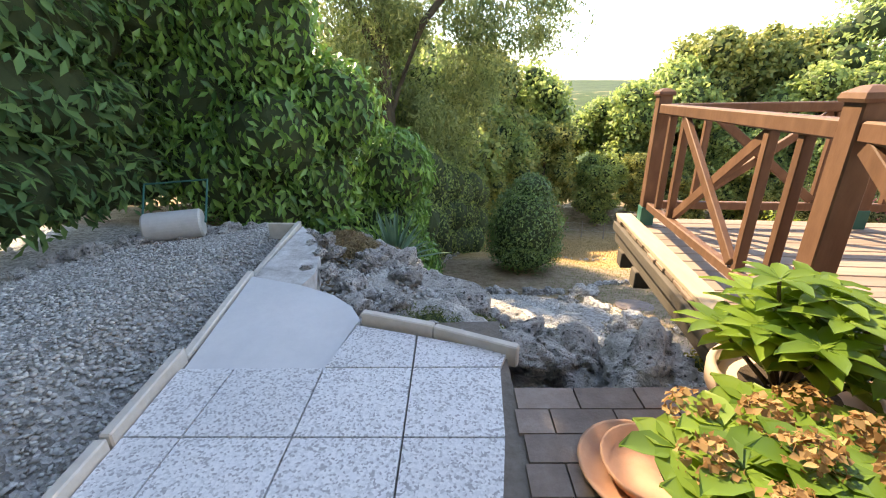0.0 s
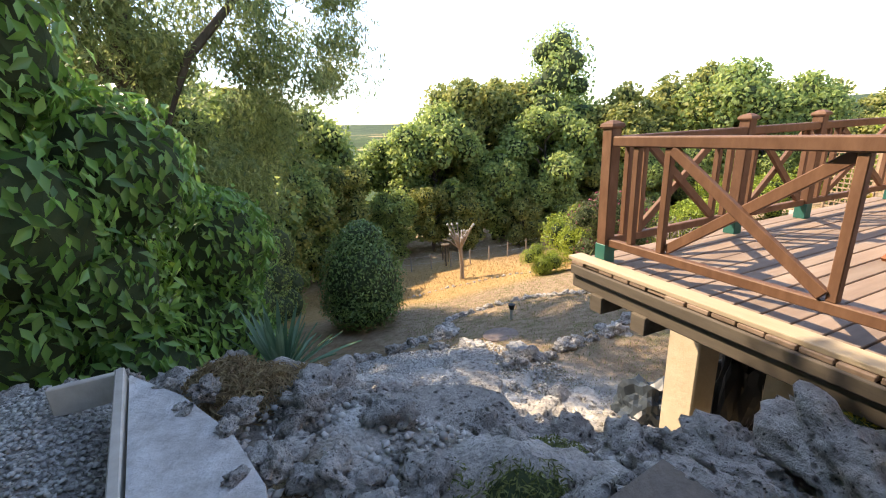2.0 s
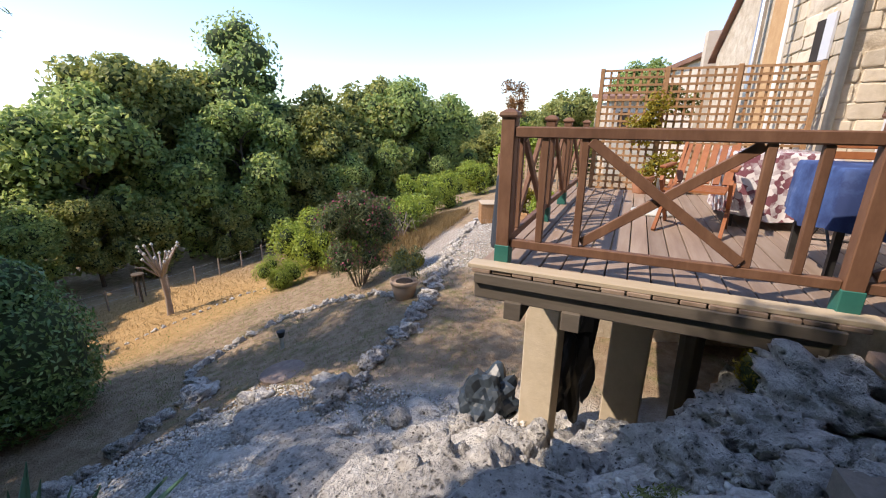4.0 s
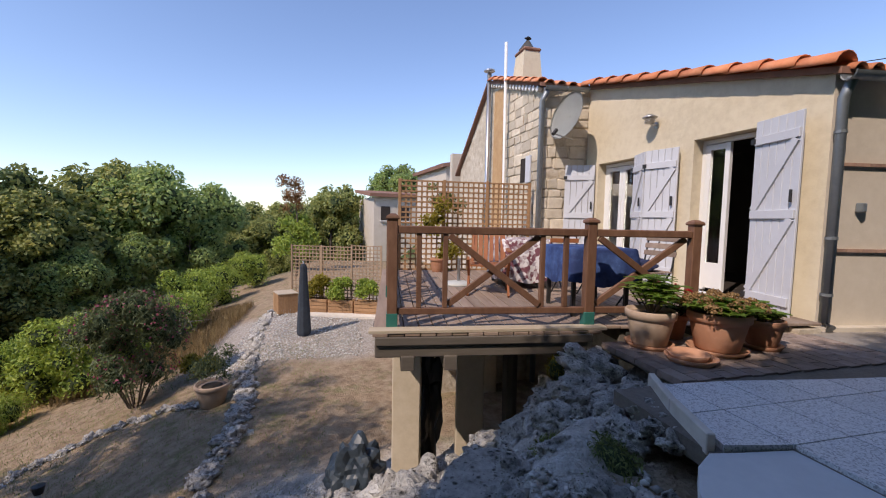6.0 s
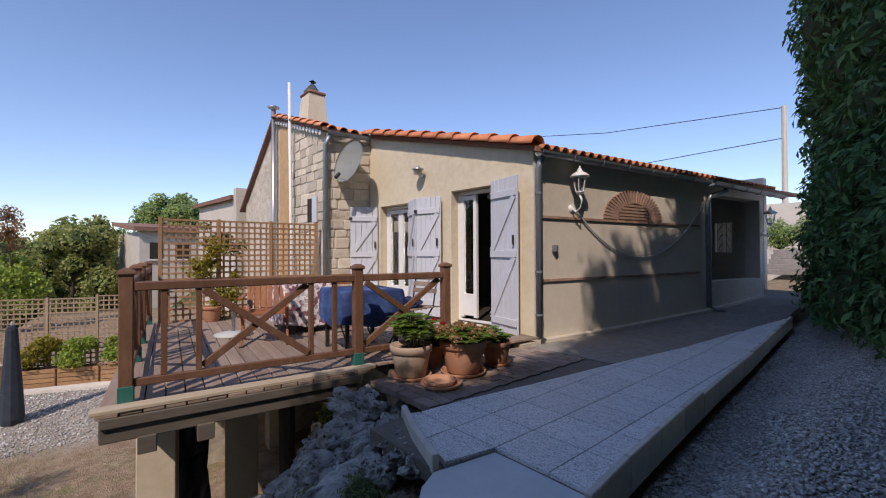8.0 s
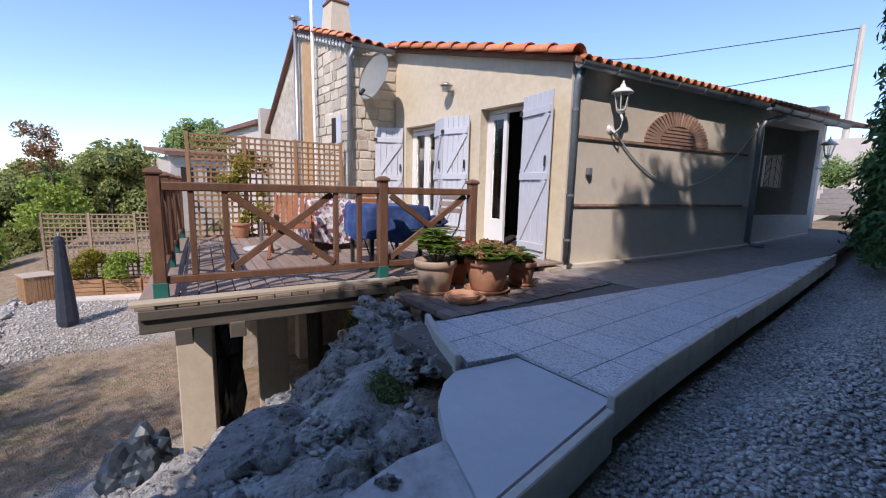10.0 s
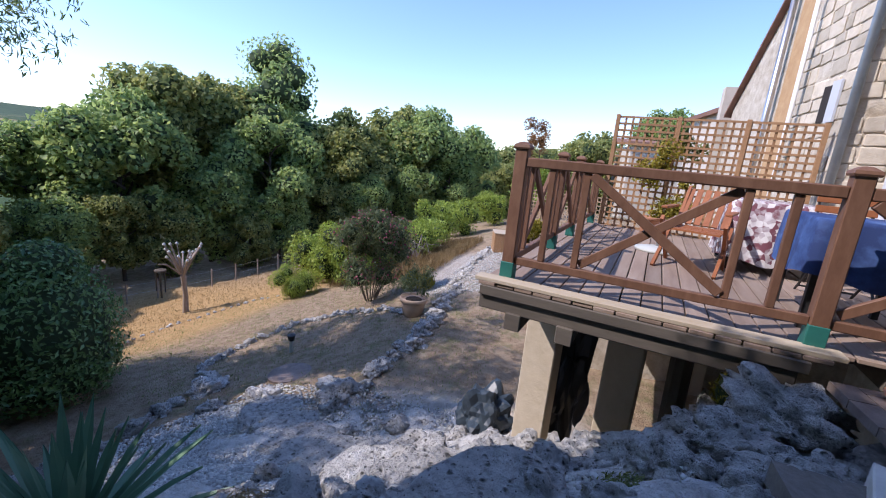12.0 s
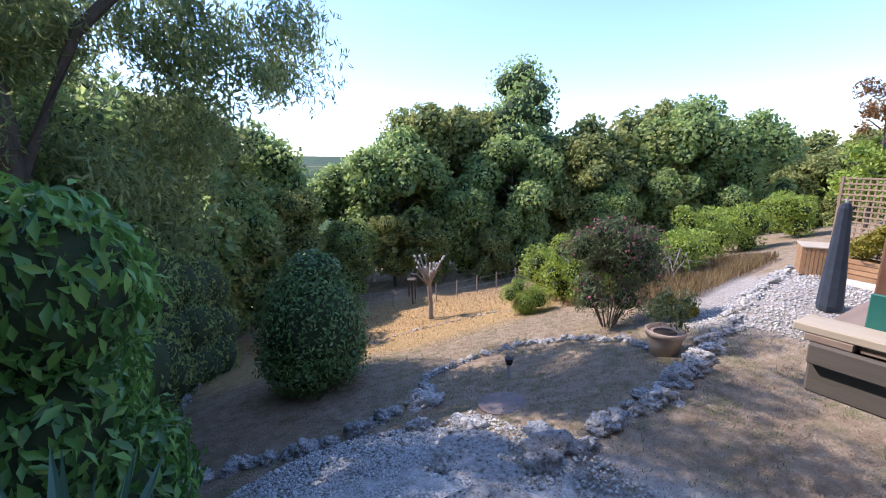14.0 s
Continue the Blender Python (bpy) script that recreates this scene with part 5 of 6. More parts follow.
# loose gravel
def pebbles(name, n, region, size, label, seed):
    g = np.random.default_rng(seed)
    pts = region(g, n)
    n = len(pts)
    base = np.array([(1, 0, 0), (-1, 0, 0), (0, 1, 0), (0, -1, 0), (0, 0, 0.7), (0, 0, -0.7)], float)
    fc_ = np.array([(0, 2, 4), (2, 1, 4), (1, 3, 4), (3, 0, 4), (2, 0, 5), (1, 2, 5), (3, 1, 5), (0, 3, 5)])
    s = size * g.uniform(0.5, 1.6, (n, 1, 1)) * g.uniform(0.6, 1.3, (n, 1, 3))
    a = g.uniform(0, 2 * np.pi, n)
    ca_, sa_ = np.cos(a)[:, None], np.sin(a)[:, None]
    v = base[None] * s + g.normal(0, size * 0.12, (n, 6, 3))
    v = np.stack([v[..., 0] * ca_ - v[..., 1] * sa_, v[..., 0] * sa_ + v[..., 1] * ca_, v[..., 2]], -1) + pts[:, None]
    f = (fc_[None] + (np.arange(n) * 6)[:, None, None]).reshape(-1, 3)
    return tagged(raw(name, v.reshape(-1, 3), f, M_PEBBLE, None, "stuff"), label, "gravel")


def drive(g, n):
    x, y = g.uniform(-3.1, -0.6, n), g.uniform(-6.0, 4.6, n)
    ok = x < np.interp(y, KERB_Y, KERB_X) - 0.04
    x, y = x[ok], y[ok]
    return np.stack([x, y, ground_z(x, y) + 0.006], 1)


def bed(g, n):
    a, r = g.uniform(0, 2 * np.pi, n), np.sqrt(g.random(n))
    x, y = 0.95 + 1.75 * r * np.cos(a), 6.55 + 1.45 * r * np.sin(a)
    return np.stack([x, y, ground_z(x, y) + 0.012], 1)


def slopeside(g, n):
    x, y = g.uniform(-1.0, 3.2, n), g.uniform(2.2, 7.2, n)
    return np.stack([x, y, ground_z(x, y) + 0.012], 1)


def path_right(g, n):
    x, y = g.uniform(8.0, 13.2, n), g.uniform(3.2, 6.6, n)
    return np.stack([x, y, ground_z(x, y) + 0.012], 1)


pebbles("drive_gravel", 42000, drive, 0.013, "grey-white limestone gravel on the drive", 1)
pebbles("bed_gravel", 15000, bed, 0.020, "white limestone chippings in the lower bed", 2)
pebbles("slope_rubble", 12000, slopeside, 0.019, "small loose stones among the rocks", 3)
pebbles("path_gravel", 4500, path_right, 0.022, "pale gravel on the lower path", 4)

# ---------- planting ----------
# dark colour painting the shade deep inside foliage
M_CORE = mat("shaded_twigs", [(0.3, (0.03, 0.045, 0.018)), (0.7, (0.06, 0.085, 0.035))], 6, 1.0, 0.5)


# Filler ellipsoids under the leaves, coloured dark in place of inner shade.
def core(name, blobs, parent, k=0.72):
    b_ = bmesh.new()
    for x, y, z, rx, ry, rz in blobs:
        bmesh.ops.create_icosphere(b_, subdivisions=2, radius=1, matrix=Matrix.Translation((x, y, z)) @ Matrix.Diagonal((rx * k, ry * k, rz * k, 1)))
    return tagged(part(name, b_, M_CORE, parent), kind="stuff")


def shrub(name, blobs, n, length, width, material, label, cat, seed, depth=0.35, droop=0.4, spread=0.7, k=0.72, low=-0.7, group=""):
    t_ = thing(name, None, label, cat, group)
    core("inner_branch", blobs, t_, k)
    p, d = shell(blobs, n, seed, depth, low)
    leaves("foliage", p, d, length, width, material, t_, droop, spread, seed)
    return t_


def hedge_blobs(pts, r, ztop, zbase, step, seed, jit=0.15):
    g = np.random.default_rng(seed)
    out = []
    pts = np.array(pts, float)
    seg = np.r_[0, np.cumsum(np.hypot(*np.diff(pts, axis=0).T))]
    for u in np.arange(0, seg[-1] + 0.01, step):
        x, y = np.interp(u, seg, pts[:, 0]), np.interp(u, seg, pts[:, 1])
        zb, zt = zbase(x, y), ztop(u)
        nz_ = max(2, round((zt - zb) / (1.3 * r)))
        for k in range(nz_):
            z = zb + (zt - zb) * (k + 0.5) / nz_
            s = r * g.uniform(0.8, 1.15)
            out.append((x + g.normal() * jit, y + g.normal() * jit, z, s, s, max(s, (zt - zb) / nz_ * 0.75)))
    return out


# laurel hedge along the drive; its unseen upper part is added to shade the terrace
hb = hedge_blobs([(-4.6, 5.9), (-3.0, 5.75), (-1.75, 6.0)], 0.75, lambda u: (7.9 if u < 1.6 else 5.4) + 0.4 * math.sin(u * 3), lambda x, y: gz(x, y) + 0.25, 0.55, 3)
lh = thing("laurel_hedge", None, "dense glossy green laurel hedge beside the drive, unseen top raised for shade", "hedge")
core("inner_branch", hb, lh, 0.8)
p, d = shell(hb, 44000, 4, 0.30, -0.8)
keep = p[:, 1] < 6.5
leaves("foliage", p[keep], d[keep] + np.array([0, -0.3, 0.1]), 0.15, 0.062, L_LAUREL, lh, 0.9, 0.55, 5)
# lower laurels down the slope
hb = hedge_blobs([(-1.0, 6.9), (-0.75, 8.2)], 0.80, lambda u: 0.75 - 0.15 * u, lambda x, y: -2.1, 0.55, 7)
shrub("laurel_hedge", hb, 15000, 0.14, 0.055, L_LAUREL, "dark glossy laurel bank below the terrace", "hedge", 8, 0.3, 0.9, 0.5, 0.8)
hb = hedge_blobs([(-0.85, 9.2), (-0.45, 11.0), (0.1, 13.0), (0.7, 15.2), (1.2, 17.0)], 0.65, lambda u: 0.15 - 0.27 * u + 0.2 * math.sin(u * 2.4), lambda x, y: gz(x, y) + 0.1, 0.6, 9)
shrub("garden_hedge", hb, 16000, 0.10, 0.045, L_OAKD, "clipped green hedge descending beside the path", "hedge", 10, 0.3, 0.6, 0.6, 0.8)
# thuja hedge along the drive; unseen height and spires added to dapple the side wall
hb = hedge_blobs([(-3.9, 5.0), (-3.75, 3.2), (-3.65, 1.0), (-2.95, -1.5), (-1.8, -4.5), (-1.15, -7.5)], 0.62, lambda u: 8.9 + 1.3 * math.sin(u * 5.1) + 0.5 * math.sin(u * 2.3), lambda x, y: gz(x, y) + 0.2, 0.5, 12, 0.06)
th = thing("thuja_hedge", None, "dark green conifer hedge along the drive, unseen spires added for dappled shade", "hedge")
core("inner_branch", hb, th, 0.72)
p, d = shell(hb, 110000, 13, 0.35, -0.8)
leaves("foliage", p, d + np.array([0, 0, 0.5]), 0.17, 0.06, L_THUJA, th, -0.6, 0.5, 14)

# the round bush
shrub("round_bush", [(2.06, 10.35, -1.86, 0.98, 0.98, 1.18), (2.04, 10.35, -2.42, 0.97, 0.97, 0.60), (2.16, 10.4, -0.86, 0.52, 0.52, 0.42)], 9000, 0.085, 0.04, L_BOX, "dark clipped egg-shaped evergreen bush on the lawn", "bush", 15, 0.12, 0.3, 0.5, 0.86)
# oleander, rosemary and shrubs on the slope
zb = gz(7.8, 7.95)
ol = lumps((7.8, 7.95, zb + 1.3), (0.95, 0.95, 0.85), 16, 0.46, 16)
t_ = shrub("oleander", ol, 9000, 0.12, 0.022, L_OLEA, "rounded oleander bush with a few pink flowers", "bush", 17, 0.6, -0.6, 0.8, 0.45)
p, d = shell(ol, 500, 18, 0.08, 0.1)
leaves("blossom", p, d, 0.06, 0.05, L_PINK, t_, 0, 0.8, 19)
for k in range(12):
    a_ = k * 0.55
    part("stem", tube(bmesh.new(), [(7.8 + 0.1 * math.cos(a_), 7.95 + 0.1 * math.sin(a_), zb - 0.05), (7.8 + 0.5 * math.cos(a_), 7.95 + 0.5 * math.sin(a_), zb + 0.9)], [0.02, 0.01], 5), M_BARK, t_)
zb = gz(8.7, 11.2)
shrub("rosemary_bush", lumps((8.7, 11.2, zb + 0.55), (0.5, 0.5, 0.4), 10, 0.32, 20), 7000, 0.11, 0.012, L_LIME, "bright green feathery shrub on the dry lawn", "bush", 21, 0.6, -1.2, 0.5, 0.5)
zb = gz(10.2, 10.4)
shrub("yellow_green_shrub", lumps((10.2, 10.4, zb + 1.0), (0.9, 0.9, 0.8), 14, 0.5, 22), 7000, 0.10, 0.05, L_LIME, "yellow-green leafy shrub behind the oleander", "bush", 23, 0.5, 0.2, 0.8, 0.5)
for x, y, h, s in ((12.5, 10.5, 1.5, 1), (14.5, 9.6, 1.3, 2), (17.5, 10.2, 1.8, 3), (20.5, 9.8, 1.7, 4), (24, 8.8, 1.8, 5), (11.2, 11.8, 1.7, 6)):
    zb = gz(x, y)
    shrub("bramble_shrub", lumps((x, y, zb + h * 0.55), (1.2, 1.0, h * 0.5), 16, 0.55, 30 + s), 6500, 0.11, 0.055, L_LIME, "sprawling yellow-green bramble on the rough bank", "bush", 40 + s, 0.6, 0.3, 0.9, 0.45, group="bank shrubs")
zb = gz(9.3, 7.3)
shrub("yellow_bush", lumps((8.7, 6.9, zb + 0.35), (0.5, 0.4, 0.3), 8, 0.22, 51), 2500, 0.06, 0.03, L_YELF, "small yellow-leaved bush by the retaining wall", "bush", 52, 0.6, 0, 0.9, 0.5)
# rough dry grass on the bank
g = np.random.default_rng(60)


def tufts(name, x, y, h, w, material, label, lean=0.5):
    n = len(x)
    z = ground_z(x, y)
    p = np.stack([x, y, z + h * 0.45], 1)
    d = g.normal(size=(n, 3))
    d[:, 2] = 0
    ob = leaves(name, p, unit(d), h, w, material, None, -1.6, 0.3, 61)
    return tagged(ob, label, "grass")


tufts("dry_grass", g.uniform(9.5, 17, 9000), g.uniform(7.3, 10.5, 9000), 0.38, 0.012, L_STRAW, "tall straw-coloured dry grass on the bank")
tufts("field_grass", g.uniform(2, 16, 9000), g.uniform(12.5, 19, 9000), 0.10, 0.012, L_STRAW, "short scorched grass on the sunny lawn")
tufts("lawn_grass", g.uniform(2.4, 9, 14000), g.uniform(4.0, 12.6, 14000), 0.045, 0.008, L_THYME, "sparse short turf on the shaded lawn")

# yucca
yu = thing("yucca", pose(-0.55, 4.6, gz(-0.55, 4.6) - 0.30), "spiky blue-green yucca below the rocks", "yucca")
for k in range(52):
    a_, e_ = k * 2.39996, 0.35 + 1.1 * ((k * 7) % 52) / 52
    L = 0.66 * (0.8 + 0.35 * rg.random())
    dv = Vector((math.cos(a_) * math.cos(e_), math.sin(a_) * math.cos(e_), math.sin(e_)))
    sd_ = Vector((-math.sin(a_), math.cos(a_), 0))
    b_ = bmesh.new()
    rows_ = []
    for f, w_ in ((0, 0.022), (0.35, 0.030), (0.75, 0.02), (1.0, 0.001)):
        c_ = dv * (L * f) + Vector((0, 0, 0.28 - 0.12 * f * f * math.cos(e_)))
        rows_.append([b_.verts.new(c_ - sd_ * w_), b_.verts.new(c_ + Vector((0, 0, -0.012))), b_.verts.new(c_ + sd_ * w_)])
    for r0, r1 in zip(rows_, rows_[1:]):
        for j in (0, 1):
            b_.faces.new((r0[j], r0[j + 1], r1[j + 1], r1[j]))
    part("blade", b_, L_YUCCA, yu)
part("trunk", tube(bmesh.new(), [(0, 0, -0.15), (0, 0, 0.3)], [0.07, 0.05], 8), M_BARK, yu)
# low cushions
shrub("heather_cushion", [(-0.80, 3.68, 0.11, 0.27, 0.24, 0.12), (-0.52, 3.74, -0.02, 0.25, 0.22, 0.13), (-0.93, 3.88, 0.13, 0.22, 0.18, 0.11)], 9000, 0.06, 0.010, L_HEATH, "dry brown and green heather cushion among rocks", "heather", 70, 0.4, -1.0, 0.6, 0.55)
shrub("thyme_cushion", [(0.05, 2.32, 0.04, 0.27, 0.22, 0.17), (0.28, 2.42, -0.06, 0.24, 0.22, 0.16), (-0.1, 2.5, 0.0, 0.23, 0.2, 0.14)], 7000, 0.035, 0.008, L_THYME, "low olive-green thyme cushion by the kerb", "thyme", 72, 0.3, -0.8, 0.7, 0.85)
shrub("moss_patch", [(1.42, 1.75, 0.1, 0.16, 0.18, 0.18), (1.48, 1.7, -0.3, 0.14, 0.2, 0.3)], 2500, 0.025, 0.012, L_YELF, "yellow-green moss on the pit edge", "moss", 73, 0.2, 0.3, 0.7, 0.9)


# ---------- trees ----------
def limbs(b_, base, top, r, n, reach, seed):
    q_ = random.Random(seed)
    base, top = Vector(base), Vector(top)
    mid = base.lerp(top, 0.5) + Vector((q_.uniform(-0.3, 0.3), q_.uniform(-0.3, 0.3), 0))
    tube(b_, [base, base.lerp(mid, 0.5), mid, top], [r, r * 0.8, r * 0.6, r * 0.15], 8)
    for k in range(n):
        f = 0.25 + 0.65 * k / n
        s = base.lerp(top, f)
        a_ = k * 2.4
        e = s + Vector((math.cos(a_) * reach, math.sin(a_) * reach, reach * 0.55)) * (1.1 - 0.6 * f)
        tube(b_, [s, s.lerp(e, 0.5) + Vector((0, 0, 0.15)), e], [r * 0.4, r * 0.25, r * 0.06], 5)


def tree(name, h, rad, material, label, seed, n, leaf, slim=1.0, low=0.04):
    t_ = thing(name, None, label, "tree", "woodland trees")
    b_ = bmesh.new()
    limbs(b_, (0, 0, -0.3), (0, 0, h * 0.85), h * 0.022, 9, rad * 0.8, seed)
    part("trunk", b_, M_BARK, t_)
    c_ = (0, 0, h * (1 + low) / 2)
    bl = lumps(c_, (rad * 0.9, rad * 0.9, h * (1 - low) / 2 * 0.88), 55, rad * 0.30 * slim, seed, 0.9)
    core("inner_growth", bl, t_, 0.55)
    p, d = shell(bl, n, seed, 0.55, -0.9)
    leaves("crown", p, d + np.array([0, 0, 0.3]), leaf, leaf * 0.62, material, t_, 0.2, 0.9, seed)
    return t_


V1 = tree("oak_tree", 9.6, 3.0, L_OAK, "broad olive-green oak at the edge of the wood", 101, 17000, 0.27)
V2 = tree("oak_tree", 8.6, 3.1, L_OAKD, "dark green oak at the edge of the wood", 102, 17000, 0.27)
V3 = tree("ash_tree", 11.6, 2.7, L_OAKD, "tall narrow ash rising above the wood", 103, 10000, 0.25, 1.4)
V4 = tree("field_maple", 7.4, 2.9, L_OAK, "rounded sunlit maple at the edge of the wood", 104, 17000, 0.26, 1.0, 0.02)
first = {}


def plant(v, x, y, s=1.0, rz=0.0):
    m = pose(x, y, gz(x, y) - 0.1, 0, 0, rz)
    s = s * 1.13
    if v not in first:
        first[v] = 1
        v.matrix_basis = m
        v.scale = (s, s, s)
        return v
    o = copy_thing(v, m)
    o.scale = (s, s, s)
    return o


for v, x, y, s in ((V1, 15.0, 24.5, 1.0), (V1, 18.5, 24.8, 1.02), (V2, 12.0, 24.0, 0.92), (V3, 21.2, 23.6, 1.0), (V2, 18.0, 20.8, 0.85), (V4, 24.2, 20.4, 1.12), (V4, 26.8, 18.0, 1.18), (V2, 28.4, 15.6, 1.0), (V1, 22.5, 18.6, 0.78), (V2, 30.5, 13.2, 0.86), (V2, 14.5, 21.5, 0.62), (V4, 20.6, 18.4, 0.62), (V2, 9.4, 25.5, 0.72), (V4, 6.6, 26.5, 0.66), (V2, 3.6, 25.0, 0.95), (V1, 0.8, 23.0, 0.95), (V2, -1.5, 19.5, 1.05), (V1, 34, 19, 1.1), (V2, 24.5, 26, 1.05), (V4, 12.0, 21.0, 0.45), (V2, 25.5, 15.4, 0.55), (V1, 5.2, 22.5, 0.55), (V2, 2.2, 20.6, 0.62), (V2, 16.8, 19.0, 0.45), (V1, 0.6, 17.6, 0.62), (V2, -2.6, 15.5, 0.9), (V4, 3.0, 21.5, 0.8), (V2, 8.0, 22.0, 0.42), (V1, 10.2, 21.6, 0.40), (V4, 14.6, 19.0, 0.36), (V2, 22.0, 16.6, 0.5), (V2, 28, 13.2, 0.55)):
    plant(v, x, y, s, (x * 57 + y * 31) % 360)
for v, x, y, s in ((V4, 52, 14, 1.35), (V1, 58, 11, 1.25), (V4, 49, 18, 1.4), (V2, 62, 7.5, 1.2), (V4, 56, 21, 1.5), (V2, 70, 16, 1.5), (V1, 66, 25, 1.5), (V4, 40, 9.0, 0.62), (V1, 42, 12, 0.75), (V4, 44, 7.5, 0.7), (V1, 37, 6.5, 0.5), (V2, 74, 11, 1.4), (V1, 41, 21, 0.9), (V4, 50, 4.5, 1.4), (V1, 56, 3.0, 0.6), (V2, 48, 2.2, 0.8), (V4, 63, 5.0, 0.85), (V1, 40, 4.4, 1.0)):
    plant(v, x, y, s, (x * 41) % 360)
big = plant(V2, 44, -2.6, 0.95)
big.location.z -= 2.6
big["label"] = "large round tree behind the neighbouring house"
# slender tree turning colour, on the bank
th_ = thing("rowan_tree", pose(22.5, 6.2, gz(22.5, 6.2) - 0.9), "slender tree with russet leaves on the bank", "tree")
b_ = bmesh.new()
limbs(b_, (0, 0, -0.2), (0, 0, 6.6), 0.08, 8, 1.0, 7)
part("trunk", b_, M_BARK, th_)
p, d = shell(lumps((0, 0, 3.2), (1.0, 1.0, 1.6), 14, 0.6, 8), 3500, 9, 0.9)
leaves("crown", p, d, 0.2, 0.1, L_LIME, th_, 0.3, 0.9, 10)
p, d = shell(lumps((0, 0, 5.6), (0.8, 0.8, 1.1), 9, 0.42, 11), 1300, 12, 0.9)
leaves("crown_top", p, d, 0.16, 0.07, L_AUT, th_, 0.3, 0.9, 13)

# the big feathery tree over the hedge
bt = thing("feathery_tree", None, "large fine-leaved tree overhanging the garden", "tree")
b_ = bmesh.new()
q_ = random.Random(21)
zb = gz(-1.7, 12.7)
tube(b_, [(-1.7, 12.7, zb - 0.3), (-1.65, 12.6, 0), (-1.75, 12.5, 3.5), (-1.5, 12.5, 7.5)], [0.24, 0.2, 0.16, 0.06], 10)
tube(b_, [(-1.7, 12.6, 0.8), (-0.6, 12.3, 3.2), (0.9, 12.1, 4.8), (2.6, 12.0, 5.2)], [0.13, 0.1, 0.07, 0.02], 8)
tube(b_, [(-1.72, 12.55, 2.2), (-2.8, 12.2, 4.5), (-4.2, 12.0, 6.0)], [0.12, 0.08, 0.03], 8)
tube(b_, [(-1.72, 12.5, 3.0), (-1.2, 11.2, 5.5), (-0.6, 10.0, 7.0)], [0.12, 0.08, 0.03], 8)
part("trunk", b_, M_BARK, bt)
bl = np.vstack([lumps((-1.6, 12.6, 5.2), (2.8, 2.4, 3.6), 46, 0.75, 22), lumps((1.5, 12.1, 3.7), (1.6, 1.3, 1.9), 22, 0.55, 23), lumps((0.0, 13.5, 2.4), (3.0, 1.2, 2.4), 20, 0.7, 35), lumps((-3.8, 12.2, 4.0), (2.0, 2.0, 3.5), 24, 0.8, 24), lumps((2.2, 12.1, 6.0), (1.7, 1.2, 1.7), 20, 0.5, 36), lumps((-0.6, 12.8, 1.2), (2.6, 1.6, 1.6), 18, 0.7, 27)])
p, d = shell(bl, 70000, 25, 0.8, -1)
leaves("crown", p, d, 0.17, 0.045, L_WILLOW, bt, 0.7, 1.0, 26)
# hanging sprays at its edge
pts = []
gg = np.random.default_rng(28)
for k in range(46):
    x, y, z = 1.8 + 1.7 * gg.random(), 11.6 + 1.2 * gg.random(), 2.4 + 3.2 * gg.random()
    n_ = 26
    f = gg.random((n_, 1))
    pts.append(np.array([[x, y, z]]) + f * np.array([[0.75 * gg.random(), -0.2, -0.8 * gg.random()]]) + 0.06 * gg.normal(size=(n_, 3)))
pts = np.vstack(pts)
leaves("sprays", pts, gg.normal(size=pts.shape), 0.14, 0.03, L_WILLOW, bt, 1.0, 1.0, 29)

# ---------- pots on the terrace ----------
def pot(x, y, z, r, h, material, label, saucer=True):
    t_ = thing("flower_pot", pose(x, y, z), label, "flower pot", "terrace pots")
    b0 = 0.03 if saucer else 0.0
    if saucer:
        part("saucer", lathe(bmesh.new(), [(r * 0.82, 0), (r * 0.98, 0.045), (r * 0.92, 0.045), (r * 0.78, 0.015), (0.001, 0.015)], 28), M_TERRA, t_, smooth=True)
    b_ = lathe(bmesh.new(), [(r * 0.66, b0), (r * 0.70, b0 + 0.01), (r * 0.90, h * 0.72), (r * 0.91, h * 0.78), (r, h * 0.80), (r * 1.01, h * 0.97), (r * 0.98, h), (r * 0.90, h), (r * 0.87, h * 0.8), (r * 0.84, h * 0.88)], 30)
    part("pot_body", b_, material, t_, smooth=True)
    part("soil", lathe(bmesh.new(), [(r * 0.86, h * 0.84), (r * 0.6, h * 0.88), (0.001, h * 0.89)], 20), M_SOIL, t_)
    return t_


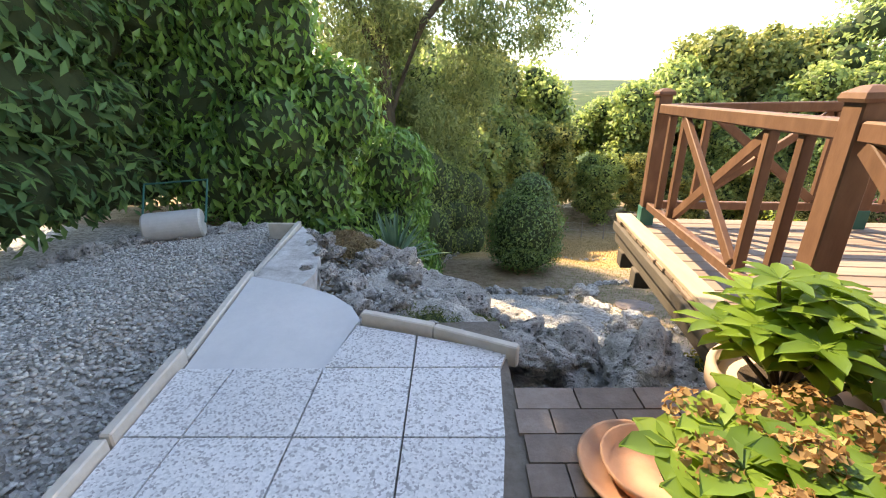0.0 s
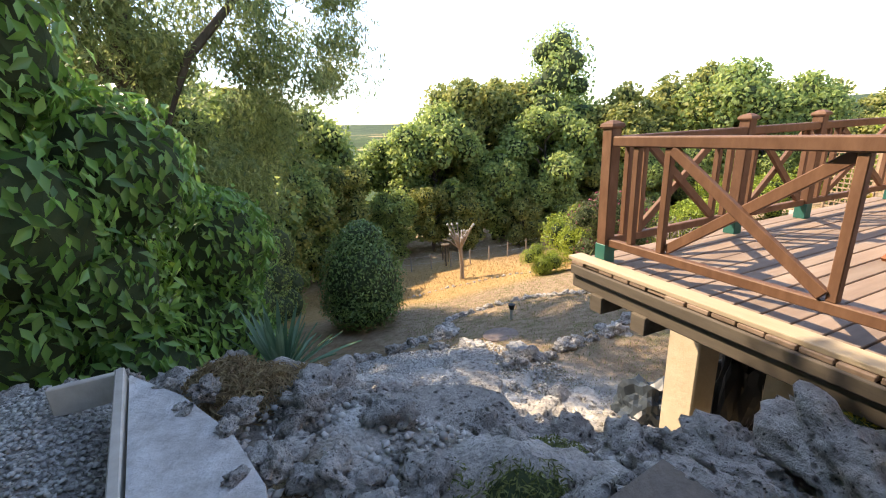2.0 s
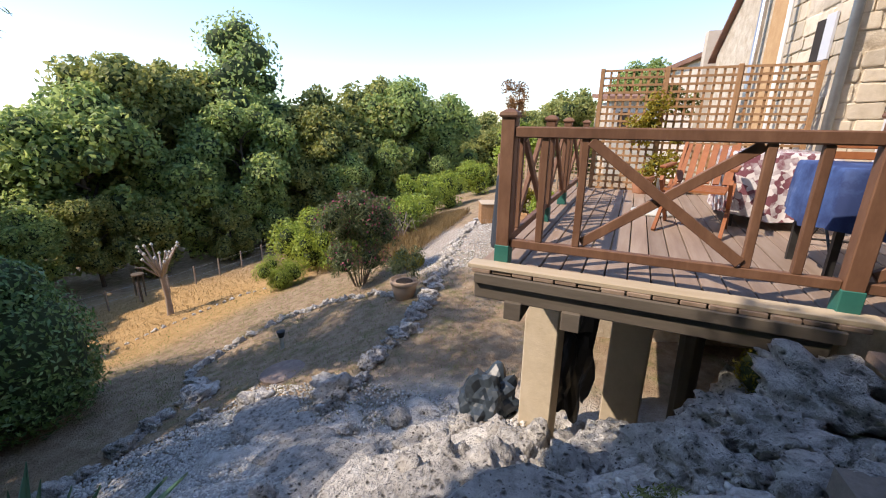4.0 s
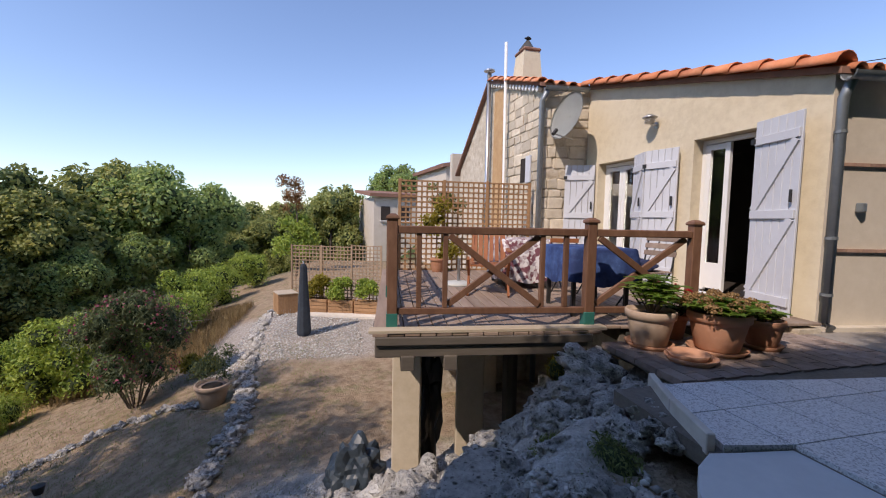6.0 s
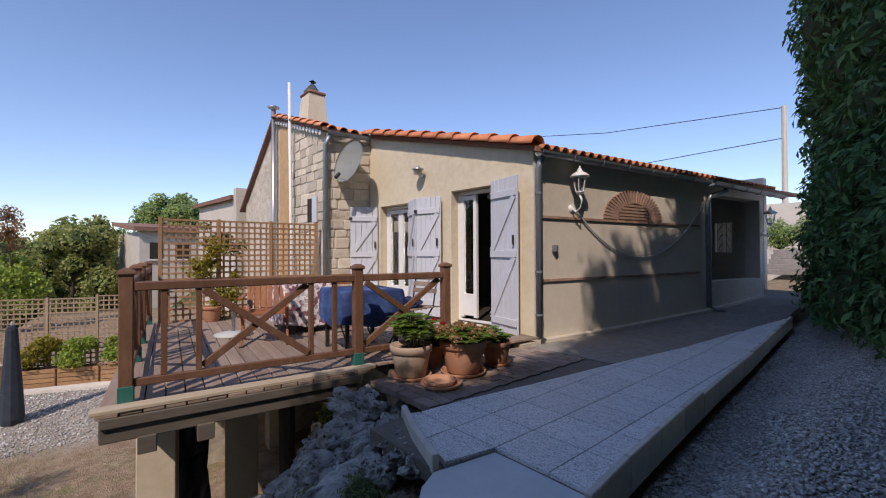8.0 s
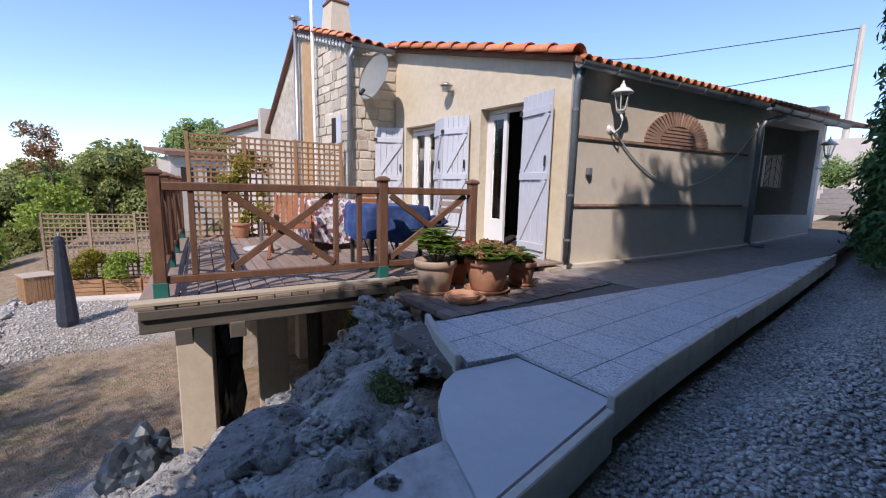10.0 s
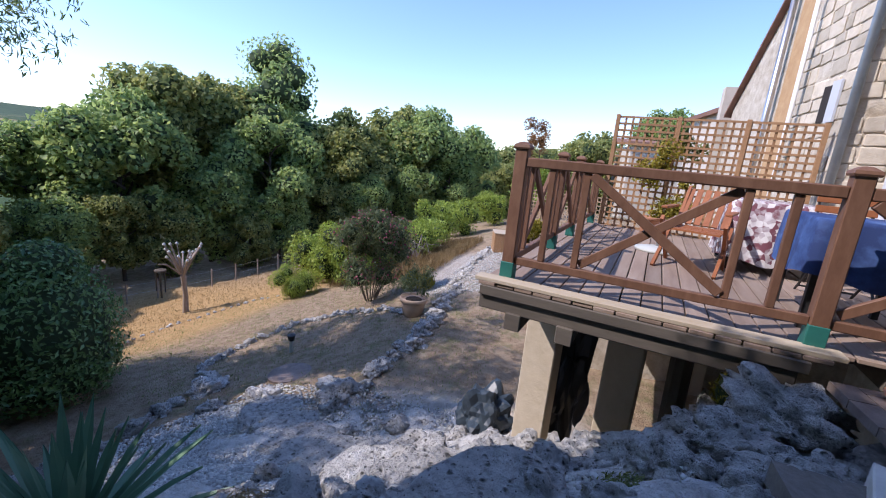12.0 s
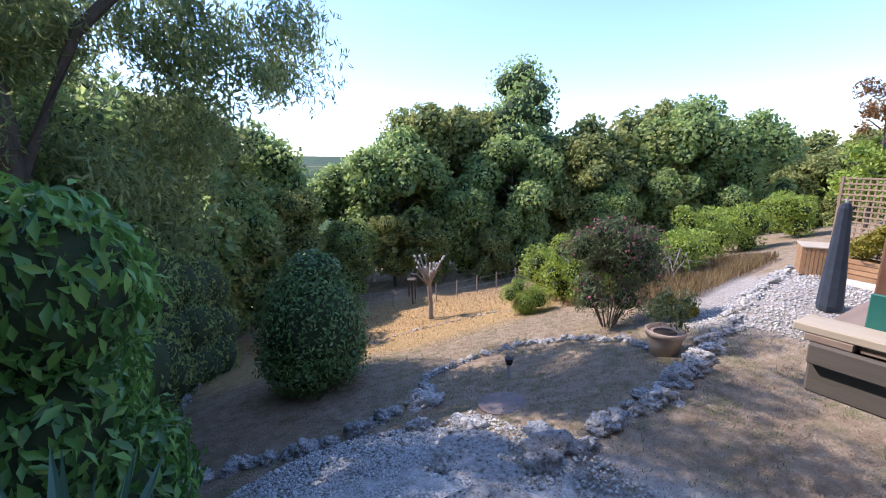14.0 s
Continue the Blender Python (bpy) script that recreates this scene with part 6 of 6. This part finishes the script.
def whorls(name, x, y, z, n, spread, height, leaf, w, material, label, seed):
    """A leafy pot shrub: stems, each with whorls of long leaves."""
    t_ = thing(name, None, label, "pot plant")
    q_ = random.Random(seed)
    pts, nr = [], []
    for k in range(n):
        a_ = k * 2.4
        r = spread * math.sqrt((k + 0.5) / n)
        top = Vector((x + r * math.cos(a_), y + r * math.sin(a_), z + height * (1.05 - 0.55 * r / spread) * q_.uniform(0.75, 1.1)))
        part("stem", tube(bmesh.new(), [(x + 0.2 * r * math.cos(a_), y + 0.2 * r * math.sin(a_), z), tuple(top)], [0.009, 0.005], 5), M_BARK, t_)
        for f in (0.55, 0.8, 1.0):
            c_ = Vector((x, y, z)).lerp(top, f)
            for j in range(7):
                b = j * 0.9 + k
                d_ = Vector((math.cos(b), math.sin(b), 0.45))
                b_ = bmesh.new()
                L = leaf * q_.uniform(0.7, 1.15)
                sdv = Vector((-math.sin(b), math.cos(b), 0))
                vs = [[c_, None]] 
                rows_ = []
                for g_, ww in ((0.05, 0.1), (0.35, 1.0), (0.7, 0.8), (1.0, 0.05)):
                    m_ = c_ + d_ * (L * g_) + Vector((0, 0, -0.35 * L * g_ * g_))
                    rows_.append([m_ - sdv * (w * ww / 2) + Vector((0, 0, 0.12 * w)), m_, m_ + sdv * (w * ww / 2) + Vector((0, 0, 0.12 * w))])
                pts.append(rows_)
    v = np.array([[tuple(p) for p in row_] for leaf_ in pts for row_ in leaf_]).reshape(-1, 3)
    i = np.arange(len(pts))[:, None] * 12
    f = np.concatenate([i + np.array([[r * 3 + c, r * 3 + c + 1, r * 3 + c + 4, r * 3 + c + 3]]) for r in range(3) for c in range(2)])
    ob = raw("foliage", v, f, material, t_, "stuff")
    ob.data.shade_smooth()
    return t_


TZ = 0.352
pot(1.16, 1.07, TZ, 0.215, 0.34, M_TERRAG, "large weathered terracotta pot with a leafy shrub")
whorls("rhododendron", 1.14, 1.07, TZ + 0.31, 11, 0.21, 0.38, 0.15, 0.05, L_HYDR, "young rhododendron with bright green leaf whorls", 3)
pot(0.91, 0.58, TZ, 0.245, 0.36, M_TERRA, "wide terracotta pot holding a hydrangea")
hy = whorls("hydrangea", 0.91, 0.58, TZ + 0.31, 24, 0.32, 0.17, 0.12, 0.08, L_HYDR, "green hydrangea with faded brown flower heads", 4)
for k in range(15):
    a_, r = k * 2.4, 0.33 * math.sqrt((k + 0.5) / 15)
    c_ = (0.91 + r * math.cos(a_), 0.58 + r * math.sin(a_), TZ + 0.31 + 0.20 * (1.05 - 0.5 * r / 0.33))
    p, d = shell([(*c_, 0.06, 0.06, 0.045)], 110, 200 + k, 0.3)
    leaves("flower_head", p, d, 0.022, 0.018, L_DRYF, hy, 0, 0.6, 220 + k)
pot(0.92, 0.06, TZ, 0.17, 0.27, M_TERRA, "smaller terracotta pot on a pale saucer")
whorls("geranium", 0.92, 0.06, TZ + 0.22, 8, 0.14, 0.20, 0.08, 0.06, L_HYDR, "small green pot plant beside the doorway", 6)
pot(1.36, 0.62, TZ, 0.13, 0.24, M_TERRA, "small terracotta pot with a red rose", False)
ro = whorls("rose", 1.36, 0.62, TZ + 0.2, 8, 0.15, 0.26, 0.06, 0.035, L_BOX, "small rose bush with deep red flowers", 8)
for k in range(6):
    a_ = k * 1.1
    p, d = shell([(1.36 + 0.12 * math.cos(a_), 0.62 + 0.12 * math.sin(a_), TZ + 0.42 + 0.03 * (k % 3), 0.032, 0.032, 0.028)], 60, 300 + k, 0.6)
    leaves("bloom", p, d, 0.035, 0.03, L_RED, ro, 0, 0.5, 320 + k)
for r, z in ((0.20, TZ + 0.0), (0.16, TZ + 0.02)):
    t_ = obj("saucer", lathe(bmesh.new(), [(r * 0.85, 0), (r, 0.045), (r * 0.94, 0.045), (r * 0.8, 0.014), (0.001, 0.014)], 30), M_TERRA, smooth=True)
    t_.matrix_basis = pose(0.745 + 0.03 * (r < 0.18), 1.02, z)
    tagged(t_, "empty terracotta saucer on the paving", "saucer", "spare saucers")

# ---------- furniture on the deck ----------
def cloth_table(x, y, w, d, rz, material, label, drop, spots=False):
    t_ = thing("garden_table", pose(x, y, DZ, 0, 0, rz), label, "table")
    for sx in (-1, 1):
        for sy in (-1, 1):
            part("leg", box(bmesh.new(), (sx * (w / 2 - 0.06), sy * (d / 2 - 0.06), 0.35), (0.04, 0.04, 0.70)), M_DARKM, t_)
    part("tabletop", box(bmesh.new(), (0, 0, 0.715), (w, d, 0.025)), M_TEAK, t_)
    c_ = thing("tablecloth", pose(x, y, DZ, 0, 0, rz), "cloth hanging in folds over the garden table" if not spots else "pale cloth with floral print over a table", "tablecloth")
    b_ = bmesh.new()
    n_ = 64
    rings_ = []
    for s_, z in ((0.0, 0.733), (1.0, 0.733), (1.03, 0.71), (1.08, 0.733 - drop * 0.6), (1.10, 0.733 - drop)):
        ring = []
        for k in range(n_):
            a_ = k * 2 * math.pi / n_
            m_ = max(abs(math.cos(a_)), abs(math.sin(a_)))
            f = 1 + (0.035 * math.sin(a_ * 13) + 0.02 * math.sin(a_ * 7)) * (0.733 - z) / drop
            ring.append(b_.verts.new((math.cos(a_) / m_ * w / 2 * s_ * f, math.sin(a_) / m_ * d / 2 * s_ * f, z - 0.03 * (s_ > 1.05) * math.cos(4 * a_))))
        rings_.append(ring)
    for r0, r1 in zip(rings_, rings_[1:]):
        for k in range(n_):
            b_.faces.new((r0[k], r0[(k + 1) % n_], r1[(k + 1) % n_], r1[k]))
    part("cloth", b_, material, c_, smooth=True)
    return t_


M_FLORAL = mat("floral_cloth", [(0.38, (0.20, 0.08, 0.10)), (0.46, (0.42, 0.36, 0.38)), (0.62, (0.72, 0.70, 0.70))], 12, 0.35, 0.1, coarse=0.1, vor=22)
cloth_table(2.22, 1.05, 0.80, 0.72, -7, M_BLUE, "garden table under a blue cloth", 0.38)
cloth_table(4.1, 1.0, 0.95, 0.78, -7, M_FLORAL, "garden table under a shiny floral cloth", 0.62, True)


def folding_chair(x, y, rz, material, label, tilt=0.0):
    t_ = thing("folding_chair", pose(x, y, DZ, 0, 0, rz), label, "chair", "garden chairs")
    for s_ in (-0.2, 0.2):
        part("leg", tube(bmesh.new(), [(-0.22, s_, 0.0), (0.2, s_, 0.45)], 0.011, 6), M_DARKM, t_, "black metal leg")
        part("leg", tube(bmesh.new(), [(0.24, s_ * 0.93, 0.0), (-0.2, s_ * 0.93, 0.47), (-0.28, s_ * 0.93, 0.86)], 0.011, 6), M_DARKM, t_, "black metal leg")
    part("stretcher", tube(bmesh.new(), [(-0.18, -0.2, 0.05), (-0.18, 0.2, 0.05)], 0.009, 6), M_DARKM, t_)
    for k in range(6):
        part("seat_slat", box(bmesh.new(), (-0.17 + k * 0.072, 0, 0.46), (0.055, 0.42, 0.016), bevel=0.003), material, t_)
    for k in range(3):
        part("back_slat", box(bmesh.new(), (-0.235 - k * 0.016, 0, 0.66 + k * 0.085), (0.016, 0.42, 0.06), 0, 0, -10, bevel=0.003), material, t_)
    return t_


folding_chair(2.05, 0.40, 100, M_BOARD, "folding slatted chair with black metal legs")
folding_chair(2.95, 0.78, 175, M_TEAK, "folding teak slatted chair with black metal legs")
rc = thing("reclining_chair", pose(3.45, 1.78, DZ, 0, 0, 160), "orange teak reclining garden chair", "chair")
for s_ in (-0.27, 0.27):
    part("leg", bar(bmesh.new(), (-0.25, s_, 0.0), (0.32, s_, 0.50), 0.03, 0.05), M_TEAK, rc)
    part("leg", bar(bmesh.new(), (0.35, s_, 0.0), (-0.25, s_, 0.42), 0.03, 0.05), M_TEAK, rc)
    part("armrest", box(bmesh.new(), (0.05, s_, 0.60), (0.55, 0.06, 0.025), bevel=0.006), M_TEAK, rc)
    part("back_post", bar(bmesh.new(), (-0.18, s_ * 0.85, 0.38), (-0.56, s_ * 0.85, 0.80), 0.03, 0.045), M_TEAK, rc)
for k in range(7):
    part("seat_slat", box(bmesh.new(), (-0.15 + k * 0.075, 0, 0.40), (0.055, 0.48, 0.018)), M_TEAK, rc)
for k in range(6):
    part("back_slat", bar(bmesh.new(), (-0.19, -0.2 + k * 0.08, 0.42), (-0.55, -0.2 + k * 0.08, 0.78), 0.055, 0.016), M_TEAK, rc)
pb = thing("parasol_base", pose(4.15, 2.0, DZ), "round grey parasol base with a short tube", "parasol base")
part("plate", lathe(bmesh.new(), [(0.25, 0), (0.25, 0.03), (0.1, 0.06), (0.001, 0.065)], 26), M_DISH, pb, smooth=True)
part("tube", tube(bmesh.new(), [(0, 0, 0.05), (0, 0, 0.4)], 0.025, 10), M_STEEL, pb)
t_ = pot(5.75, 1.95, DZ, 0.16, 0.26, M_TERRA, "terracotta pot with a yellowing climber at the screen", False)
shrub("climbing_plant", lumps((5.85, 1.85, 1.25), (0.12, 0.35, 0.75), 12, 0.16, 401), 1800, 0.06, 0.035, L_YELF, "yellow-green climber growing up the lattice", "climber", 402, 0.8, 0.3, 0.9, 0.2)
shrub("climbing_plant", lumps((6.22, 1.6, 1.9), (0.08, 0.5, 0.3), 10, 0.14, 403), 1100, 0.06, 0.035, L_THYME, "sparse olive climber across the lattice top", "climber", 404, 0.9, 0.3, 0.9, 0.2)

# ---------- below the deck ----------
def crumple(name, c, r, material, label, cat, seed):
    b_ = bmesh.new()
    bmesh.ops.create_icosphere(b_, subdivisions=4, radius=1)
    for v in b_.verts:
        p = v.co.copy()
        q2 = noise.voronoi(p * 1.5 + Vector((seed, 0, 0)))[0]
        k = 0.75 + 0.5 * (q2[1] - q2[0]) + 0.25 * noise.noise(p * 2.0 + Vector((seed, 2, 1)))
        v.co = Vector((p.x * r[0] * k, p.y * r[1] * k, max(p.z, -0.55) * r[2] * k))
    ob = obj(name, b_, material)
    ob.matrix_basis = pose(*c)
    return tagged(ob, label, cat)


crumple("tarpaulin", (2.95, 3.62, -1.66), (0.40, 0.38, 0.46), M_TARP, "crumpled slate-blue tarpaulin beside the pillar", "tarpaulin", 1)
crumple("plastic_sheet", (3.0, 2.8, -1.0), (0.28, 0.30, 0.95), M_BLACKP, "heap of black plastic between the pillars", "plastic sheet", 2)
crumple("navy_throw", (2.06, 0.46, 0.98), (0.22, 0.20, 0.09), M_NAVY, "navy cloth heaped on the folding chair seat", "throw", 5)
crumple("paper_sack", (2.88, 2.78, -0.05), (0.10, 0.12, 0.16), M_ROLLER, "torn pale sack on the black plastic", "sack", 3)

# ---------- garden things ----------
rl = thing("garden_roller", pose(-2.66, 3.96, gz(-2.66, 3.96) + 0.15, 0, 0, 22), "pale cast garden roller lying by the hedge", "roller")
part("drum", lathe(bmesh.new(), [(0.02, -0.26), (0.13, -0.26), (0.145, -0.24), (0.145, 0.24), (0.13, 0.26), (0.02, 0.26)], 30), M_ROLLER, rl, smooth=False, m=pose(0, 0, 0, 0, 90, 0))
part("handle", tube(bmesh.new(), [(-0.28, 0, 0), (-0.3, 0.5, 0.35), (0.3, 0.5, 0.35), (0.28, 0, 0)], 0.012, 6), M_SHOE, rl, "green tube handle")
lz = gz(4.4, 7.65)
gl = thing("garden_light", pose(4.4, 7.65, lz), "small black bollard light in the bed", "garden light")
part("stake", tube(bmesh.new(), [(0, 0, -0.05), (0, 0, 0.26)], 0.035, 10), M_DISH, gl)
part("hood", lathe(bmesh.new(), [(0.05, 0.24), (0.07, 0.32), (0.075, 0.35), (0.001, 0.37)], 14), M_DARKM, gl)
pz = gz(6.4, 6.1)
pot(6.4, 6.1, pz, 0.30, 0.42, M_TERRAG, "large pale urn with a straggly shrub", False)
shrub("straggly_shrub", lumps((6.4, 6.1, pz + 0.75), (0.35, 0.35, 0.3), 10, 0.16, 410), 1500, 0.06, 0.02, L_OLEA, "straggly grey-green shrub in the urn", "pot plant", 411, 0.9, -0.5, 0.9, 0.15)
bm = lathe(bmesh.new(), [(0.34, 0), (0.34, 0.04), (0.30, 0.05), (0.001, 0.05)], 26)
o = obj("stone_cover", bm, M_PAVER)
o.matrix_basis = pose(3.55, 6.95, gz(3.55, 6.95) - 0.01, -8, 0, 0)
tagged(o, "flat round stone cover set in the bed", "cover")
# pollarded little tree and its wind chime
sx, sy = 7.4, 14.3
sz = gz(sx, sy)
tr = thing("pollarded_tree", pose(sx, sy, sz), "small pollarded tree with pale bare branches", "tree")
part("trunk", tube(bmesh.new(), [(0, 0, -0.1), (0.02, 0, 0.6), (-0.03, 0, 1.25)], [0.10, 0.075, 0.08], 10), M_BARKP, tr)
q_ = random.Random(9)
for k in range(16):
    a_ = k * 2.4
    r = 0.25 + 0.45 * q_.random()
    e_ = Vector((r * math.cos(a_), r * math.sin(a_), 1.75 + 0.55 * q_.random()))
    br = part("branch", tube(bmesh.new(), [(-0.03, 0, 1.2), tuple(Vector((-0.03, 0, 1.2)).lerp(e_, 0.5) + Vector((0, 0, 0.05))), tuple(e_)], [0.04, 0.03, 0.02], 6), M_BARKP, tr)
    part("knuckle", lathe(bmesh.new(), [(0.02, -0.04), (0.05, 0), (0.02, 0.05)], 8), M_ROLLER, br, m=pose(*e_))
part("side_branch", tube(bmesh.new(), [(0, 0, 1.2), (-0.35, 0.25, 1.6), (-0.55, 0.3, 1.65)], [0.035, 0.025, 0.015], 6), M_BARKP, tr)
wc = thing("wind_chime", pose(sx - 0.52, sy + 0.3, sz + 1.18), "dark tubular wind chime hanging from the tree", "wind chime")
part("disc", lathe(bmesh.new(), [(0.16, 0.25), (0.16, 0.29), (0.001, 0.30)], 16), M_BARK, wc)
part("cord", tube(bmesh.new(), [(0, 0, 0.29), (0, 0, 0.48)], 0.006, 4), M_DARKM, wc)
for k in range(6):
    part("tube", tube(bmesh.new(), [(0.13 * math.cos(k), 0.13 * math.sin(k), 0.25), (0.13 * math.cos(k), 0.13 * math.sin(k), -0.25 - 0.03 * k)], 0.02, 6), M_DARKM, wc)
part("clapper", tube(bmesh.new(), [(0, 0, 0.25), (0, 0, -0.6)], [0.006, 0.03], 6), M_DARKM, wc)
# field fence
ff = thing("field_fence", None, "low post and wire fence across the dry field", "fence")
prev = None
for k in range(17):
    x, y = 5.5 + k * 0.95, 19.6 - k * 0.33
    z = gz(x, y)
    part("post", tube(bmesh.new(), [(x, y, z - 0.2), (x, y, z + 0.8)], 0.03, 6), M_BARKP, ff)
    if prev:
        for h in (0.35, 0.7):
            part("wire", tube(bmesh.new(), [(prev[0], prev[1], prev[2] + h), (x, y, z + h)], 0.004, 4), M_DISH, ff)
    prev = (x, y, z)
# closed parasol, crate and planters by the far fence
cp = thing("closed_parasol", pose(9.45, 4.7, gz(9.45, 4.7), 0, -3, 0), "closed dark canvas parasol standing on gravel", "parasol")
part("canopy", lathe(bmesh.new(), [(0.17, 0.02), (0.19, 0.12), (0.16, 0.7), (0.12, 1.3), (0.09, 1.85), (0.06, 1.92), (0.001, 1.95)], 10), M_CANVAS, cp)
part("pole", tube(bmesh.new(), [(0, 0, -0.02), (0, 0, 2.0)], 0.02, 8), M_DISH, cp)
cr = thing("wooden_crate", pose(11.9, 5.45, gz(11.9, 5.45) + 0.02, 0, 0, 20) @ Matrix.Scale(0.72, 4), "orange slatted wooden crate by the path", "crate")
for sx_, sy_, w_, d_ in ((0, -0.4, 0.95, 0.03), (0, 0.4, 0.95, 0.03), (-0.47, 0, 0.03, 0.78), (0.47, 0, 0.03, 0.78)):
    n_ = 8
    for k in range(n_):
        px = sx_ + (w_ * ((k + 0.5) / n_ - 0.5) if w_ > d_ else 0)
        py = sy_ + (d_ * ((k + 0.5) / n_ - 0.5) if d_ > w_ else 0)
        part("slat", box(bmesh.new(), (px, py, 0.42), (0.1 if w_ > d_ else 0.025, 0.025 if w_ > d_ else 0.085, 0.84)), M_LATT, cr)
part("lid", box(bmesh.new(), (0, 0, 0.86), (1.02, 0.86, 0.04), bevel=0.006), M_PALEB, cr)
for k, (x, y) in enumerate(((11.75, 4.5), (11.4, 3.7), (11.05, 2.9))):
    z = gz(x, y)
    pl = thing("planter_trough", pose(x, y, z, 0, 0, -110), "brown slatted planter trough before the lattice fence", "planter", "fence planters")
    for s_ in (-0.16, 0.16):
        for j in range(4):
            part("slat", box(bmesh.new(), (0, s_, 0.07 + j * 0.11), (0.8, 0.02, 0.095)), M_LATT, pl)
    for s_ in (-0.4, 0.4):
        part("end_board", box(bmesh.new(), (s_, 0, 0.22), (0.02, 0.30, 0.42)), M_LATT, pl)
    part("soil", box(bmesh.new(), (0, 0, 0.38), (0.76, 0.28, 0.03)), M_SOIL, pl)
    shrub("trough_plant", lumps((x, y, z + 0.75), (0.3, 0.4, 0.3), 10, 0.2, 420 + k), 1800, 0.09, 0.05, L_LIME if k else L_YELF, "yellow-green leafy plant in a trough", "pot plant", 430 + k, 0.8, 0.2, 0.9, 0.2, group="trough plants")
bm = bmesh.new()
prism(bm, [(10.8, 2.4), (11.1, 3.5), (11.5, 4.9), (11.2, 4.9), (10.7, 3.6), (10.4, 2.4)], lambda x, y: gz(x, y) + 0.06, 0.2)
tagged(obj("stone_kerb", bm, M_KERB), "pale curved stone kerb below the planters", "kerb", kind="structure")
# heap of cut branches
hp = thing("brush_heap", None, "heap of bleached cut branches on the bank", "brush heap")
for k in range(34):
    a_ = q_.uniform(0, 6.28)
    x, y = 12.3 + 1.3 * q_.random(), 8.9 + 1.0 * q_.random()
    z = gz(x, y)
    L = q_.uniform(0.5, 1.1)
    part("branch", tube(bmesh.new(), [(x, y, z - 0.02), (x + 0.4 * L * math.cos(a_), y + 0.4 * L * math.sin(a_), z + 0.75 + 0.4 * q_.random()), (x + L * 1.1 * math.cos(a_), y + L * 1.1 * math.sin(a_), z + 0.5 + 0.3 * q_.random())], [0.02, 0.014, 0.004], 5), M_BARKP, hp)

# ---------- neighbours and wires ----------
nb = thing("neighbour_house", pose(34, -1.4, -0.3, 0, 0, 6), "distant stone house with a brown tiled roof", "house")
part("wall", box(bmesh.new(), (4, 0, 0.1), (8, 4.6, 7.0)), M_FLAT, nb)
part("roof", bar(bmesh.new(), (-0.4, 0, 3.75), (8.3, 0, 4.5), 5.4, 0.3), M_ROOFJ, nb)
for y_ in (1.3, -0.4):
    # window openings as near-black boxes, the dark inside painted on
    w_ = part("window", box(bmesh.new(), (-0.02, y_, 2.2), (0.06, 0.8, 1.2)), M_DARK, nb)
    part("sill", box(bmesh.new(), (-0.08, y_, 1.55), (0.16, 1.0, 0.10)), M_WHITE, w_)
n2 = thing("neighbour_house", pose(26, -5.4, 0, 0, 0, 6), "distant white rendered house with tiled verge", "house")
part("wall", box(bmesh.new(), (0, 0, 1.4), (6, 6.4, 7.0)), M_FLAT, n2)
part("roof", bar(bmesh.new(), (0, 3.5, 4.75), (0, -3.5, 6.0), 6.6, 0.22), M_ROOFJ, n2)
up = thing("utility_pole", pose(2.4, -24, 0), "tall concrete utility pole with overhead wires", "utility pole")
part("pole", tube(bmesh.new(), [(0, 0, 0.5), (0, 0, 9.3)], [0.16, 0.11], 8), M_FLAT, up)
for a_, b_z in (((0, 0, 9.2), 11.0), ((0, 0, 7.6), 7.6)):
    part("wire", tube(bmesh.new(), [a_, (9, 1.5, (a_[2] + b_z) / 2 - 0.5), (20, 4, b_z)], 0.022, 4), M_DARKM, up)
shrub("flowering_bush", lumps((0.8, -16.4, 2.3), (1.1, 0.6, 0.5), 12, 0.4, 440), 3000, 0.10, 0.05, L_OAKD, "leafy bush at the top of the steps", "bush", 441, 0.5, 0.2, 0.9, 0.5)

# ---------- limestone blocks of the old walls ----------
bg = random.Random(77)
BLOCKS = []
for k in range(5):
    b_ = bmesh.new()
    bmesh.ops.create_cube(b_, size=1)
    for v in b_.verts:
        v.co += Vector((bg.uniform(-0.09, 0.09), bg.uniform(-0.05, 0.05), bg.uniform(-0.10, 0.10)))
    bmesh.ops.bevel(b_, geom=b_.edges[:], offset=0.07, segments=1, affect="EDGES")
    me = bpy.data.meshes.new("stone")
    b_.to_mesh(me)
    b_.free()
    me.materials.append(M_BLOCK)
    BLOCKS.append(me)


def course(parent, a, b, z0, ztop, front):
    """Rough courses of blocks set a little proud of a wall's face between a and b on plan."""
    d = (b - a).normalized()
    L = (b - a).length
    ang = math.degrees(math.atan2(d.y, d.x))
    z = z0
    while z < ztop(0.5 * (a.x + b.x)) + 0.8:
        h = bg.uniform(0.15, 0.25)
        u = bg.uniform(0.0, 0.1)
        while u < L - 0.1:
            w = min(bg.uniform(0.16, 0.42), L - u)
            p = a + d * (u + w / 2)
            if z + h < ztop(p.x) - 0.05 and bg.random() < 0.86:
                o = new("stone", BLOCKS[bg.randrange(5)])
                o.parent = parent
                o.matrix_basis = pose(p.x + front.x * 0.004, p.y + front.y * 0.004, z + h / 2, 0, 0, ang) @ Matrix.Diagonal((w - 0.025, bg.uniform(0.02, 0.05), h - 0.025, 1))
            u += w
        z += h


course(bpy.data.objects["wall_stone_return"], B, C, 0.5, lambda x: 4.05, Vector((-0.98, 0.18)))
course(bpy.data.objects["wall_stone_gable"], C + Vector((0.05, 0.0)), C.lerp(D, 0.36), 1.6, lambda x: float(old_z(x)), Vector((-0.03, 1.0)))
